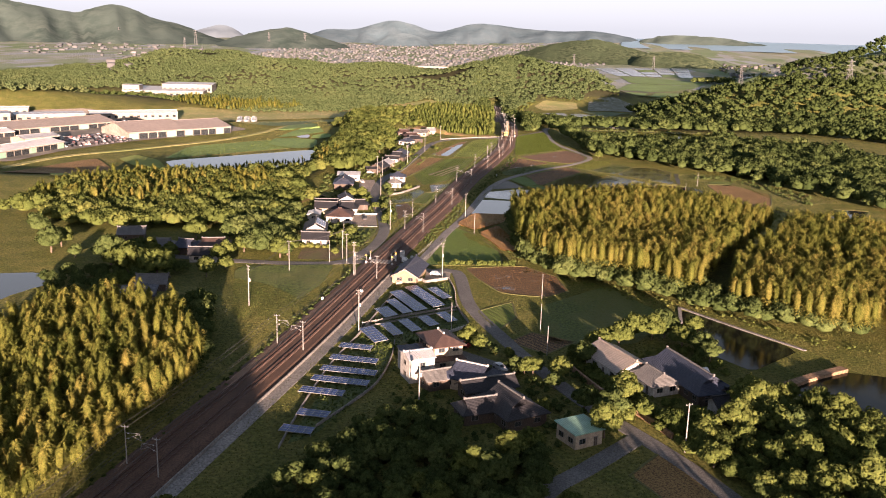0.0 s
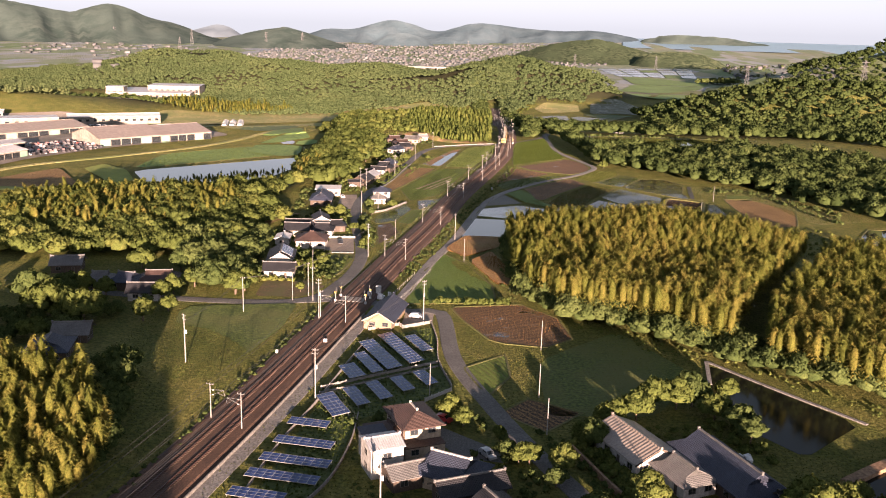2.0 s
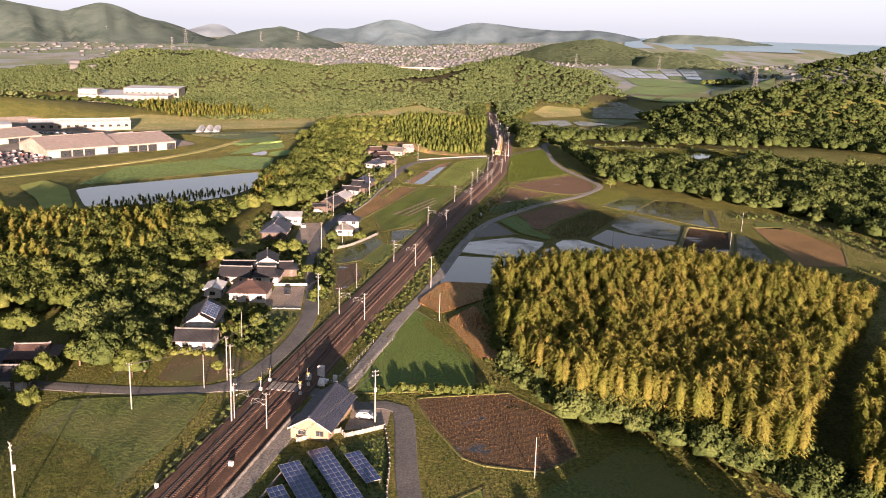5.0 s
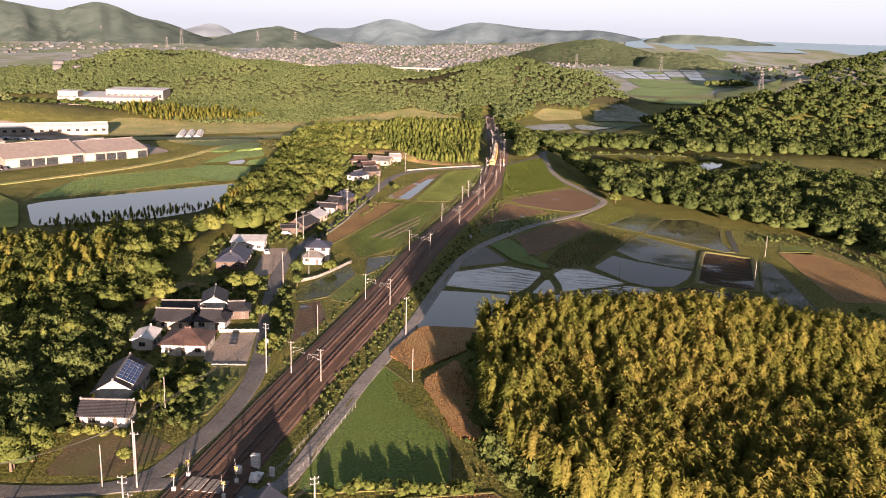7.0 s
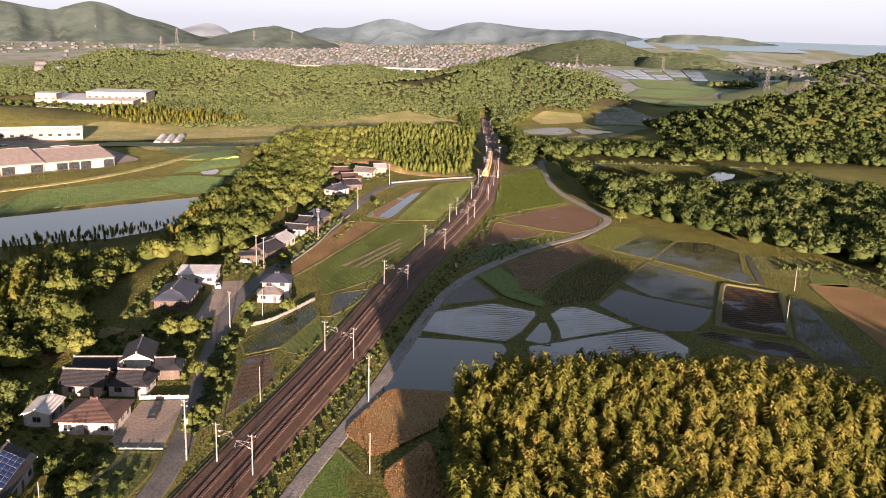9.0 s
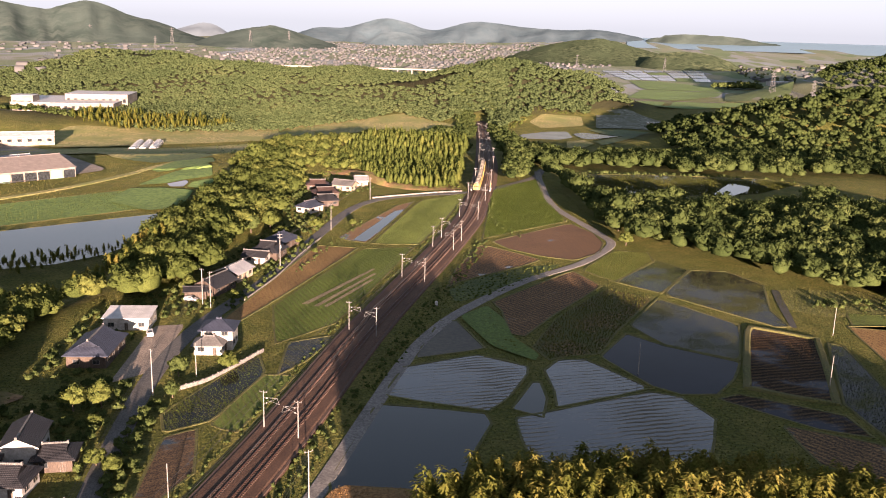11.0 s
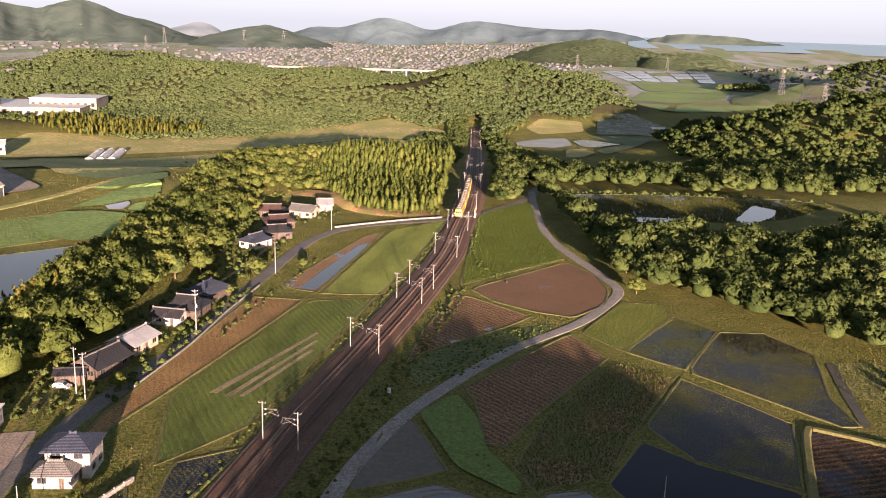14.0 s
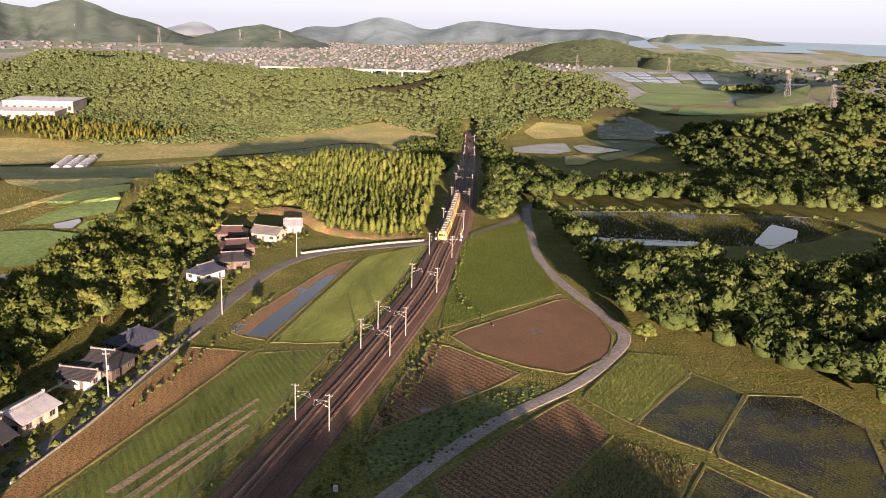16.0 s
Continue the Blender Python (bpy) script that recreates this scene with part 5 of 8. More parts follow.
train = empty("train", track_pose(500, -1.9, RAILZ), "yellow four-car electric train standing on the track", "train")
for _k in range(4):
    _car = train_car(_k in (0, 3))
    _m = track_pose(500 + 10.2 + _k * 20.4, -1.9, RAILZ - 0.0)
    if _k == 3:
        _m = _m @ pose(0, 0, 0, 0, 0, 180)
    _car.parent = train
    _car.matrix_world = _m
    bpy.context.view_layer.update()


def utility_pole(h, arms, lamp=False):
    th = empty("utility_pole", pose(0, 0, -60), "tall pale concrete utility pole with crossarms", "utility pole", "utility poles")
    bm = bmesh.new()
    tube(bm, (0, 0, -0.5), (0, 0, h), 0.014 * h, 0.009 * h, 10)
    part("pole", bm, POLE, th)
    for k in range(arms):
        z = h - 0.4 - 0.9 * k
        bm = bmesh.new()
        box(bm, -0.75, -0.045, z, 0.75, 0.045, z + 0.09)
        part("crossarm", bm, STEEL, th)
        for x in (-0.65, 0.0, 0.65):
            bm = bmesh.new()
            tube(bm, (x, 0, z + 0.12), (x, 0, z + 0.3), 0.05, 0.035, 8)
            part("insulator", bm, WHITE, th)
    if lamp:
        bm = bmesh.new()
        tube(bm, (0.18, 0.25, h * 0.6), (0.18, 0.25, h * 0.6 + 0.9), 0.26, n=12)
        part("transformer", bm, CABINET, th, "grey cylindrical transformer")
    return th


_poles = [utility_pole(12.0, 2, True), utility_pole(10.5, 1), utility_pole(8.0, 0)]
for _k, _list in enumerate([
    [(-76, 66), (-43, 48), (-20, 104), (-40.5, 176), (-38.5, 353), (-26, -1), (-49, 103)],
    [(-48.5, 249), (-28.7, 413), (-51, 311), (-54, 314), (-18, 477), (-55, 126), (-53, 121), (-9, 204), (-71, 108.5), (27, -20)],
    [(10.5, 83), (6.5, 52), (-6.5, 172), (-32, 203), (-59, 121), (-57, 152), (-18, 51), (6, 33), (-42, 260), (120, 300), (103, 262), (60, 268)],
]):
    for _j, (_x, _y) in enumerate(_list):
        _m = pose(_x, _y, float(ground(_x, _y)), 0, 0, (_j * 37) % 90 - 45)
        if _j == 0:
            _poles[_k].matrix_world = _m
        else:
            copy_thing(_poles[_k], _m)


def span(a, b, h0, h1, sag=0.9, side=0.7):
    """A pole line's wires between two poles."""
    for s in (-side, 0.0, side):
        bm = bmesh.new()
        pts = []
        for k in range(11):
            u = k / 10
            pts.append((a[0] + (b[0] - a[0]) * u + s * 0.6, a[1] + (b[1] - a[1]) * u + s * 0.6, float(ground(a[0], a[1])) * (1 - u) + float(ground(b[0], b[1])) * u + h0 + (h1 - h0) * u - sag * 4 * u * (1 - u)))
        sweep(bm, np.array(pts), [(-0.018, 0), (0, 0.03), (0.018, 0), (0, -0.03), (-0.018, 0)], caps=False)
        tagged(part("power_line", bm, WIRE), "thin dark power line between utility poles", "wire", "power lines")


for _a, _b in itertools.pairwise([(-76, 66), (-71, 108.5), (-55, 126), (-40.5, 176), (-48.5, 249), (-51, 311), (-38.5, 353), (-28.7, 413), (-18, 477)]):
    span(_a, _b, 10.3, 10.3)
span((-26, -1), (-43, 48), 11.5, 11.5)
span((-43, 48), (-20, 104), 11.5, 11.5)
span((-20, 104), (-9, 204), 11.0, 10.0)

# level crossing by the halt and the one at the wood
def crossing(y, label):
    th = empty("level_crossing", track_pose(y, 0, 0), label, "level crossing")
    for s in (-1.9, 1.9):
        for e, half in ((0.0, 0.42), (-1.15, 0.45), (1.15, 0.45)):
            bm = bmesh.new()
            box(bm, s + e - half, -2.2, 0.75, s + e + half, 2.2, 0.93)
            part("deck_panel", bm, CONCRETE, th, "worn concrete crossing deck panel")
    for sx, sy in ((-4.6, -2.6), (4.6, 2.6), (-4.6, 2.8), (4.6, -2.8)):
        bm = bmesh.new()
        tube(bm, (sx, sy, 0), (sx, sy, 3.6), 0.07, n=8)
        post = part("signal_post", bm, STEEL, th)
        bm = bmesh.new()
        for a in (40, -40):
            box(bm, -0.45, -0.03, -0.06, 0.45, 0.03, 0.06, Matrix.Translation((sx, sy - 0.12, 3.4)) @ pose(0, 0, 0, 0, a, 0))
        part("crossbuck", bm, YELLOW, post, "yellow crossbuck boards")
        for dx in (-0.28, 0.28):
            bm = bmesh.new()
            tube(bm, (sx + dx, sy - 0.1, 2.6), (sx + dx, sy - 0.22, 2.6), 0.15, n=12)
            part("warning_lamp", bm, BLACK, post)
        bm = bmesh.new()
        box(bm, sx - 0.3, sy - 0.25, 0.3, sx + 0.3, sy + 0.25, 1.3)
        part("barrier_motor", bm, CABINET, post)
        bm = bmesh.new()
        tube(bm, (sx, sy, 1.0), (sx * 0.93, sy * 1.05, 5.0), 0.03, n=6)
        part("barrier_arm", bm, STEEL, post, "raised barrier arm")


crossing(121, "level crossing with raised barriers by the halt")
crossing(508, "level crossing with raised barriers by the wood")

for _x, _y, _w, _h in ((-34, 129, 1.5, 2.6), (-36.5, 126, 1.2, 1.7), (-45, 84, 0.9, 1.2), (-56, 75.5, 0.6, 1.0), (12.3, 318, 0.7, 1.1), (-30.5, 126, 0.9, 1.6)):
    _t = empty("signal_cabinet", pose(_x, _y, float(ground(_x, _y)) + 0.25, 0, 0, -11), "pale grey trackside equipment cabinet on a footing", "cabinet", "trackside cabinets")
    _bm = bmesh.new()
    box(_bm, -_w / 2, -_w * 0.35, 0, _w / 2, _w * 0.35, _h)
    bmesh.ops.bevel(_bm, geom=_bm.edges[:], offset=0.04, segments=1, affect="EDGES")
    part("body", _bm, CABINET, _t)
    _bm = bmesh.new()
    box(_bm, -_w / 2 - 0.1, -_w * 0.35 - 0.1, -0.4, _w / 2 + 0.1, _w * 0.35 + 0.1, 0.02)
    part("footing", _bm, CONCRETE, _t)
    _bm = bmesh.new()
    box(_bm, -_w * 0.42, -_w * 0.35 - 0.03, _h * 0.1, _w * 0.42, -_w * 0.35 + 0.01, _h * 0.92)
    part("door", _bm, CABINET, _t)

# service path and low concrete wall along the railway's right side
_c = np.array([track_pose(y, 8.4, 0.05).translation for y in range(-130, 112, 6)])
_bm = bmesh.new()
sweep(_bm, _c, [(-1.6, -0.3), (-1.5, 0.06), (1.5, 0.06), (1.6, -0.3)], caps=False)
bmesh.ops.recalc_face_normals(_bm, faces=_bm.faces[:])
tagged(part("path_service", _bm, CONCRETE), "pale worn concrete path beside the track", "path", kind="structure")
_c = np.array([track_pose(y, 6.7, 0.0).translation for y in range(-130, 112, 6)])
_bm = bmesh.new()
sweep(_bm, _c, [(-0.12, -0.3), (-0.12, 0.75), (0.12, 0.75), (0.12, -0.3)])
bmesh.ops.recalc_face_normals(_bm, faces=_bm.faces[:])
tagged(part("wall_low", _bm, CONCRETE), "low weathered concrete wall along the track", "wall", kind="structure")
for _side, _y0, _y1 in ((-5.6, -130, 480), (5.7, 120, 480)):
    _c = np.array([track_pose(y, _side, 0.25).translation for y in range(_y0, _y1, 6)])
    _bm = bmesh.new()
    sweep(_bm, _c, [(-0.25, -0.2), (-0.25, 0.22), (0.25, 0.22), (0.25, -0.2)])
    bmesh.ops.recalc_face_normals(_bm, faces=_bm.faces[:])
    tagged(part("cable_trough", _bm, SLEEPER), "concrete cable trough beside the ballast", "trough", kind="structure")
# ---- houses ----
FOOT = []  # where houses stand


def tile_roof(name, dark, light, pitch=0.3, rough=0.62, ribs=False):
    """Glazed pantiles or ribbed sheet: ridges down the slope and courses across it."""
    m, nt, b = graph(name)
    co = place(nt, True)
    sep = nt.nodes.new("ShaderNodeSeparateXYZ")
    nt.links.new(co, sep.inputs[0])
    wave = lambda axis, p: arith(nt, "MULTIPLY", arith(nt, "SINE", arith(nt, "MULTIPLY", sep.outputs[axis], 6.283 / p)), 0.5)
    n1, n2 = noise_tex(nt, co, 3.0, 4, 0.7), noise_tex(nt, co, 0.35, 3, 0.6)
    h = arith(nt, "ADD", wave("X", pitch), wave("Y", pitch) if not ribs else 0.0)
    col = mixc(nt, ramp(nt, n1, [(0.3, (0, 0, 0)), (0.7, (1, 1, 1))]), dark, light)
    col = mixc(nt, 0.5, col, ramp(nt, n2, [(0.3, (0.6, 0.6, 0.6)), (0.7, (1.3, 1.3, 1.3))]), "MULTIPLY")
    nt.links.new(col, b.inputs["Base Color"])
    b.inputs["Roughness"].default_value, b.inputs["Specular IOR Level"].default_value = rough, 0.25
    bump(nt, b, h, 0.05)
    return m


TILE_BLACK = tile_roof("black_glazed_tiles", (0.012, 0.012, 0.014), (0.028, 0.028, 0.032))
TILE_BLUE = tile_roof("blue_black_tiles", (0.018, 0.022, 0.036), (0.042, 0.05, 0.075))
TILE_BROWN = tile_roof("brown_tiles", (0.042, 0.026, 0.022), (0.08, 0.05, 0.042))
TILE_GREY = tile_roof("silver_grey_tiles", (0.075, 0.072, 0.07), (0.15, 0.145, 0.14))
SHEET_GREY = tile_roof("grey_sheet_metal", (0.22, 0.22, 0.23), (0.33, 0.33, 0.34), 0.45, 0.4, True)
SHEET_BROWN = tile_roof("brown_sheet_metal", (0.18, 0.145, 0.12), (0.29, 0.245, 0.21), 0.9, 0.5, True)
SHEET_WHITE = tile_roof("white_sheet_metal", (0.40, 0.39, 0.38), (0.54, 0.53, 0.52), 0.5, 0.45, True)
SHEET_GREEN = tile_roof("green_sheet_metal", (0.14, 0.26, 0.19), (0.22, 0.36, 0.27), 0.5, 0.45, True)
SLATE = tile_roof("old_slate", (0.14, 0.12, 0.11), (0.26, 0.22, 0.20), 0.6, 0.8, True)
PLASTER = surface("white_plaster", (0.29, 0.275, 0.25), (0.41, 0.39, 0.36), 1.5, 0.3, rough=0.85, relief=0.005, local=True)
CREAM = surface("cream_plaster", (0.27, 0.215, 0.155), (0.38, 0.31, 0.235), 1.5, 0.3, rough=0.85, relief=0.005, local=True)
TIMBER = surface("weathered_timber", (0.04, 0.03, 0.024), (0.095, 0.07, 0.054), 2.0, 0.4, rough=0.8, relief=0.01, local=True, stretch=(0, (6, 6, 0.6)))
PALE_TIMBER = surface("pale_timber", (0.18, 0.128, 0.08), (0.28, 0.21, 0.14), 2.0, 0.4, rough=0.8, relief=0.01, local=True, stretch=(0, (6, 6, 0.6)))
ALU = surface("dark_aluminium", (0.12, 0.11, 0.10), (0.2, 0.19, 0.18), 3, 1, rough=0.4, relief=0.0, metal=0.5, local=True)


def roof_mesh(w, d, eave, rise, style, over=0.7, thick=0.16):
    """Roof over a w by d plan, ridge along x. Styles: gable, hip, irimoya, shed, flat."""
    bm = bmesh.new()
    W, D = w / 2 + over, d / 2 + over
    drop = rise * over / (d / 2) * 0.8
    e = eave - drop
    c = [(-W, -D, e), (W, -D, e), (W, D, e), (-W, D, e)]
    top = eave + rise
    faces = []
    if style == "gable":
        c += [(-W, 0, top), (W, 0, top)]
        faces = [(0, 1, 5, 4), (2, 3, 4, 5)]
    elif style == "hip":
        r = max(W - D * 0.95, 0.25)
        c += [(-r, 0, top), (r, 0, top)]
        faces = [(0, 1, 5, 4), (2, 3, 4, 5), (1, 2, 5), (3, 0, 4)]
    elif style == "irimoya":
        k, m = 0.52, e + (top - e) * 0.48
        a, b = W - D * (1 - k), D * k
        c += [(-a, -b, m), (a, -b, m), (a, b, m), (-a, b, m), (-a, 0, top), (a, 0, top)]
        faces = [(0, 1, 5, 4), (1, 2, 6, 5), (2, 3, 7, 6), (3, 0, 4, 7), (4, 5, 9, 8), (6, 7, 8, 9), (5, 6, 9), (7, 4, 8)]
    elif style == "shed":
        c = [(-W, -D, e), (W, -D, e), (W, D, e + rise), (-W, D, e + rise)]
        faces = [(0, 1, 2, 3)]
    else:
        c = [(-W, -D, eave), (W, -D, eave), (W, D, eave), (-W, D, eave)]
        faces = [(0, 1, 2, 3)]
    up = [bm.verts.new(p) for p in c]
    lo = [bm.verts.new((p[0], p[1], p[2] - thick)) for p in c]
    seen = collections.Counter()
    for f in faces:
        bm.faces.new([up[i] for i in f])
        bm.faces.new([lo[i] for i in f[::-1]])
        for i, j in zip(f, f[1:] + f[:1]):
            seen[(min(i, j), max(i, j))] += 1
    for (i, j), n in seen.items():
        if n == 1:
            bm.faces.new((up[i], up[j], lo[j], lo[i]))
    bmesh.ops.recalc_face_normals(bm, faces=bm.faces[:])
    ends = {"gable": (-W, W), "hip": (-max(W - D * 0.95, 0.25), max(W - D * 0.95, 0.25)), "irimoya": (-(W - D * 0.48), W - D * 0.48)}.get(style)
    return bm, ends, top


def house(label, x, y, w, d, rot, eave=3.0, rise=1.9, style="irimoya", roof=None, wall=None, z0=None, over=0.7, windows=True, storeys=1, name="house", category="house", group="houses of the village", trim=None, barge=None):
    """A house: walls, roof with ridge, windows and a door."""
    z = float(ground(x, y)) if z0 is None else z0
    th = empty(name, pose(x, y, z, 0, 0, rot), label, category, group)
    FOOT.append((x, y, math.hypot(w, d) / 2 + 0.6))
    roof, wall = roof or TILE_BLACK, wall or PLASTER
    bm = bmesh.new()
    if style in ("gable", "shed"):
        vs = [(-w / 2, -d / 2), (w / 2, -d / 2), (w / 2, d / 2), (-w / 2, d / 2)]
        b0 = [bm.verts.new((a, b, -0.6)) for a, b in vs]
        b1 = [bm.verts.new((a, b, eave - 0.1 + (rise if style == "shed" and b > 0 else 0))) for a, b in vs]
        for i in (0, 2):
            bm.faces.new((b0[i], b0[i + 1], b1[i + 1], b1[i]) if i == 0 else (b0[2], b0[3], b1[3], b1[2]))
        if style == "gable":
            g = [bm.verts.new((-w / 2, 0, eave + rise - 0.15)), bm.verts.new((w / 2, 0, eave + rise - 0.15))]
            bm.faces.new((b0[1], b0[2], b1[2], g[1], b1[1]))
            bm.faces.new((b0[3], b0[0], b1[0], g[0], b1[3]))
        else:
            bm.faces.new((b0[1], b0[2], b1[2], b1[1]))
            bm.faces.new((b0[3], b0[0], b1[0], b1[3]))
        bmesh.ops.recalc_face_normals(bm, faces=bm.faces[:])
    else:
        box(bm, -w / 2, -d / 2, -0.6, w / 2, d / 2, eave - 0.05)
    part("wall", bm, wall, th)
    bm, ends, top = roof_mesh(w, d, eave, rise, style, over)
    rf = part("roof", bm, roof, th)
    if ends:
        bm = bmesh.new()
        box(bm, ends[0] - 0.1, -0.17, top - 0.12, ends[1] + 0.1, 0.17, top + 0.2)
        for e in ends:
            box(bm, e - 0.18, -0.22, top - 0.2, e + 0.18, 0.22, top + 0.42)
        part("ridge", bm, trim or roof, rf, "ridge of mortared tiles")
    if style == "gable" and over > 0.4:
        for s in (-1, 1):
            bm = bmesh.new()
            W, D = w / 2 + over, d / 2 + over
            e = eave - rise * over / (d / 2) * 0.8
            for t in (-1, 1):
                a, b = Vector((s * W, t * D, e - 0.05)), Vector((s * W, 0, eave + rise - 0.05))
                q = [a, b, b - Vector((0, 0, 0.32)), a - Vector((0, 0, 0.32))]
                vs = [bm.verts.new(p + Vector((s * 0.03, 0, 0))) for p in q] + [bm.verts.new(p - Vector((s * 0.05, 0, 0))) for p in q]
                for f in ((0, 1, 2, 3), (7, 6, 5, 4), (0, 4, 5, 1), (1, 5, 6, 2), (2, 6, 7, 3), (3, 7, 4, 0)):
                    bm.faces.new([vs[i] for i in f])
            bmesh.ops.recalc_face_normals(bm, faces=bm.faces[:])
            part("bargeboard", bm, barge or TIMBER, rf, "bargeboard of the gable")
    if windows:
        for floor in range(storeys):
            zc = 0.95 + floor * 2.75
            if zc + 1.3 > eave:
                break
            for side, length, off in ((0, w, d), (1, d, w), (2, w, d), (3, d, w)):
                n = max(1, int(length / 3.2))
                for k in range(n):
                    u = (k + 0.5) / n * length - length / 2
                    door = floor == 0 and side == 0 and k == n // 2
                    m = pose(0, 0, 0, 0, 0, 90 * side) @ pose(u, -off / 2, 0)
                    ww, h0, h1 = (0.9, 0.0, 2.0) if door else (1.6, zc, zc + 1.15)
                    bm = bmesh.new()
                    for q in ((-ww / 2, h0, -ww / 2 + 0.07, h1), (ww / 2 - 0.07, h0, ww / 2, h1), (-ww / 2, h0, ww / 2, h0 + 0.07), (-ww / 2, h1 - 0.07, ww / 2, h1), (-0.035, h0, 0.035, h1)):
                        box(bm, q[0], -0.06, q[1], q[2], 0.02, q[3], m)
                    wn = part("door" if door else "window", bm, ALU, th)
                    bm = bmesh.new()
                    box(bm, -ww / 2 + 0.05, -0.02, h0 + 0.05, ww / 2 - 0.05, 0.03, h1 - 0.05, m)
                    part("leaf" if door else "pane", bm, TIMBER if door else GLASS_DARK, wn)
    return th


# the halt and its yard
house("small cream timber halt building with a blue-black tiled gable roof", -30.5, 104.5, 16.5, 7.2, 79, 3.0, 2.2, "gable", TILE_BLUE, PALE_TIMBER, name="halt_building", category="station", over=0.9, barge=CREAM)
house("lean-to of pale boards beside the halt", -34.5, 99.0, 4.0, 2.6, 79, 2.0, 0.7, "shed", SLATE, PALE_TIMBER, windows=False, name="lean_to", category="shed", over=0.3)
# houses round the solar field
house("tall white plastered house with a grey sheet roof", -26.7, 16.5, 6.2, 6.2, 22, 6.0, 0.9, "gable", SHEET_GREY, PLASTER, storeys=2, over=0.35, z0=0.0)
house("small blue-roofed lean-to block beside the white house", -28.6, 22.0, 4.6, 4.2, 22, 5.0, 0.5, "shed", TILE_BLUE, PLASTER, storeys=1, over=0.3, windows=False, name="house_annex")
house("two-storey house with brown hipped tile roof", -21.2, 29.3, 10.6, 7.4, 112, 5.6, 1.7, "hip", TILE_BROWN, CREAM, storeys=2, over=0.8, trim=PLASTER)
house("single-storey wing with brown tile roof", -25.5, 27.0, 10.0, 7.0, 112, 2.9, 1.5, "hip", TILE_BROWN, CREAM, over=0.6, name="house_wing")
house("flat-roofed beige veranda block", -19.5, 23.5, 8.2, 4.2, 22, 2.6, 0.3, "flat", TILE_BROWN, CREAM, over=0.15, name="house_wing")
house("house with blue-black hipped tile roof", -14.0, 12.5, 11.5, 9.0, -28, 3.1, 2.4, "irimoya", TILE_BLUE, CREAM, trim=PLASTER)
house("grey-tiled annex beside the blue-roofed house", -21.5, 12.0, 8.5, 5.5, 25, 2.8, 1.3, "gable", TILE_GREY, TIMBER, name="house_annex", over=0.5)
house("old farmhouse with black tiled gable roof", -6.5, -4.5, 13.5, 9.5, -62, 3.2, 2.9, "irimoya", TILE_BLACK, TIMBER, trim=TILE_GREY)
house("side wing of the old farmhouse under black tiles", -13.0, -5.5, 9.5, 6.0, 20, 2.9, 1.9, "irimoya", TILE_BLACK, TIMBER, trim=TILE_GREY, name="house_wing")
house("long black-tiled storehouse behind the farmhouse", -10.8, 6.6, 12.0, 5.2, 22, 2.9, 1.6, "gable", TILE_BLACK, TIMBER, trim=TILE_GREY, name="storehouse", category="storehouse")
house("small pale outhouse with a green sheet roof", 6.6, -15.6, 6.6, 6.4, 28, 3.4, 0.35, "shed", SHEET_GREEN, CREAM, over=0.45, name="outhouse", category="outhouse")
house("long workshop with brown and grey sheet roof", 22.0, 24.5, 15.5, 10.0, -68, 3.0, 2.2, "gable", SHEET_BROWN, PLASTER, over=0.5, name="workshop", category="workshop")
house("large farmhouse with black tiled roof", 37.0, 15.0, 23.0, 9.5, -72, 3.2, 3.0, "irimoya", TILE_BLUE, TIMBER, trim=TILE_GREY)
house("front wing with brown tiles and white walls", 28.5, 13.0, 9.5, 7.0, -68, 3.0, 1.9, "irimoya", TILE_GREY, PLASTER, trim=TILE_GREY, name="house_wing")
house("small white-gabled storehouse with black tiles", 45.0, 4.5, 5.0, 4.2, 20, 2.8, 1.5, "gable", TILE_BLACK, PLASTER, name="storehouse", category="storehouse", windows=False)
house("small white-gabled shed with black tiles", 40.5, 0.0, 4.6, 4.0, 20, 2.6, 1.4, "gable", TILE_BLACK, PLASTER, name="storehouse", category="storehouse", windows=False)
# village left of the railway
house("house with brown hipped tile roof and white walls", -62.3, 190.4, 10.6, 10.0, 0, 3.2, 2.3, "hip", TILE_BROWN, PLASTER)
house("pale metal-roofed garage beside the brown house", -73.3, 192.5, 8.0, 5.0, 92, 2.9, 0.7, "gable", SHEET_WHITE, PLASTER, name="garage", category="garage", over=0.4)
house("long house with glazed black tile roof", -70.0, 207.0, 8.5, 6.5, -1, 3.0, 2.0, "gable", TILE_BLACK, CREAM, trim=TILE_GREY)
house("long house with glazed black tile roof", -60.5, 207.5, 8.0, 6.5, -1, 3.0, 2.0, "irimoya", TILE_BLACK, PLASTER, trim=TILE_GREY)
house("black-tiled house with a flat terrace roof", -70.0, 216.0, 10.5, 6.0, 4, 3.1, 1.4, "gable", TILE_BLACK, TIMBER, trim=TILE_GREY)
house("two-storey storehouse with white gable and black tiles", -62.5, 219.5, 10.0, 5.8, 100, 4.8, 1.5, "gable", TILE_BLACK, PLASTER, name="storehouse", category="storehouse", trim=TILE_GREY, barge=PLASTER)
house("low black-tiled house behind the village yard", -56.0, 217.0, 6.5, 6.0, 10, 2.8, 1.5, "irimoya", TILE_BLACK, TIMBER, trim=TILE_GREY)
house("black-tiled house with white gable and solar roof", -68.8, 161.5, 14.0, 8.0, 95, 3.9, 2.4, "gable", TILE_BLACK, PLASTER, trim=TILE_GREY, barge=PLASTER)
house("low house with white wall and black tile roof", -67.2, 147.8, 9.2, 6.0, 0, 2.9, 1.8, "gable", TILE_BLACK, PLASTER, trim=TILE_GREY)
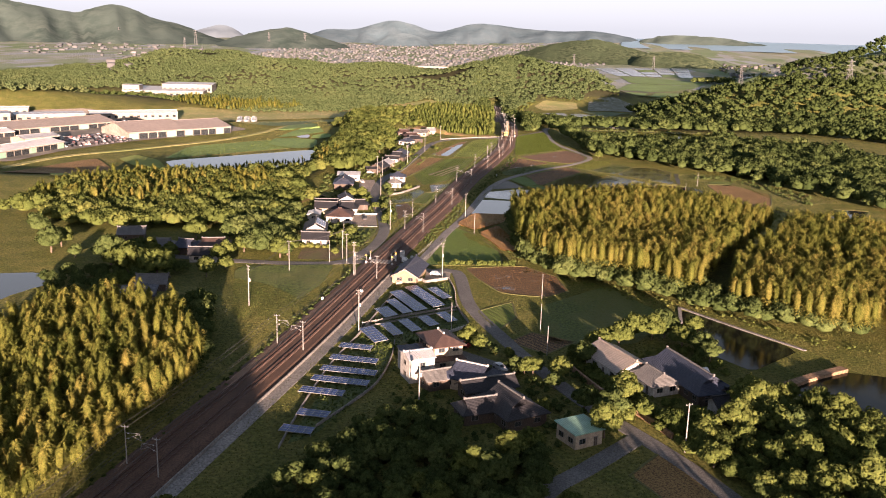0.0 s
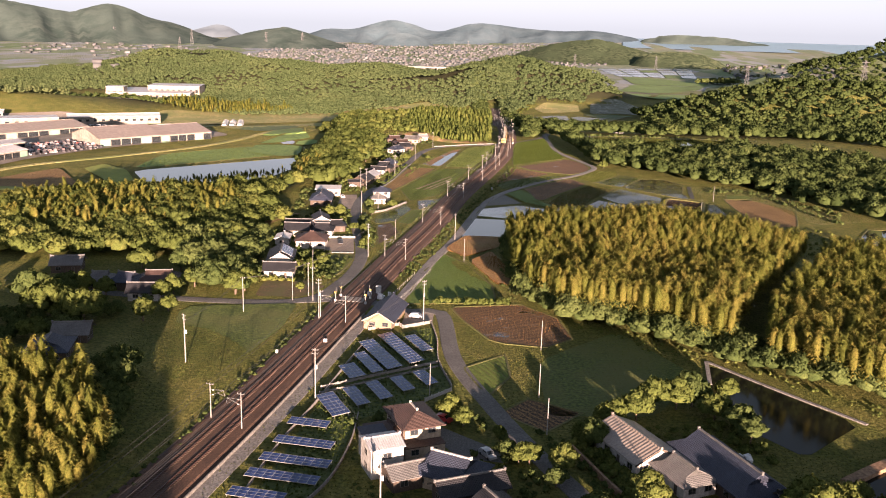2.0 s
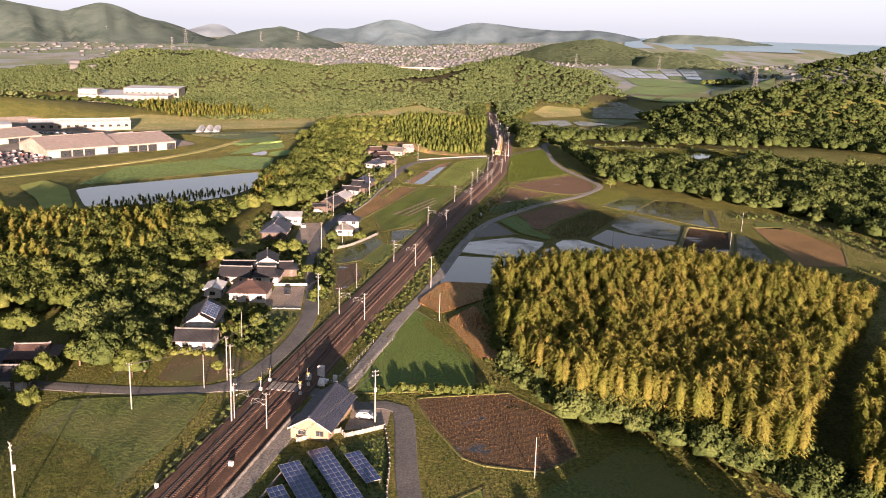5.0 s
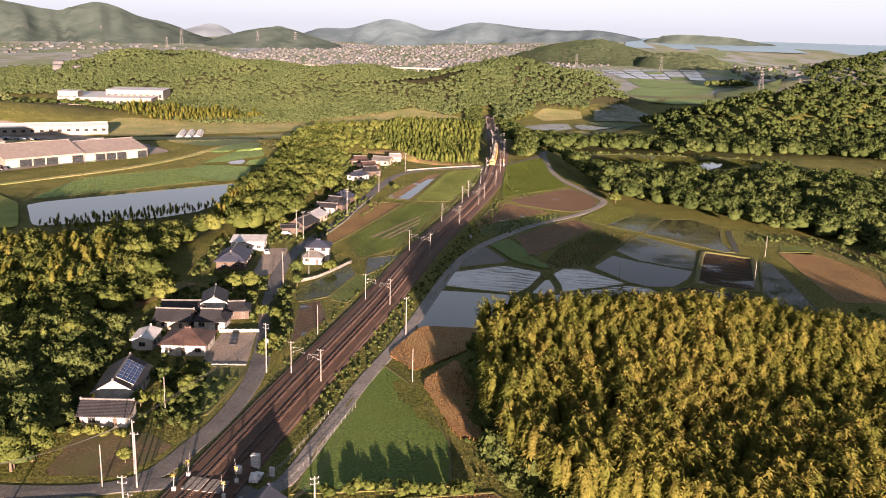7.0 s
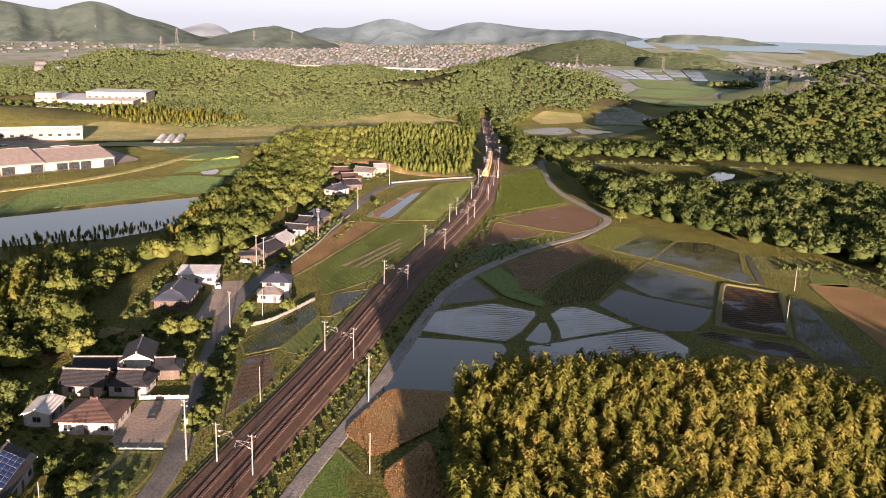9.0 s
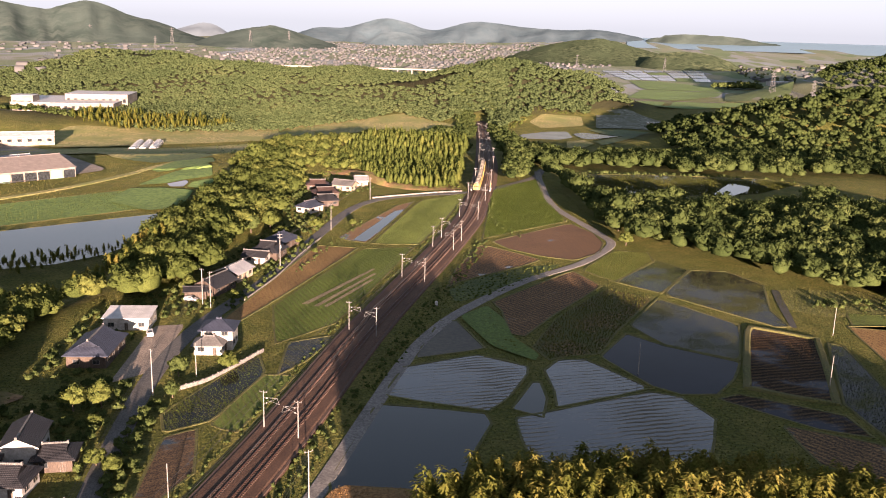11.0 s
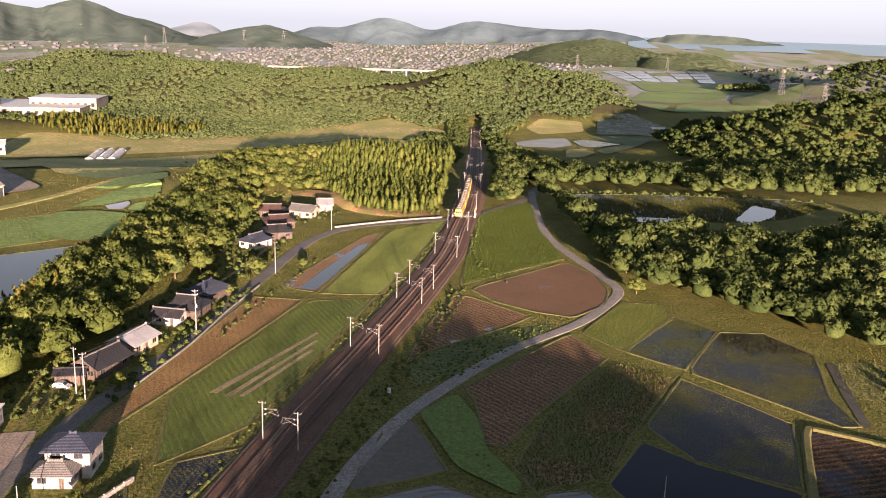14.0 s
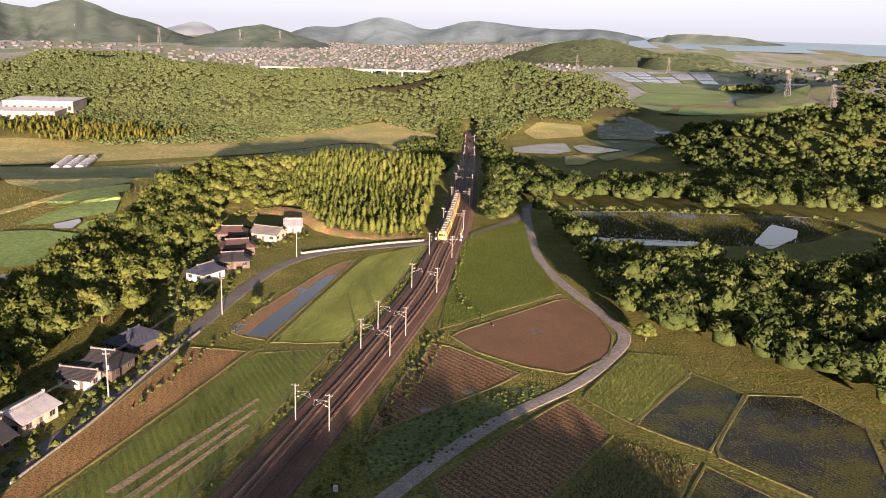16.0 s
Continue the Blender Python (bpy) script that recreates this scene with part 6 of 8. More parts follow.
house("white shed with bright sheet roof", -68.0, 294.5, 11.5, 8.5, 4, 3.4, 0.6, "shed", SHEET_WHITE, PLASTER, name="shed", category="shed", over=0.4)
house("farmhouse with blue-black tile roof", -68.3, 271.0, 15.0, 9.0, 92, 3.5, 2.6, "irimoya", TILE_BLUE, TIMBER, trim=TILE_GREY)
house("two-storey white house with slate-blue hipped roof", -41.5, 281.0, 7.6, 7.0, 2, 5.4, 1.6, "hip", TILE_BLUE, PLASTER, storeys=2)
house("front wing of the white house with hipped roof", -42.8, 276.0, 6.6, 4.6, 2, 2.9, 1.3, "hip", TILE_GREY, PLASTER, name="house_wing")
house("house with pale grey sheet roof along the road", -51.0, 342.0, 10.0, 7.5, 74, 3.0, 1.6, "gable", SHEET_GREY, CREAM)
house("house with black tile roof along the road", -53.5, 327.5, 11.0, 7.0, 70, 3.0, 2.0, "gable", TILE_BLACK, TIMBER, trim=TILE_GREY)
house("small carport with dark roof", -57.5, 320.5, 6.0, 4.6, 10, 2.6, 0.7, "gable", TILE_BLACK, TIMBER, name="carport", category="carport", over=0.5, windows=False)
house("long house with stepped black tile roofs", -45.2, 369.5, 9.5, 9.5, -12, 3.2, 2.4, "irimoya", TILE_BLACK, TIMBER, trim=TILE_GREY)
house("lower front wing with black tile roof", -47.8, 361.8, 7.5, 4.6, -12, 2.8, 1.3, "gable", TILE_BLACK, PLASTER, name="house_wing", trim=TILE_GREY)
house("house with dark blue tiles and roof light", -43.5, 385.5, 11.0, 8.0, 66, 3.0, 2.2, "hip", TILE_BLUE, TIMBER)
for _x, _y, _w, _d, _r, _st, _rf, _wl, _l in (
    (-41.7, 448, 9.5, 7.0, 60, "irimoya", TILE_BLUE, PLASTER, "house with blue-black tiles below the knoll"),
    (-36.7, 463, 10.0, 7.5, 20, "irimoya", TILE_BLACK, TIMBER, "black-tiled house below the knoll"),
    (-39.0, 481, 11.0, 8.0, 20, "irimoya", TILE_BROWN, TIMBER, "brown-tiled house below the knoll"),
    (-32.0, 502, 10.0, 7.5, -20, "gable", TILE_GREY, CREAM, "grey-roofed house with cream gable below the knoll"),
    (-25.0, 515, 6.0, 5.5, 8, "shed", SHEET_GREY, CREAM, "small cream shed below the knoll"),
    (-45.0, 501, 10.0, 7.0, 7, "irimoya", TILE_BROWN, TIMBER, "brown-tiled house below the knoll"),
    (-136, 149, 9.0, 8.0, 10, "gable", TILE_GREY, TIMBER, "weathered grey-roofed farmhouse among trees"),
    (-119, 131, 7.5, 7.0, 5, "irimoya", TILE_GREY, TIMBER, "grey-tiled house in the trees"),
    (-111, 131, 8.5, 8.0, -10, "irimoya", TILE_BLUE, TIMBER, "blue-black tiled house in the trees"),
    (-102, 134, 11.0, 8.0, 8, "irimoya", TILE_BROWN, TIMBER, "dark brown-tiled house in the trees"),
    (-102, 120, 9.0, 6.0, 4, "gable", TILE_BLACK, PLASTER, "low black-tiled shed with white panels"),
    (-107, 64, 10.0, 9.0, 100, "irimoya", TILE_BLUE, TIMBER, "dark-roofed house beside the bamboo"),
    (-107, 78, 8.0, 6.5, 8, "gable", TILE_GREY, TIMBER, "grey-roofed shed beside the bamboo"),
):
    house(_l, _x, _y, _w, _d, _r, 3.0, 1.9, _st, _rf, _wl, trim=TILE_GREY)
# ---- solar field ----
CELL = surface("solar_cells", (0.012, 0.022, 0.08), (0.026, 0.045, 0.135), 1.0, 0.3, rough=0.16, relief=0.0, local=True, spec=0.35)
_bm = bmesh.new()
box(_bm, -0.47, -0.83, 0, 0.47, 0.83, 0.035)
_module = bpy.data.meshes.new("module")
_bm.to_mesh(_module)
_bm.free()
_module.materials.append(CELL)


def solar_array(x, y, turn, across, along, tilt, label="tilted array of dark blue solar panels on steel legs", low=0.7):
    """Modules in a grid, `along` down the length; tilts about its length."""
    th = empty("solar_array", pose(x, y, float(ground(x, y)), 0, 0, turn), label, "solar array", "solar arrays")
    w, l = across * 0.98, along * 1.70
    m = pose(0, 0, low + abs(math.sin(radians(tilt))) * w / 2 + 0.1, 0, tilt, 0)
    bm = bmesh.new()
    for k in range(along + 1):
        box(bm, -w / 2 - 0.03, -l / 2 + k * 1.70 - 0.035, -0.06, w / 2 + 0.03, -l / 2 + k * 1.70 + 0.035, 0.045, m)
    for k in range(across + 1):
        box(bm, -w / 2 + k * 0.98 - 0.03, -l / 2, -0.05, -w / 2 + k * 0.98 + 0.03, l / 2, 0.042, m)
    part("frame", bm, STEEL, th, "aluminium panel frame")
    for i in range(across):
        for j in range(along):
            ob = new("panel", _module)
            ob.parent = th
            ob.matrix_local = m @ pose(-w / 2 + (i + 0.5) * 0.98, -l / 2 + (j + 0.5) * 1.70, 0)
    for sx in (-0.4, 0.4):
        for j in range(0, along + 1, 3):
            p = m @ Vector((sx * w, -l / 2 + j * 1.70 * 0.98 + 0.1, -0.05))
            bm = bmesh.new()
            tube(bm, (p.x, p.y, -0.2), p, 0.04, n=6)
            part("leg", bm, STEEL, th)
    return th


for _x, _y, _a, _n in ((-30.5, 75.5, 4, 12), (-25.6, 80.5, 4, 13), (-21.0, 84.2, 3, 7), (-33.0, 69.7, 3, 8), (-36.4, 63.8, 4, 5), (-38.8, 44.2, 4, 7), (-34.2, 49.0, 3, 6), (-29.4, 52.6, 3, 6), (-24.3, 56.7, 3, 5), (-19.1, 60.6, 3, 5)):
    solar_array(_x, _y, 24, _a, _n, -5)
for _x, _y, _n in ((-42.7, 35.0, 5), (-42.4, 26.0, 7), (-43.0, 18.3, 8), (-44.4, 12.0, 8), (-47.8, 5.4, 6), (-48.2, -6.5, 4), (-50.5, -14.5, 4)):
    solar_array(_x, _y, 77, 3, _n, -3, low=0.6)
solar_array(-66.6, 160.5, 5, 4, 6, 28, "solar panels racked over the black tile roof", low=4.6)

# white concrete boundary walls with posts
def boundary(line, h, label, mat, post=2.0, t=0.09, posts=True):
    c = spline([(x, y, float(ground(x, y))) for x, y in line], post)
    th = empty("boundary_wall", pose(*c[0]), label, "wall")
    for k, (a, b) in enumerate(itertools.pairwise(c)):
        bm = bmesh.new()
        a, b = Vector(a) - Vector(c[0]), Vector(b) - Vector(c[0])
        v = (b - a).normalized()
        n = Vector((v.y, -v.x, 0)) * t
        vs = [bm.verts.new(p + q + Vector((0, 0, zz))) for p, q, zz in ((a, n, -0.3), (b, n, -0.3), (b, -n, -0.3), (a, -n, -0.3), (a, n, h), (b, n, h), (b, -n, h), (a, -n, h))]
        for q in ((3, 2, 1, 0), (4, 5, 6, 7), (0, 1, 5, 4), (1, 2, 6, 5), (2, 3, 7, 6), (3, 0, 4, 7)):
            bm.faces.new([vs[i] for i in q])
        part("panel", bm, mat, th)
        if not posts:
            continue
        bm = bmesh.new()
        box(bm, a.x - 0.13, a.y - 0.13, -0.3, a.x + 0.13, a.y + 0.13, h + 0.18)
        part("post", bm, mat, th)
    return th


boundary([(-53, -22), (-51, 0), (-47.5, 25), (-42.5, 47), (-38.5, 68), (-34.3, 88)], 0.7, "low pale concrete wall along the solar field", CONCRETE, posts=False)
boundary([(-34.7, 95.5), (-26.6, 100.2), (-25.6, 98), (-17.9, 102.6)], 0.9, "pale concrete wall behind the halt", CONCRETE)
boundary([(-17.9, 102.6), (-16.2, 88), (-15.9, 73), (-13, 57)], 0.8, "pale post and panel fence beside the lane", CONCRETE)
boundary([(-42.5, 54.5), (-30, 63), (-16.2, 72)], 0.7, "low pale wall between solar terraces", CONCRETE)
boundary([(-42.5, 51.5), (-29.5, 60.5), (-16, 69.5)], 0.5, "low pale wall between solar terraces", CONCRETE)
boundary([(-33, 41), (-33.5, 27), (-36, 12), (-41, 0), (-47, -12)], 0.7, "low pale concrete wall along the solar field", CONCRETE, posts=False)
boundary([(-19, 48.5), (-13, 55)], 0.8, "short white garden wall", PLASTER)


def rail_fence(line, h, label, step=2.0):
    """A steel guard fence: round posts with two rails."""
    c = spline([(x, y, float(ground(x, y)) + 0.1) for x, y in line], step)
    th = empty("rail_fence", pose(*c[0]), label, "fence")
    c = [Vector(p) - Vector(c[0]) for p in c]
    for p in c:
        bm = bmesh.new()
        tube(bm, p - Vector((0, 0, 0.4)), p + Vector((0, 0, h)), 0.035, n=6)
        part("post", bm, STEEL, th)
    for z in (h * 0.5, h * 0.93):
        bm = bmesh.new()
        for a, b in itertools.pairwise(c):
            tube(bm, a + Vector((0, 0, z)), b + Vector((0, 0, z)), 0.032, n=5)
        part("rail", bm, STEEL, th)
    return th


rail_fence([(-29.4, 119.5), (-26.0, 128), (-22.4, 141), (-18.2, 157)], 0.95, "pale steel guard fence along the farm lane")
rail_fence([(-33.5, 122), (-30, 127.5), (-26.2, 141.5), (-23.5, 153)], 0.95, "pale steel guard fence along the farm lane")
boundary([(-44, 252), (-38, 259), (-30, 277)], 0.9, "stone garden wall above the paddy", CONCRETE, t=0.2)
boundary([(-43, 318), (-38, 345), (-35, 372), (-31, 398)], 0.6, "low concrete parapet along the road", CONCRETE, t=0.12, posts=False)
boundary([(-17, 481), (-4, 489.5), (10, 498), (25, 505)], 0.7, "pale guard rail along the road", CONCRETE, t=0.05)
boundary([(10, 26), (16, 8), (22, -4), (26, -14)], 1.3, "brown stone wall below the workshop garden", SOIL, t=0.25, posts=False)
boundary([(51.5, 77), (63, 59), (75.5, 41)], 0.25, "concrete pond bank", CONCRETE, t=0.5, posts=False)
boundary([(48, 62), (51.5, 77)], 0.25, "concrete pond bank", CONCRETE, t=0.5, posts=False)
boundary([(59, 14), (69, 21), (79.5, 27)], 0.9, "sunlit stone pond bank", SOIL, t=1.2, posts=False)
boundary([(-57.5, 203), (-47.5, 204)], 0.8, "white garden wall behind the yard", PLASTER)
boundary([(-57.5, 179.5), (-46, 180)], 0.35, "low concrete edge of the yard", CONCRETE)
# ---- gardens and scrub ----
def scrub(name, poly, spacing, label, seed, size, mat, tone, templates=None, gaps=(), category="bushes"):
    """Bushes strewn over a plot, clear of houses, roads and railway."""
    x, y = strew(poly, spacing, seed)
    k = clear_of(x, y, [(TRACK.tolist(), 9.0), *gaps])
    for hx, hy, r in FOOT:
        k &= np.hypot(x - hx, y - hy) > r
    x, y = x[k], y[k]
    rng = np.random.default_rng(seed)
    sc = rng.uniform(*size, len(x)) * (0.6 + 0.8 * patchy(x, y, 0.12, seed))
    tn = np.clip(tone[0] + tone[1] * (2 * patchy(x, y, 0.05, seed + 2) - 1) + rng.normal(0, 0.15, len(x)), 0, 1)
    return plant_many(name, templates or SHRUB, x, y, ground(x, y) - 0.2, sc, mat, tn, label, category, seed)


_roads = (([(-130, 128), (-90, 120), (-57, 121), (-47, 140), (-43, 165), (-44, 190), (-49, 228), (-52, 264), (-50, 297), (-40, 345), (-33, 400), (-24, 457)], 3.0), ([(-52, 181), (-52, 203)], 7.5), ([(-57, 262), (-58, 295)], 6.0),
          ([(-16, 112), (-12, 75), (-4, 45), (4, 21), (13, -1), (19, -12), (28, -31)], 3.2), ([(-10, 28), (-16, 34)], 5.0))
scrub("garden_bushes", [(-80, 140), (-47, 146), (-46, 180), (-47, 235), (-58, 262), (-80, 235), (-82, 175)], 2.9, "garden bushes between the village houses", 81, (0.35, 0.95), LEAF_DARK, (0.55, 0.4), gaps=_roads)
scrub("garden_bushes", [(-80, 255), (-52, 255), (-50, 310), (-62, 335), (-82, 300)], 3.2, "garden bushes between the village houses", 82, (0.35, 0.9), LEAF_DARK, (0.55, 0.4), gaps=_roads)
scrub("garden_bushes", [(-58, 468), (-44, 466), (-28, 488), (-18, 506), (-22, 524), (-40, 520), (-56, 512)], 3.0, "garden bushes round the hamlet houses", 87, (0.4, 0.95), LEAF_DARK, (0.6, 0.35),
      gaps=(*_roads, *(([(hx - 2, hy), (hx + 2, hy)], 5.2) for hx, hy in ((-39, 481), (-32, 502), (-25, 515), (-45, 501), (-43, 491), (-50, 472)))))
scrub("garden_bushes", [(-64, 318), (-44, 312), (-33, 385), (-30, 440), (-44, 520), (-56, 500), (-52, 420), (-58, 360)], 3.2, "garden bushes behind the roadside houses", 83, (0.35, 0.9), LEAF_DARK, (0.55, 0.4), gaps=_roads)
scrub("garden_bushes", [(-34, 38), (-20, 46), (-3, 40), (14, 30), (20, 6), (8, -22), (-16, -18), (-32, -2)], 2.8, "garden bushes round the old houses", 84, (0.3, 0.85), LEAF_DARK, (0.5, 0.35), gaps=_roads)
scrub("garden_bushes", [(14, 36), (50, 42), (50, 8), (44, -6), (26, -4), (12, 24)], 3.0, "garden bushes round the farmhouse", 85, (0.4, 1.0), LEAF, (0.55, 0.35), gaps=_roads)
scrub("scrub", [(-290, 830), (-200, 810), (-110, 905), (-50, 985), (20, 975), (32, 850), (-40, 800), (-130, 700), (-165, 690), (-150, 780), (-180, 800)], 13.0, "olive scrub and tall grass on the terrace", 86, (0.4, 0.9), LEAF_FAR, (0.5, 0.3), SHRUB)
scrub("scrub", [(44, 70), (52, 82), (80, 45), (95, 40), (80, 54), (60, 76), (36, 100), (20, 102), (32, 96)], 2.4, "tall weeds on the pond bank", 87, (0.2, 0.5), LEAF, (0.6, 0.3))
scrub("weed_tufts", [(19, 308), (27, 318), (31, 306), (32, 292), (38, 279), (26, 284)], 1.3, "tall lush grass tufts", 91, (0.2, 0.4), LEAF, (0.8, 0.2), [t[:60] for t in SHRUB])
scrub("weed_tufts", [(42, 364), (56, 369), (30, 331), (14, 318), (16, 334), (22, 345)], 1.7, "weeds between lane and tilled soil", 92, (0.2, 0.4), LEAF, (0.3, 0.35), [t[:60] for t in SHRUB])


def tufts(name, x, y, height, width, mat, tone, label, seed, category="grass", z=None):
    """Upright grass blades in small fans, as one mass."""
    rng = np.random.default_rng(seed)
    n = len(x)
    z = (ground(x, y) if z is None else np.full(n, z)) - 0.03
    tn = np.clip(tone[0] + tone[1] * (2 * patchy(x, y, 0.07, seed) - 1) + rng.normal(0, 0.12, n), 0, 1)
    vs, ts = [], []
    for k in range(2):
        a = rng.uniform(0, math.pi, n)
        h, w = height * rng.uniform(0.5, 1.4, n), width * rng.uniform(0.6, 1.4, n) / 2
        lean = rng.normal(0, 0.3, (n, 2)) * h[:, None]
        c, s = np.cos(a) * w, np.sin(a) * w
        vs.append(np.stack([np.stack([x - c, y - s, z], 1), np.stack([x + c, y + s, z], 1), np.stack([x + lean[:, 0], y + lean[:, 1], z + h], 1)], 1).reshape(-1, 3))
        ts.append(np.repeat(tn, 3))
    v = np.concatenate(vs)
    return tagged(mesh_np(name, v, np.arange(len(v)).reshape(-1, 3), mat, np.concatenate(ts)), label, category, kind="stuff")


GRASS_BLADE = foliage("grass_blades", (0.04, 0.049, 0.012), (0.072, 0.08, 0.02), (0.125, 0.11, 0.034), 0.3, 1.2)
RICE_BLADE = foliage("rice_blades", (0.032, 0.048, 0.01), (0.055, 0.077, 0.016), (0.085, 0.105, 0.025), 0.3, 1.2)
REED_BLADE = foliage("reed_blades", (0.10, 0.06, 0.02), (0.20, 0.11, 0.04), (0.32, 0.18, 0.075), 0.3, 1.5)
for _j, (_name, _sp, _h, _w, _mt, _tone, _l) in enumerate((
    ("field_rice", 0.5, 0.22, 0.26, RICE_BLADE, (0.6, 0.25), "young rice plants in rows"),
    ("field_crop", 0.5, 0.4, 0.3, RICE_BLADE, (0.5, 0.3), "leafy crop plants in rows"),
    ("field_vegetable", 0.5, 0.22, 0.24, RICE_BLADE, (0.4, 0.35), "vegetable plants and weeds"),
    ("lawn_rail", 0.5, 0.16, 0.24, RICE_BLADE, (0.75, 0.3), "mown meadow grass"),
    ("lawn_large", 0.9, 0.16, 0.3, GRASS_BLADE, (0.45, 0.3), "mown meadow grass"),
    ("field_green", 0.5, 0.2, 0.22, RICE_BLADE, (0.45, 0.25), "tall green grass"),
    ("field_rice_first", 0.55, 0.35, 0.4, GRASS_BLADE, (0.5, 0.35), "young rice plants"),
    ("field_rice_second", 0.55, 0.22, 0.2, RICE_BLADE, (0.55, 0.4), "young rice plants"),
    ("field_rice_third", 0.6, 0.22, 0.2, GRASS_BLADE, (0.5, 0.45), "young rice plants"),
    ("field_dry", 1.0, 0.14, 0.35, GRASS_BLADE, (0.85, 0.2), "dry stubble"),
    ("lawn_yard", 0.9, 0.22, 0.4, GRASS_BLADE, (0.6, 0.3), "yard grass"),
    ("field_left_green", 1.9, 0.4, 0.7, RICE_BLADE, (0.95, 0.1), "young rice plants"),
    ("field_right_upper", 0.9, 0.35, 0.5, GRASS_BLADE, (0.3, 0.3), "meadow grass"),
    ("field_solar", 1.0, 0.4, 0.6, RICE_BLADE, (0.4, 0.35), "weeds under the panels"),
    ("field_rice_fourth", 0.6, 0.2, 0.18, GRASS_BLADE, (0.5, 0.4), "rice shoots in shallow water"),
    ("paddy_narrow", 0.55, 0.28, 0.26, RICE_BLADE, (0.35, 0.35), "rice shoots in shallow water"),
    ("field_dark", 0.55, 0.14, 0.26, REED_BLADE, (0.45, 0.4), "straw stubble on dark soil"),
    ("field_dark_upper", 0.55, 0.14, 0.26, REED_BLADE, (0.45, 0.4), "straw stubble on dark soil"),
    ("field_muddy", 0.8, 0.25, 0.3, REED_BLADE, (0.3, 0.4), "brown stalks in the mud"),
    ("field_wet", 0.8, 0.16, 0.28, REED_BLADE, (0.4, 0.4), "brown stubble"),
    ("field_clearing", 0.7, 0.5, 0.7, GRASS_BLADE, (0.3, 0.3), "rough wet grass"),
    ("field_reed", 0.6, 0.7, 0.4, REED_BLADE, (0.5, 0.35), "tall dry orange reeds"),
    ("field_reed_slope", 0.6, 0.7, 0.4, REED_BLADE, (0.45, 0.35), "tall dry orange reeds"),
    ("field_weedy", 0.75, 0.55, 0.4, GRASS_BLADE, (0.6, 0.45), "golden seed heads and weeds"),
    ("paddy_curved", 0.6, 0.28, 0.26, RICE_BLADE, (0.6, 0.3), "rice plants"),
    ("paddy_stakes", 0.8, 0.2, 0.2, REED_BLADE, (0.5, 0.35), "stubble standing in the water"),
)):
    if _name in PLOTS:
        _x, _y = strew(PLOTS[_name], _sp, 300 + _j)
        for _wet in ("pond_clearing", "pond_ditch", "water_strip"):
            _out = ~inside(_x, _y, PLOTS[_wet])
            _x, _y = _x[_out], _y[_out]
        tufts("grass", _x, _y, _h, _w, _mt, _tone, _l, 300 + _j)

# rough grass over the rest of the valley floor and the terrace
_x, _y = strew([(-96, -60), (100, -60), (135, 300), (150, 345), (84, 400), (72, 560), (30, 515), (-45, 480), (-84, 330), (-96, 140)], 1.15, 400)
_keep = clear_of(_x, _y, [(TRACK.tolist(), 7.5), ([(-34, 117), (-24, 141), (-9, 206), (4, 270), (22, 318), (61, 369), (79, 403), (77, 420), (66, 474), (67, 537)], 2.2), *_roads])
for _pts in PLOTS.values():
    _keep &= ~inside(_x, _y, _pts)
for _hx, _hy, _hr in FOOT:
    _keep &= np.hypot(_x - _hx, _y - _hy) > _hr
tufts("grass", _x[_keep], _y[_keep], 0.26, 0.34, GRASS_BLADE, (0.55, 0.4), "rough grass on the valley floor", 401)
_x, _y = strew([(-330, 815), (-330, 930), (-190, 975), (-100, 1050), (-20, 1130), (34, 1050), (32, 790), (-40, 780), (-100, 690), (-118, 620), (-112, 500), (-215, 500), (-330, 640)], 2.6, 402)
FALLOW_BLADE = foliage("fallow_grass_blades", (0.09, 0.1, 0.028), (0.15, 0.14, 0.045), (0.2, 0.17, 0.065), 0.35, 0.6)
_keep = ~inside(_x, _y, PLOTS["field_left_green"]) & ~((_x < -196) & (_y > 770) & (_y < 862))
tufts("grass", _x[_keep], _y[_keep], 0.35, 0.8, FALLOW_BLADE, (0.3, 0.35), "olive rough grass on the terrace", 403)
scrub("scrub", [(80, 990), (96, 1040), (116, 1104), (136, 1160), (192, 1174), (214, 1216), (262, 1246), (276, 1276), (196, 1190), (130, 1176), (88, 1060)], 5.5, "bushes along the foot of the hill", 404, (0.5, 1.3), LEAF, (0.5, 0.35))
scrub("scrub", [(-52, 534), (-38, 543), (-24, 534), (-14, 516), (24, 512), (26, 518), (-8, 522), (-22, 545), (-38, 556), (-54, 545)], 2.6, "bushes on the earth bank", 93, (0.25, 0.7), LEAF, (0.7, 0.3))
scrub("scrub", [(86, 572), (200, 572), (214, 558), (180, 580), (90, 582)], 3.5, "bushes along the clearing", 94, (0.4, 1.1), LEAF_DARK, (0.6, 0.3))
scrub("scrub", PLOTS["earth_slope"], 2.8, "bushes on the bare earth slope", 95, (0.2, 0.6), LEAF, (0.5, 0.3))
scrub("scrub", [(120, 332), (150, 334), (172, 275), (160, 245), (155, 284), (143, 320), (122, 322)], 3.6, "bushes on the bank below the wood", 96, (0.3, 0.95), LEAF_DARK, (0.55, 0.35))
scrub("scrub", [(104, 214), (124, 236), (150, 240), (150, 205), (120, 190)], 4.2, "bushes beside the bamboo", 97, (0.3, 0.8), LEAF, (0.4, 0.35))
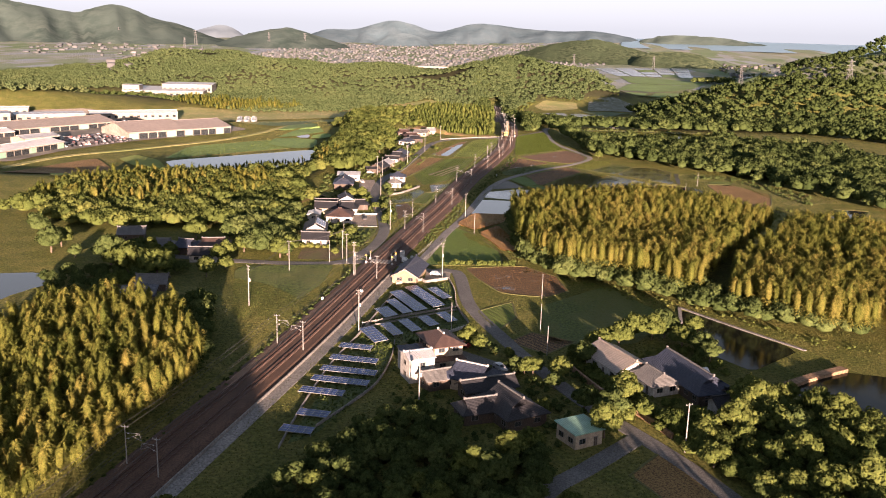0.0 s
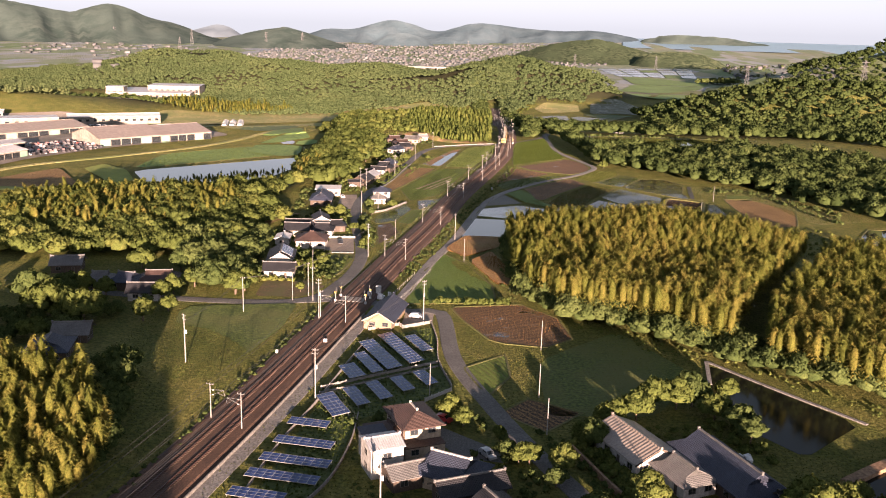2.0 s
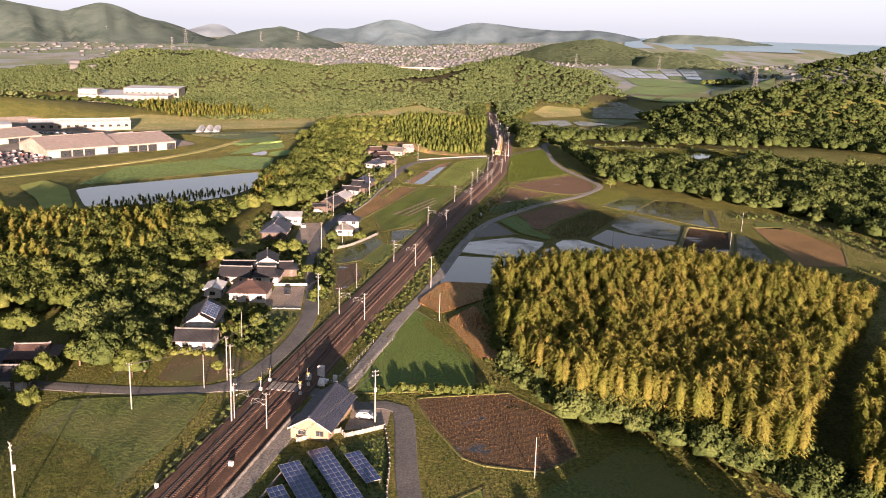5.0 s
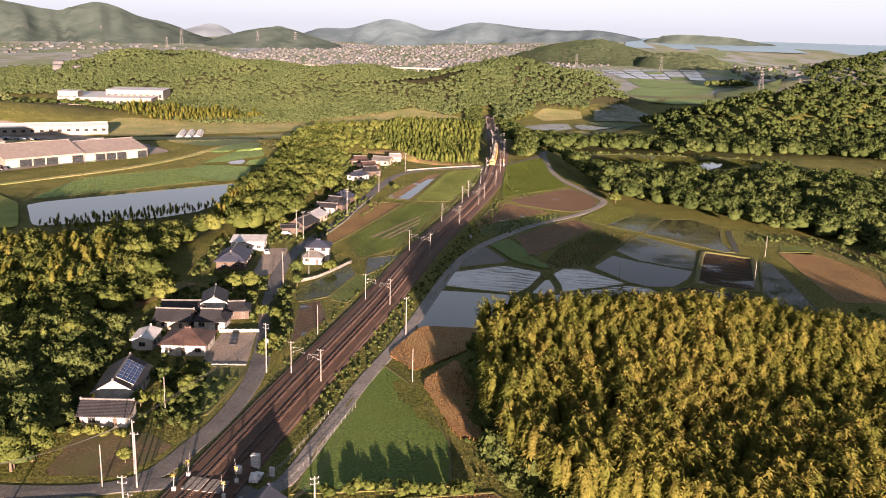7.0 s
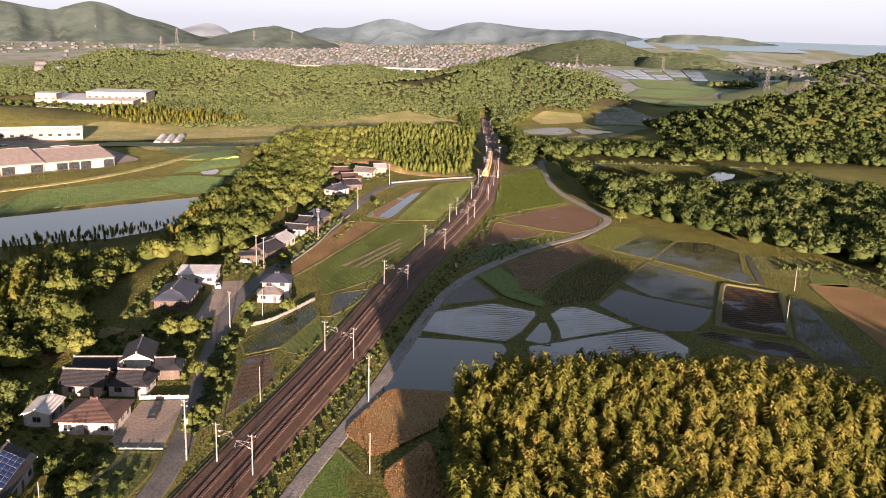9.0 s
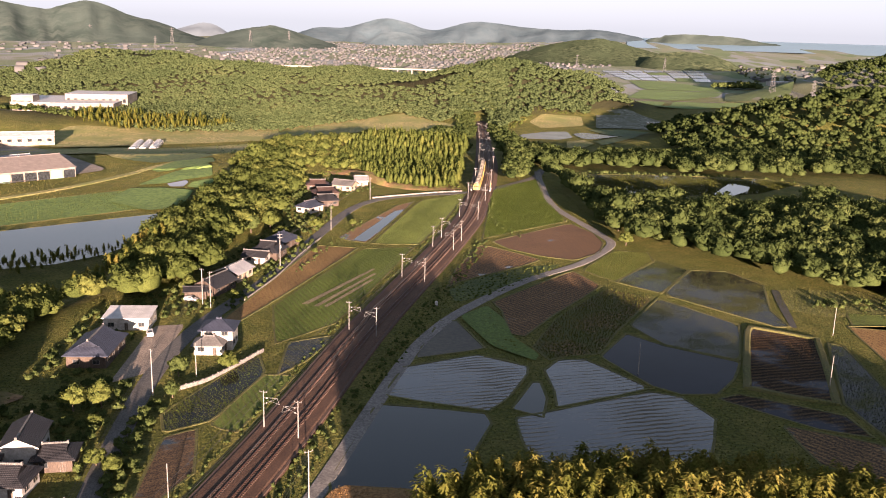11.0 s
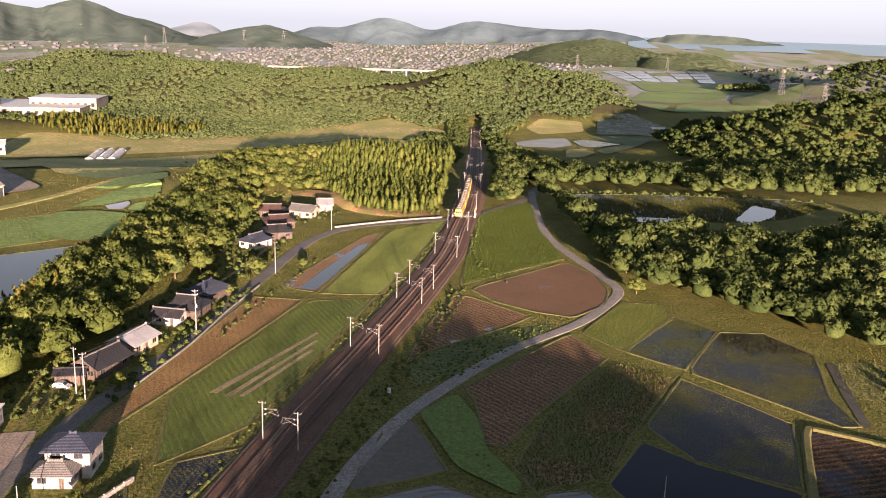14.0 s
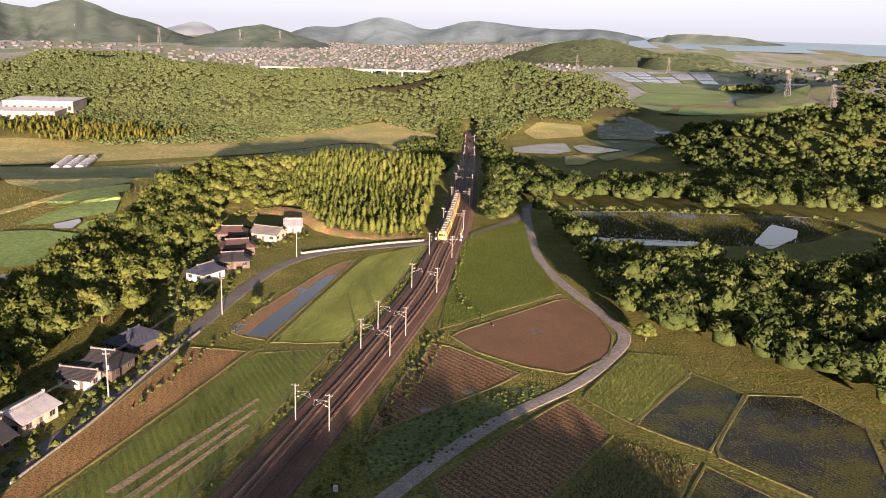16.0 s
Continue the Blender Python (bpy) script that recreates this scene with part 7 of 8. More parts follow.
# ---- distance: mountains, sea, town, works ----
# haze of distance put into the base colours as blue tint; HILL_FAR has none
MOUNTAIN = surface("mountain_forest_haze", (0.048, 0.07, 0.062), (0.09, 0.115, 0.10), 0.012, 0.003, relief=5.0, third=(0.07, 0.095, 0.085), spec=0.0)
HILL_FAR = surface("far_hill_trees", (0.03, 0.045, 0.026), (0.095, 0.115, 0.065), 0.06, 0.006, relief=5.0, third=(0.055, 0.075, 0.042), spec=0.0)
MOUNTAIN_FAR = surface("mountain_haze_tint", (0.075, 0.11, 0.13), (0.09, 0.125, 0.145), 0.012, 0.002, relief=6.0, spec=0.0)
MOUNTAIN_PALE = surface("peak_haze_tint", (0.085, 0.11, 0.135), (0.095, 0.12, 0.145), 0.01, 0.002, relief=0.0, spec=0.0)


def mountain(label, crest, depth, mat, seed, foot=None, rough=1.0):
    """A range of hills: a crest line falling towards the viewer in spurs."""
    c = spline(crest, 22.0)
    n, rows = len(c), 16
    rng = np.random.default_rng(seed)
    out = np.empty((rows + 1, n, 3))
    for j in range(rows + 1):
        v = j / rows
        for i in range(n):
            x, y, z = c[i]
            r = math.hypot(x, y)
            k = 1 - depth * v / r
            spur = noise.noise((i * 0.3, v * 0.9, seed)) * 1.1 + noise.noise((i * 0.8, v * 2.0, seed + 5)) * 0.5
            base = float(ground(x * k, y * k)) - 12
            crest_z = z + rough * noise.noise((i * 0.9, seed, 0)) * 5.0
            h = base + (crest_z - base) * max(0.0, (1 - v) ** 1.15 + spur * 0.9 * v * (1 - v))
            out[j, i] = (x * k, y * k, h)
    idx = np.arange((rows + 1) * n).reshape(rows + 1, n)
    q = np.stack([idx[1:, :-1], idx[1:, 1:], idx[:-1, 1:], idx[:-1, :-1]], -1).reshape(-1, 4)
    ob = mesh_np("mountain", out.reshape(-1, 3), q, mat)
    for p in ob.data.polygons:
        p.use_smooth = True
    return tagged(ob, label, "mountain", kind="structure")


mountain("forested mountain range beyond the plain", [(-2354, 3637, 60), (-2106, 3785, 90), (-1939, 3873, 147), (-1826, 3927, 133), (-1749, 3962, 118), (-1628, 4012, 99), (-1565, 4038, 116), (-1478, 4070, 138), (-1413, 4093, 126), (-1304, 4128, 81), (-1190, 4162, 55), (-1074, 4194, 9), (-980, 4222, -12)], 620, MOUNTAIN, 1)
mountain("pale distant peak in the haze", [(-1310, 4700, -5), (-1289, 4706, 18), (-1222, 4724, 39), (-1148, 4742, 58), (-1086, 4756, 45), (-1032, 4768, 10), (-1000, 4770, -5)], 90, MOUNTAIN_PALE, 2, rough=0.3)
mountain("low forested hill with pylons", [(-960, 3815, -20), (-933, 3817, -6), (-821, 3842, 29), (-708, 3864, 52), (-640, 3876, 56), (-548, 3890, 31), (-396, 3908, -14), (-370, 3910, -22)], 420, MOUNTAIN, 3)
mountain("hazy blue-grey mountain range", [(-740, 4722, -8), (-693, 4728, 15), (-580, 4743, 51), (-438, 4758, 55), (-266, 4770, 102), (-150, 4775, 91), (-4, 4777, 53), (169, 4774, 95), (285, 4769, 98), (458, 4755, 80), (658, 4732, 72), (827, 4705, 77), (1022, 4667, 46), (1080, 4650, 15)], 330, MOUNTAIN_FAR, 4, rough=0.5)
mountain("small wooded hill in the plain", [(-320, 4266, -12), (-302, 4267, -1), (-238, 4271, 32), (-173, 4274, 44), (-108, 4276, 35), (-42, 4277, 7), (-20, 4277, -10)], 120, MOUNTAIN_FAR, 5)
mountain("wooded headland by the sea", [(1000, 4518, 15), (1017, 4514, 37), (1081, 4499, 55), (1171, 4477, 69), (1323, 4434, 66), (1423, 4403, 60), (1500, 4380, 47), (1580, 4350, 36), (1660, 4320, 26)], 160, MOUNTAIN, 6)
mountain("forested hill beyond the rice plain", [(190, 3270, -44), (239, 3269, -26), (357, 3258, 13), (454, 3246, 36), (579, 3226, 49), (666, 3209, 29), (762, 3188, 7), (837, 3169, -8), (880, 3160, -26), (920, 3150, -44)], 420, HILL_FAR, 7)
mountain("low wooded hill beyond the rice plain", [(590, 2922, -44), (640, 2910, -20), (676, 2900, 7), (742, 2883, 20), (825, 2861, 16), (875, 2846, 5), (920, 2836, -18), (960, 2826, -44)], 200, HILL_FAR, 8)

SEA = water("sea_water", (0.17, 0.27, 0.33), 0.35, 0.05, 0.05)
_a = np.radians(np.linspace(11.6, 34, 30))
_r = np.array([4120, 4250, 4400, 4600, 4925])
_zs = 62.0 * np.clip((_r - 3000) / 1700, 0, 1.12) ** 1.3 - 26.8
_v = np.array([(r * math.sin(a), r * math.cos(a), z) for r, z in zip(_r, _zs) for a in _a])
_v[:, 1] = np.minimum(_v[:, 1], 4930)
_k = np.arange(len(_v)).reshape(len(_r), len(_a))
_ob = mesh_np("sea", _v, np.stack([_k[:-1, :-1], _k[:-1, 1:], _k[1:, 1:], _k[1:, :-1]], -1).reshape(-1, 4), SEA)
tagged(_ob, "calm pale blue sea meeting the sky", "sea", kind="structure")


def town(name, label, poly, spacing, seed, mat, size=(8, 16), keep=0.8, height=(4, 9)):
    """Many small far buildings with pitched roofs, as one mass."""
    x, y = strew(poly, spacing, seed)
    rng = np.random.default_rng(seed)
    k = rng.uniform(0, 1, len(x)) < keep
    x, y = x[k], y[k]
    vs, fs, tn = [], [], []
    for i in range(len(x)):
        w, d, h = rng.uniform(*size), rng.uniform(*size), rng.uniform(*height)
        a = rng.choice((0.15, 1.72)) + rng.normal(0, 0.1)
        c, s = math.cos(a), math.sin(a)
        z = float(ground(x[i], y[i]))
        p = [(-w, -d, -2), (w, -d, -2), (w, d, -2), (-w, d, -2), (-w, -d, h), (w, -d, h), (w, d, h), (-w, d, h), (-w, 0, h * 1.35), (w, 0, h * 1.35)]
        b = len(vs)
        vs += [(x[i] + (q[0] * c - q[1] * s) / 2, y[i] + (q[0] * s + q[1] * c) / 2, z + q[2]) for q in p]
        fs += [(b, b + 1, b + 5, b + 4), (b + 1, b + 2, b + 6, b + 5), (b + 2, b + 3, b + 7, b + 6), (b + 3, b, b + 4, b + 7), (b + 4, b + 5, b + 9, b + 8), (b + 6, b + 7, b + 8, b + 9)]
        tn += [rng.uniform(0, 1)] * 10
    ob = mesh_np(name, np.array(vs), np.array(fs), mat, np.array(tn))
    return tagged(ob, label, "town", kind="stuff")


def town_material():
    m, nt, b = graph("far_house_fronts")
    isl = nt.nodes.new("ShaderNodeNewGeometry").outputs["Random Per Island"]
    nt.links.new(ramp(nt, isl, [(0.0, (0.09, 0.09, 0.09)), (0.35, (0.05, 0.055, 0.06)), (0.6, (0.08, 0.08, 0.08)), (0.8, (0.04, 0.045, 0.045)), (1.0, (0.15, 0.15, 0.15))]), b.inputs["Base Color"])
    b.inputs["Roughness"].default_value = 0.8
    return m


TOWN = town_material()
town("far_town", "pale town spread over the coastal plain", [(-620, 2700), (-430, 2350), (-120, 2150), (260, 2350), (560, 2900), (620, 3500), (600, 4250), (-450, 4250), (-640, 3500)], 27, 41, TOWN, (5, 11), 0.55, (2.5, 5))
town("far_village", "houses scattered at the foot of the mountains", [(-1500, 3300), (-1250, 2600), (-900, 2400), (-560, 2300), (-520, 2600), (-800, 3300), (-1300, 3600)], 62, 42, TOWN, (8, 18), 0.5, (3, 6))
town("far_village", "houses scattered among the rice plain", [(740, 2130), (900, 2160), (1100, 2600), (1150, 2950), (1000, 3100), (830, 2700)], 46, 43, TOWN, (8, 16), 0.5, (3, 6))
town("far_village", "houses behind the works", [(-820, 1600), (-620, 1350), (-500, 1250), (-480, 1330), (-560, 1700), (-760, 1900)], 34, 44, TOWN, (8, 16), 0.55)
wood("far_trees", [(-800, 2000), (-300, 1750), (100, 1750), (420, 2200), (420, 2500), (0, 2150), (-300, 2250), (-800, 2400)], 34.0, BROAD_FAR, LEAF_FAR, "scattered far trees on the plain", (0.7, 1.4), 45, (0.45, 0.3))
wood("far_trees", [(720, 2060), (1000, 1900), (1150, 2500), (950, 3000), (840, 2760)], 36.0, BROAD_FAR, LEAF_FAR, "scattered far trees on the plain", (0.7, 1.3), 46, (0.5, 0.3))
wood("far_trees", [(556, 1866), (600, 1850), (642, 1846), (668, 1900), (590, 1926)], 10.0, BROAD_FAR, LEAF_DARK, "grove in the rice plain", (1.5, 2.0), 47, (0.6, 0.25))

YARD = surface("dusty_yard", (0.16, 0.135, 0.11), (0.29, 0.25, 0.21), 0.8, 0.04, relief=0.02, third=(0.12, 0.11, 0.09))
# pale base colour stands in for the sky mirrored in the water
FLOODED = water("far_paddy_sky_pale", (0.22, 0.225, 0.24), 0.22, 0.0015, 0.5)
# dark rice green; on the fields below the hill it carries shade in its colour
RICE_DARK_SHADED = surface("dark_shaded_rice", (0.055, 0.085, 0.03), (0.095, 0.135, 0.045), 0.3, 0.02, relief=0.3)
SHEETED = surface("sheeted_vegetable_plots", (0.07, 0.085, 0.045), (0.30, 0.30, 0.25), 0.22, 0.05, relief=0.3, third=(0.12, 0.13, 0.08))


def plain_plot(u, v):
    """A corner of the far flooded fields, u across and v away from the hills."""
    near, away = Vector((436 + 194 * u, 2120 - 10 * u)), Vector((455 + 335 * u, 2560 + 200 * u))
    return tuple(near.lerp(away, v))


# rice plain on the right and fields on the lower terrace on the left
for _l, _p, _mt in (
    *(("far flooded rice fields shining in the sun", [plain_plot(u, v) for u, v in ((a, b), (a + 0.18, b), (a + 0.18, b + 0.22), (a, b + 0.22))], RICE_FAR if k in (3, 12) else FLOODED)
      for k, (a, b) in enumerate((0.2 * p, 0.25 * q) for q in range(4) for p in range(5))),
    ("broad green rice fields in the plain", [(322, 1555), (385, 1520), (490, 1613), (540, 1748), (400, 1786)], RICE_FAR),
    ("broad green rice fields in the plain", [(402, 1798), (543, 1762), (576, 1852), (566, 1921), (500, 2085), (436, 2090)], RICE_FAR),
    ("broad green rice fields in the plain", [(290, 1362), (340, 1400), (371, 1490), (309, 1498)], RICE_FAR),
    ("dark green rice fields below the hill", [(470, 1516), (574, 1518), (680, 1760), (660, 1815), (613, 1820), (516, 1660)], RICE_DARK_SHADED),
    ("brown fallow field in the plain", [(604, 1836), (648, 1828), (723, 1910), (720, 2017), (672, 1960)], FALLOW),
    ("pale farm road across the plain", [(300, 1528), (325, 1536), (385, 1506), (466, 1498), (466, 1506), (385, 1514), (325, 1545), (300, 1537)], YARD),
    ("pale flooded rice fields in the plain", [(98, 988), (130, 1020), (151, 1025), (149, 967), (133, 950), (98, 957)], FLOODED),
    ("pale flooded rice fields in the plain", [(154, 1002), (167, 1018), (183, 992), (193, 958), (165, 944), (156, 958)], FLOODED),
    ("dark green rice field in the plain", [(176, 1048), (216, 1057), (238, 1022), (201, 915), (164, 884), (162, 922), (196, 950), (188, 994)], RICE_DARK_SHADED),
    ("brown weedy plot beside the paddies", [(138, 934), (155, 941), (159, 903), (144, 877), (131, 881)], FALLOW),
    ("vegetable plots under pale sheets in the plain", [(214, 1210), (262, 1240), (285, 1156), (257, 1060), (218, 1072), (188, 1064)], SHEETED),
    ("olive fallow land on the plain", [(118, 1098), (139, 1152), (188, 1164), (178, 1083), (127, 1049)], FALLOW),
    ("green rice fields below the hill", [(304, 1300), (345, 1330), (480, 1446), (560, 1478), (590, 1512), (470, 1492), (385, 1498), (352, 1396)], RICE_FAR),
    ("rows of leafy crops on the terrace", [(-196, 655), (-187, 690), (-165, 715), (-135, 672), (-147, 642), (-164, 632), (-187, 646)], RICE_DARK_SHADED),
    ("green rice plots on the terrace", [(-157, 605), (-152, 644), (-134, 660), (-125, 630), (-131, 614), (-151, 597)], RICE_FAR),
    ("green rice plots on the terrace", [(-150, 555), (-142, 597), (-128, 622), (-121, 605), (-114, 577), (-128, 571), (-136, 561)], RICE_FAR),
    ("green rice plots on the terrace", [(-122, 564), (-114, 570), (-108, 567), (-106, 556), (-113, 547), (-122, 552)], RICE_FAR),
    ("small flooded corner of a rice plot", [(-135, 560), (-127, 569), (-124, 563), (-124, 552), (-131, 552)], FLOODED),
    ("green rice plots on the terrace", [(-151, 546), (-135, 549), (-116, 543), (-113, 518), (-113, 498), (-124, 490), (-150, 510)], RICE_FAR),
    ("olive fallow land on the terrace", [(-280, 800), (-200, 810), (-110, 905), (-50, 985), (20, 975), (30, 850), (-40, 850), (-130, 700), (-190, 640)], FALLOW),
    ("dry reed field above the road", [(-330, 560), (-260, 640), (-200, 760), (-290, 790), (-380, 700)], FALLOW),
    ("fallow land behind the knoll", [(-330, 815), (-282, 805), (-110, 910), (-50, 990), (30, 980), (34, 1050), (-20, 1130), (-100, 1050), (-190, 975), (-330, 930)], FALLOW),
    ("pale paved yard of the works", [(-182, 604), (-214, 556), (-251, 508), (-280, 450), (-292, 392), (-345, 400), (-420, 470), (-500, 640), (-500, 800), (-400, 850), (-300, 790), (-230, 660)], YARD),
    ("ploughed brown field beside the works", [(-278, 346), (-258, 393), (-246, 417), (-211, 357), (-226, 352), (-237, 334), (-261, 312)], DRY),
    ("small green field below the works", [(-236, 316), (-235, 332), (-225, 350), (-207, 323), (-200, 294), (-220, 280)], RICE),
    ("green field beside the flooded paddy", [(-232, 417), (-226, 437), (-205, 416), (-182, 364), (-192, 353), (-208, 383)], RICE),
):
    _q = rounded(_p, 2)
    _bm = bmesh.new()
    _n2 = 14
    _xs, _ys = [p[0] for p in _q], [p[1] for p in _q]
    _f = _bm.faces.new([_bm.verts.new((x, y, 0)) for x, y in _q])
    bmesh.ops.triangulate(_bm, faces=_bm.faces[:])
    bmesh.ops.subdivide_edges(_bm, edges=_bm.edges[:], cuts=3, use_grid_fill=True)
    bmesh.ops.recalc_face_normals(_bm, faces=_bm.faces[:])
    _top = [float(ground(v.co.x, v.co.y)) for v in _bm.verts]
    for _v2, _z in zip(_bm.verts, _top):
        _v2.co.z = _z + 0.75
    for _f in _bm.faces:
        if _f.normal.z < 0:
            _f.normal_flip()
    tagged(part("farm_road" if "road across" in _l else "field_plain", _bm, _mt), _l, "road" if "road across" in _l else "field", kind="structure")


# bare cut bank behind the hamlet: orange earth, steep, uneven
_c = spline([(-47, 537, 0), (-42, 541, 0), (-36, 542, 0), (-24, 532, 0), (-14, 514, 0), (6, 505, 0), (24, 511, 0)], 2.5)
_rows = []
for _j, (_in, _up) in enumerate(((0, -0.3), (1.2, 1.2), (3.0, 2.3), (5.5, 2.9), (9.0, 2.4))):
    _fade = np.clip(np.minimum(np.arange(len(_c)), len(_c) - 1 - np.arange(len(_c))) / 12, 0.15, 1) * np.where(_c[:, 0] > -14, 0.45, 1)
    _jit = np.array([noise.noise((p[0] * 0.16, p[1] * 0.16, _j * 0.6)) for p in _c])
    _rows.append(np.stack([_c[:, 0] + _jit * 1.2, _c[:, 1] + _in * 1.3 + _jit, ground(_c[:, 0], _c[:, 1] + _in) + _up * _fade * (1 + 0.35 * _jit)], 1))
_v = np.concatenate(_rows)
_k = np.arange(len(_v)).reshape(5, len(_c))
tagged(mesh_np("earth_bank", _v, np.stack([_k[:-1, :-1], _k[:-1, 1:], _k[1:, 1:], _k[1:, :-1]], -1)
       .reshape(-1, 4), EARTH), "bare orange earth bank cut into the knoll", "bank", kind="structure")


# works on the lower terrace
WORKS_WALL = surface("weathered_cream_cladding", (0.17, 0.15, 0.125), (0.26, 0.235, 0.2), 0.6, 0.1, rough=0.8, relief=0.01, local=True)
def works(label, x, y, w, d, rot, eave, rise, style, roof, wall, bays=0, name="factory_building", over=0.6):
    th = house(label, x, y, w, d, rot, eave, rise, style, roof, wall, z0=float(ground(x, y)) - 0.2, over=over, windows=False, name=name, category="factory", group="works buildings")
    # dark panels stand for the shade inside open bays; every fourth is green sheet
    for k in range(bays):
        u = -w / 2 + (k + 0.5) * w / bays
        bm = bmesh.new()
        box(bm, u - w / bays * 0.44, -d / 2 - 0.12, 0.2, u + w / bays * 0.44, -d / 2 + 0.05, eave * 0.8)
        part("bay_panel", bm, GLASS_DARK if k % 4 else SHEET_GREEN, th, "bay panel, the dark ones coloured as inside shade")
    if not bays:
        n = max(3, int(w / 7))
        for k in range(n):
            u = -w / 2 + (k + 0.5) * w / n
            bm = bmesh.new()
            box(bm, u - 1.6, -d / 2 - 0.1, eave * 0.45, u + 1.6, -d / 2 + 0.05, eave * 0.7)
            part("window", bm, GLASS_DARK, th)
    return th


works("large factory shed with brown sheet roof and open bays", -256, 549, 48, 46, 45, 6.5, 6.0, "gable", SLATE, WORKS_WALL, 6)
works("lower factory shed with brown sheet roof and open bays", -223.5, 581.5, 43, 44, 45, 6.0, 5.0, "gable", SLATE, WORKS_WALL, 6)
works("narrow pale lean-to behind the brown sheds", -262, 598, 70, 14, 45, 5.5, 1.0, "gable", SHEET_GREY, WORKS_WALL)
works("long pale factory building behind the sheds", -350, 816, 90, 26, 24, 8.5, 2.2, "gable", SHEET_WHITE, WORKS_WALL)
works("white office factory on the rise", -385, 1078, 104, 92, 6, 11.0, 1.0, "flat", SHEET_WHITE, WORKS_WALL)
works("upper storey block of the white factory", -362, 1100, 66, 50, 6, 16.0, 1.0, "flat", SHEET_WHITE, WORKS_WALL)
works("square white stair tower of the factory", -424, 1046, 22, 22, 6, 18.0, 1.0, "flat", SHEET_WHITE, WORKS_WALL)
works("low white annex of the factory", -452, 1010, 40, 20, 6, 7.0, 0.6, "flat", SHEET_GREY, WORKS_WALL)
works("broad pale sheet-roofed hall of the works", -344, 571, 104, 44, 54, 5.5, 4.0, "gable", SHEET_BROWN, WORKS_WALL, 12)
works("white open-bayed shed of the works", -306, 436, 62, 24, 72, 5.5, 2.2, "gable", SHEET_WHITE, WORKS_WALL, 9)
works("pale shed with grey sheet roof in the works yard", -318, 492, 30, 16, 60, 5.0, 1.6, "gable", SHEET_GREY, WORKS_WALL, 4)
works("cream flat-roofed block of the works", -368, 640, 58, 24, 28, 9.0, 0.6, "flat", SHEET_WHITE, WORKS_WALL)
works("cream flat-roofed block of the works", -412, 600, 48, 28, 28, 10.0, 0.6, "flat", SHEET_GREY, WORKS_WALL)
works("low cream hall of the works", -372, 500, 60, 24, 54, 5.0, 1.8, "gable", SHEET_WHITE, WORKS_WALL, 7)
works("brown-roofed shed of the works", -420, 690, 60, 24, 24, 8.0, 2.5, "gable", SHEET_BROWN, WORKS_WALL)
works("cream flat-roofed block of the works", -470, 660, 60, 30, 20, 9.0, 0.6, "flat", SHEET_WHITE, WORKS_WALL)
works("small pale shed of the works", -480, 800, 44, 22, 20, 7.0, 1.6, "gable", SHEET_WHITE, WORKS_WALL)

# scrap cars and trucks packed in the works yard: too many to count
_x, _y = strew([(-288, 462), (-252, 504), (-262, 530), (-290, 540), (-306, 515)], 4.2, 601, jitter=0.3)
_x2, _y2 = strew([(-300, 640), (-330, 660), (-440, 740), (-450, 770), (-400, 790), (-310, 700)], 6.5, 602, jitter=0.4)
_x, _y = np.concatenate([_x, _x2]), np.concatenate([_y, _y2])
_rng = np.random.default_rng(603)
_vs, _fs = [], []
for _i, (_px, _py) in enumerate(zip(_x, _y)):
    _a, _l, _h = _rng.choice((0.8, 2.4)) + _rng.normal(0, 0.15), _rng.uniform(1.7, 2.6), _rng.uniform(0.8, 1.3)
    _c, _sn, _gz = math.cos(_a), math.sin(_a), float(ground(_px, _py)) + 0.5
    _ring = [(-_l, 0.85, 0.2), (-_l, 0.85, _h * 0.7), (-_l * 0.55, 0.7, _h * 1.7), (_l * 0.35, 0.7, _h * 1.7), (_l * 0.6, 0.85, _h), (_l, 0.85, _h * 0.8), (_l, 0.85, 0.2)]
    _b = len(_vs)
    for _sg in (-1, 1):
        _vs += [(_px + u * _c - _sg * w * _sn, _py + u * _sn + _sg * w * _c, _gz + z) for u, w, z in _ring]
    _fs += [(_b + k, _b + (k + 1) % 7, _b + 7 + (k + 1) % 7, _b + 7 + k) for k in range(7)]
    for _o in (0, 7):
        _fs += [(_b + _o, _b + _o + 1, _b + _o + 5, _b + _o + 6), (_b + _o + 1, _b + _o + 2, _b + _o + 3, _b + _o + 4), (_b + _o + 1, _b + _o + 4, _b + _o + 5, _b + _o + 5)]
_fs = [q if len(set(q)) == 4 else None for q in _fs]
_mv, _nt, _bs = graph("mixed_car_paint")
_nt.links.new(ramp(_nt, _nt.nodes.new("ShaderNodeNewGeometry").outputs["Random Per Island"], [(0.0, (0.03, 0.03, 0.035)), (0.45, (0.08, 0.07, 0.07)), (0.62, (0.4, 0.4, 0.4)), (0.8, (0.2, 0.05, 0.04)), (1.0, (0.55, 0.55, 0.55))]), _bs.inputs["Base Color"])
_bs.inputs["Roughness"].default_value = 0.35
tagged(mesh_np("parked_vehicles", np.array(_vs), np.array([q for q in _fs if q]), _mv), "old cars and trucks packed in the works yard", "vehicles", kind="stuff")
for _x, _y, _w, _d, _h in ((760, 2050, 60, 26, 9), (820, 2030, 40, 22, 7), (262, 1112, 14, 6, 4), (164, 752, 9, 5, 3), (640, 1250, 40, 18, 8), (700, 1230, 36, 16, 7), (95, 2250, 50, 30, 10), (160, 2280, 60, 30, 9), (40, 2200, 50, 22, 7)):
    works("white far building in the plain", _x, _y, _w, _d, 8, _h, 1.0, "gable", SHEET_WHITE, PLASTER, name="far_building")

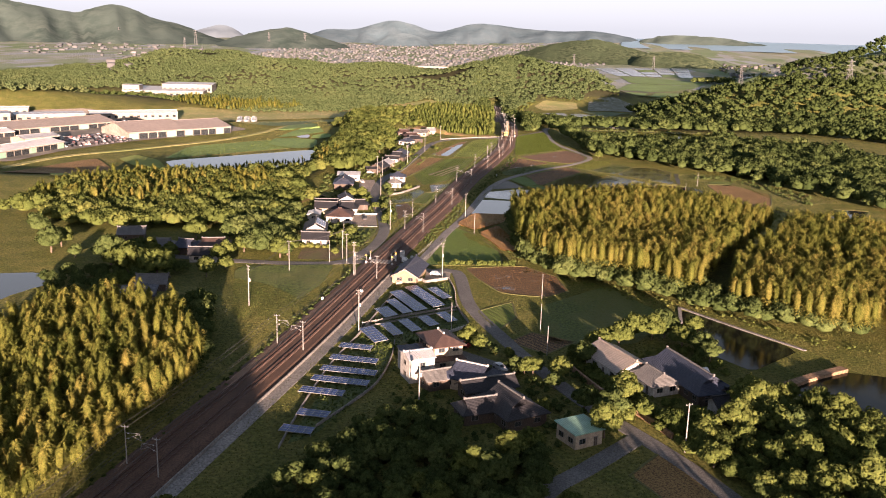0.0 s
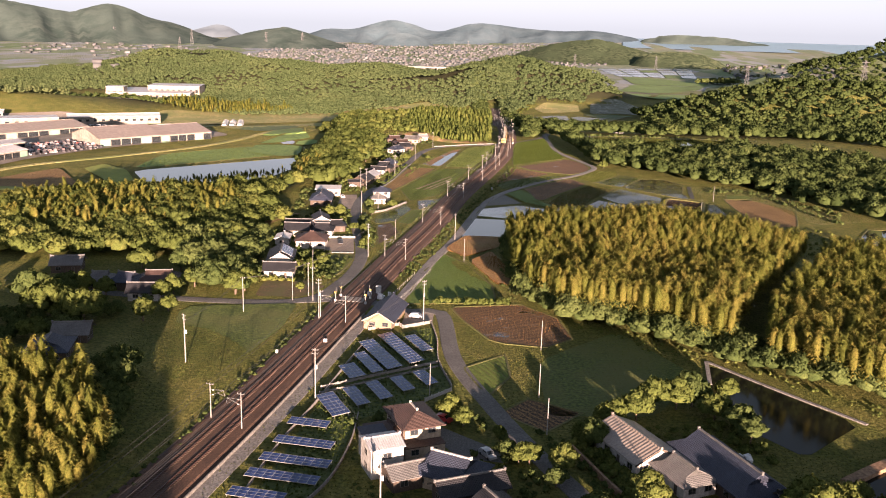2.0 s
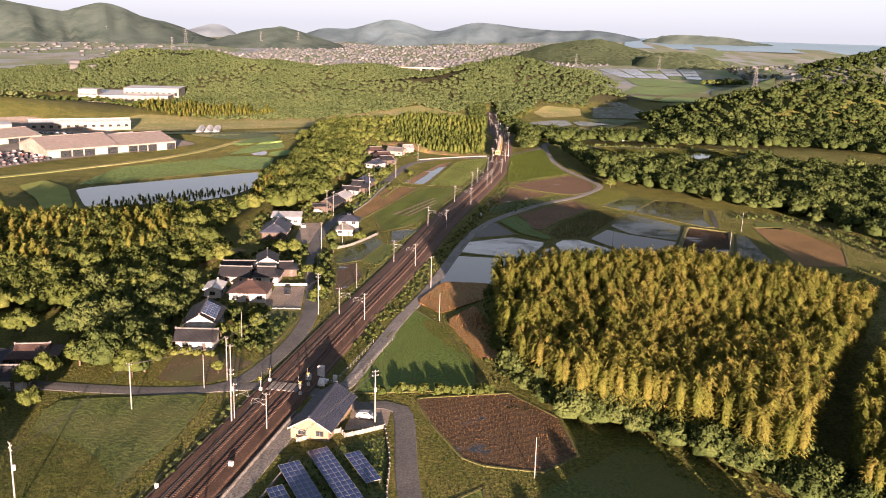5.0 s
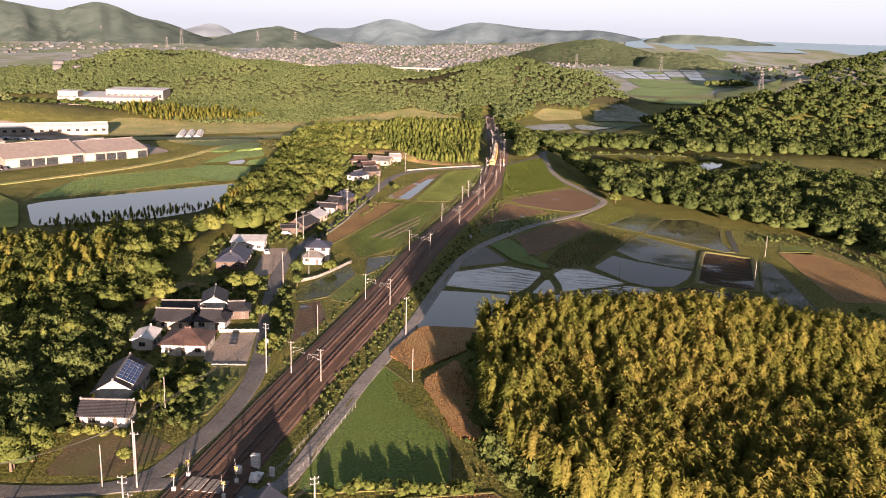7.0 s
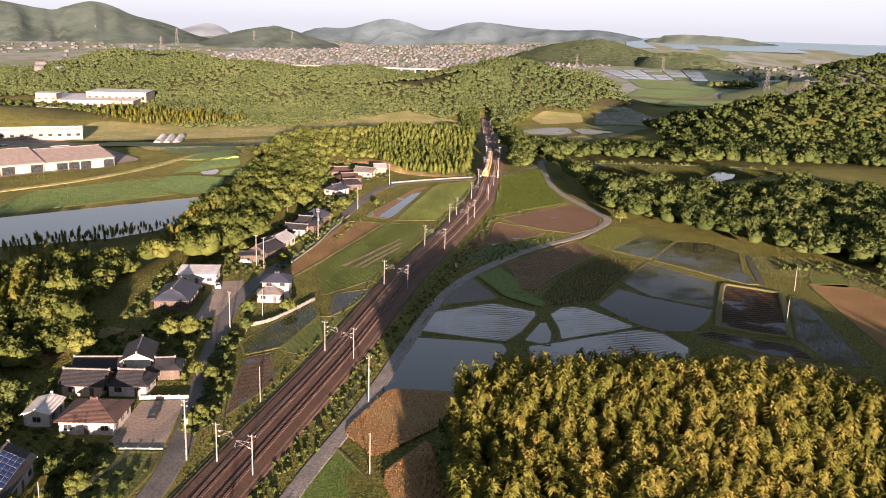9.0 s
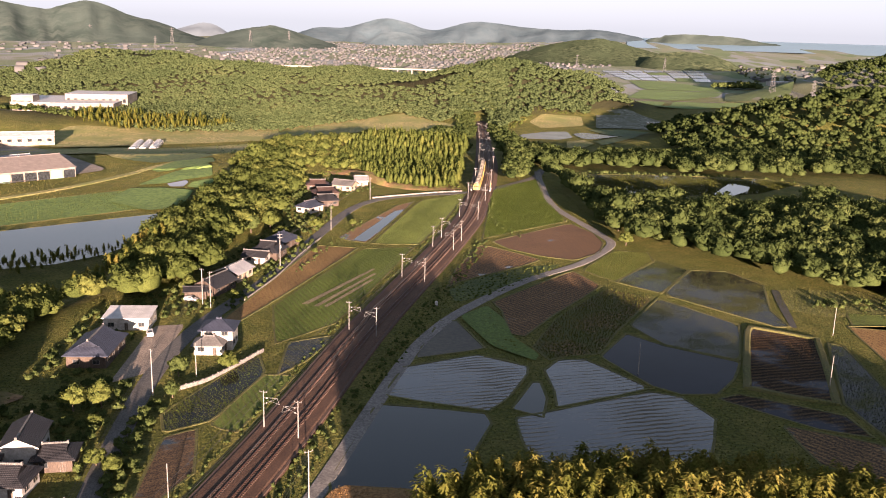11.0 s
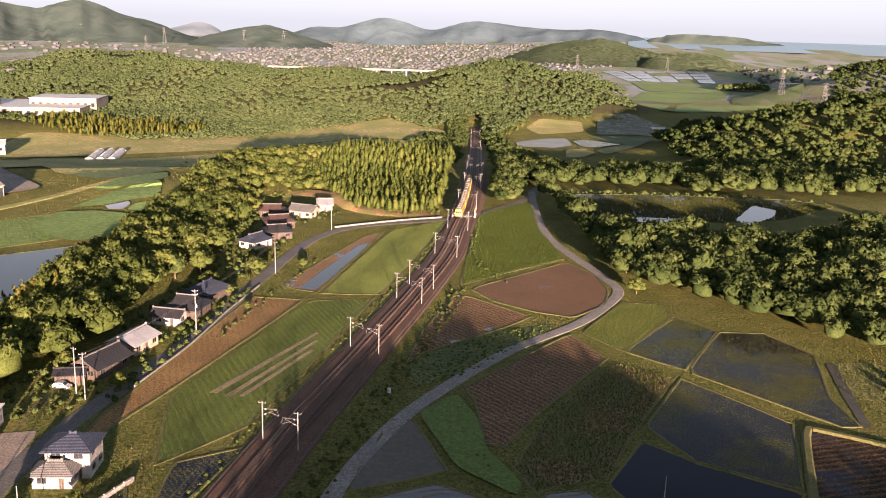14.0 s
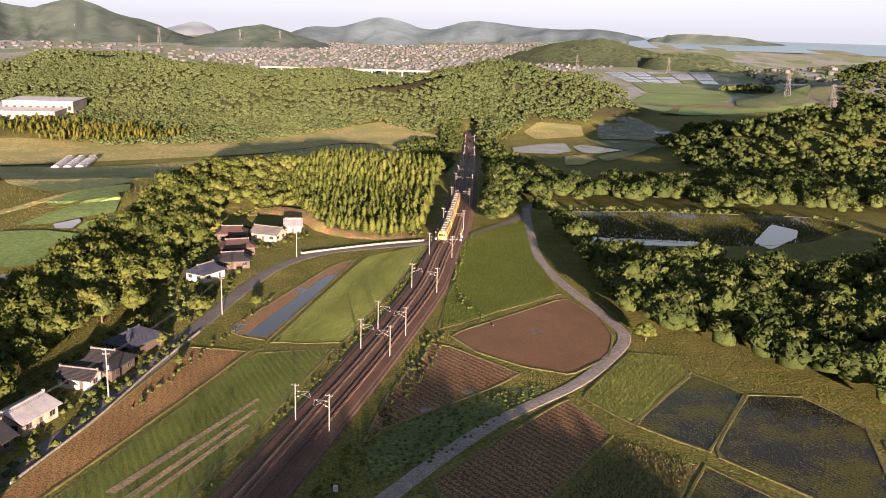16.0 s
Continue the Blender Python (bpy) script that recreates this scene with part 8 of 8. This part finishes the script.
# polytunnels on the terrace
_vinyl = surface("cloudy_vinyl", (0.12, 0.12, 0.13), (0.2, 0.2, 0.215), 1.0, 0.2, rough=0.3, relief=0.0, local=True)
for _k in range(3):
    _t = empty("polytunnel", pose(-236 + _k * 7.4, 822 + _k * 2.5, float(ground(-222, 826)) + 0.1, 0, 0, 10), "grey vinyl polytunnel on the fallow land", "greenhouse", "polytunnels")
    _bm = bmesh.new()
    _pr = [(3.3 * math.cos(math.pi * i / 10), 3.6 * math.sin(math.pi * i / 10) ** 0.8) for i in range(11)]
    sweep(_bm, np.array([(0, -24, 0), (0, 0, 0), (0, 24, 0.0)]), _pr)
    bmesh.ops.recalc_face_normals(_bm, faces=_bm.faces[:])
    part("cover", _bm, _vinyl, _t)
    for _y in (-24, -16, -8, 0, 8, 16, 24):
        _bm = bmesh.new()
        _ring = [[_bm.verts.new((px * f, _y + dy, pz * f)) for f, dy in ((0.995, -0.05), (1.02, -0.05), (1.02, 0.05), (0.995, 0.05))] for px, pz in _pr]
        for _p, _q in itertools.pairwise(_ring):
            for _i in range(4):
                _bm.faces.new((_p[_i], _p[(_i + 1) % 4], _q[(_i + 1) % 4], _q[_i]))
        bmesh.ops.recalc_face_normals(_bm, faces=_bm.faces[:])
        part("hoop", _bm, STEEL, _t)


PYLON = surface("weathered_lattice", (0.08, 0.082, 0.085), (0.14, 0.142, 0.145), 2.0, 0.4, relief=0.0, local=True)


def pylon(x, y, h):
    """A lattice transmission tower."""
    th = empty("pylon", pose(x, y, float(ground(x, y)) - 1), "lattice steel transmission tower", "pylon", "pylons")
    bm = bmesh.new()
    w = h * 0.09
    for k in range(8):
        z0, z1 = h * k / 8, h * (k + 1) / 8
        a, b = w * (1 - k / 8) + 0.6, w * (1 - (k + 1) / 8) + 0.6
        c0 = [(-a, -a), (a, -a), (a, a), (-a, a)]
        c1 = [(-b, -b), (b, -b), (b, b), (-b, b)]
        for i in range(4):
            j = (i + 1) % 4
            tube(bm, (*c0[i], z0), (*c1[i], z1), h * 0.006, n=4)
            tube(bm, (*c0[i], z0), (*c1[j], z1), h * 0.004, n=4)
    part("tower", bm, PYLON, th)
    for z in (0.7, 0.82, 0.94):
        bm = bmesh.new()
        box(bm, -h * 0.12, -0.3, h * z, h * 0.12, 0.3, h * z + h * 0.012)
        part("crossarm", bm, PYLON, th)
    return th


for _x, _y, _h in ((463, 891, 40), (520, 1300, 36), (560, 1560, 38), (596, 1483, 34), (400, 2605, 40), (-700, 3650, 62), (-560, 3700, 62), (-1000, 3650, 62), (-1330, 3700, 62), (-1640, 3700, 66), (-900, 3100, 46), (60, 3400, 46), (120, 3600, 46), (640, 2600, 40)):
    pylon(_x, _y, _h)

# viaduct on the plain
_t = empty("viaduct", pose(0, 2080, -28), "pale concrete road viaduct on the plain", "viaduct")
_bm = bmesh.new()
box(_bm, -330, -5, 10, 90, 5, 13.5)
part("deck", _bm, CONCRETE, _t)
for _k in range(14):
    _bm = bmesh.new()
    box(_bm, -320 + _k * 31, -2.5, -4, -317 + _k * 31, 2.5, 10)
    part("pier", _bm, CONCRETE, _t)
# ---- parked cars ----
def car_paint(name, c):
    return surface(name, tuple(v * 0.9 for v in c), tuple(min(1.0, v * 1.1) for v in c), 1.0, 0.5, rough=0.3, relief=0.0, local=True, spec=0.5)


def car(x, y, rot, paint, label, length=3.9, truck=False):
    z = float(ground(x, y)) + 0.16
    th = empty("pickup" if truck else "car", pose(x, y, z, 0, 0, rot), label, "car", "parked cars")
    w, l = 1.62, length
    bm = bmesh.new()
    ys = (-l / 2, -l * 0.3, -l * 0.14, l * 0.12, l * 0.38, l / 2) if not truck else (-l / 2, -l * 0.42, -l * 0.30, -l * 0.12, -l * 0.10, l / 2)
    tops = (0.72, 0.88, 1.45, 1.48, 1.32 if not truck else 0.8, 0.8)
    if truck:
        tops = (0.85, 1.25, 1.7, 1.7, 0.72, 0.72)
    rings = []
    for yy, tz in zip(ys, tops):
        k = 0.86 if tz > 1.1 else 0.97
        rings.append([bm.verts.new(p) for p in ((-w / 2, yy, 0.28), (-w / 2, yy, min(tz, 0.86)), (-w / 2 * k, yy, tz), (w / 2 * k, yy, tz), (w / 2, yy, min(tz, 0.86)), (w / 2, yy, 0.28))])
    for a, b in itertools.pairwise(rings):
        for i in range(6):
            j = (i + 1) % 6
            bm.faces.new((a[i], b[i], b[j], a[j]))
    bm.faces.new(rings[0])
    bm.faces.new(rings[-1][::-1])
    bmesh.ops.recalc_face_normals(bm, faces=bm.faces[:])
    body = part("body", bm, paint, th)
    for sx in (-1, 1):
        bm = bmesh.new()
        box(bm, sx * w * 0.455 - 0.03, ys[2] + 0.05, 0.92, sx * w * 0.455 + 0.03, ys[3] - 0.05, 1.34)
        part("side_window", bm, GLASS_DARK, body)
        for yy in (-l * 0.31, l * 0.31):
            bm = bmesh.new()
            tube(bm, (sx * w / 2 - 0.1, yy, 0.28), (sx * w / 2 + 0.04, yy, 0.28), 0.29, n=14)
            part("wheel", bm, BLACK, th)
    bm = bmesh.new()
    a, b = ys[1] + 0.05, ys[2] - 0.02
    vs = [bm.verts.new(p) for p in ((-w * 0.42, a, 1.0), (w * 0.42, a, 1.0), (w * 0.38, b, 1.42), (-w * 0.38, b, 1.42))]
    vs2 = [bm.verts.new(v.co + Vector((0, -0.06, 0.05))) for v in vs]
    bm.faces.new(vs2)
    for i in range(4):
        bm.faces.new((vs[i], vs[(i + 1) % 4], vs2[(i + 1) % 4], vs2[i]))
    part("windscreen", bm, GLASS_DARK, body)
    return th


_white, _red, _dark, _silver = car_paint("white_car_paint", (0.55, 0.55, 0.54)), car_paint("red_car_paint", (0.32, 0.03, 0.035)), car_paint("black_car_paint", (0.02, 0.02, 0.025)), car_paint("silver_car_paint", (0.3, 0.31, 0.32))
car(-15.1, 38.2, 60, _red, "small red hatchback parked by the hedge")
car(-6.7, 22.5, 30, _silver, "silver van parked on the forecourt", 4.2)
car(-19.5, 22.5, 110, _white, "white hatchback parked beside the veranda", 3.5)
car(42.8, 22.8, 30, _white, "small white pickup truck behind the farmhouse", 3.4, True)
car(-52.0, 194.0, 4, _dark, "black van parked in the gravel yard", 4.3)
car(-58.0, 316.5, 80, _silver, "silver hatchback parked by the carport", 3.8)
car(-60.5, 286.5, 20, _white, "white hatchback on the gravel drive", 3.6)
car(-33.0, 124.5, -10, _white, "small white kei truck beside the crossing", 3.4, True)
car(-22.0, 107.0, 80, _silver, "silver car in the halt yard", 4.0)
# ---- sleepers, last: the nearest as parts, the rest joined ----
_bm = bmesh.new()
box(_bm, -1.0, -0.12, 0.60, 1.0, 0.12, 0.80)
_sleeper = bpy.data.meshes.new("sleeper")
_bm.to_mesh(_sleeper)
_bm.free()
_sleeper.materials.append(SLEEPER)
_vs, _fs = [], []
_cube = np.array([(x, y, z) for z in (0.60, 0.80) for x, y in ((-1.0, -0.12), (1.0, -0.12), (1.0, 0.12), (-1.0, 0.12))])
_quads = ((4, 5, 6, 7), (0, 1, 5, 4), (1, 2, 6, 5), (2, 3, 7, 6), (3, 0, 4, 7))
for _side in (-1.9, 1.9):
    for _k in range(1000):
        _y = -60 + _k * 0.62
        _m = track_pose(_y, _side)
        if 150 <= _y < 243:
            _ob = new("sleeper", _sleeper)
            _ob.parent = railway
            _ob.matrix_local = _m
        else:
            _b = len(_vs) * 8
            _vs.append(_cube @ np.array(_m.to_3x3()).T + np.array(_m.translation))
            _fs += [tuple(_b + i for i in q) for q in _quads]
_ob = mesh_np("sleepers", np.concatenate(_vs), np.array(_fs), SLEEPER, parent=railway)
tagged(_ob, kind="stuff")
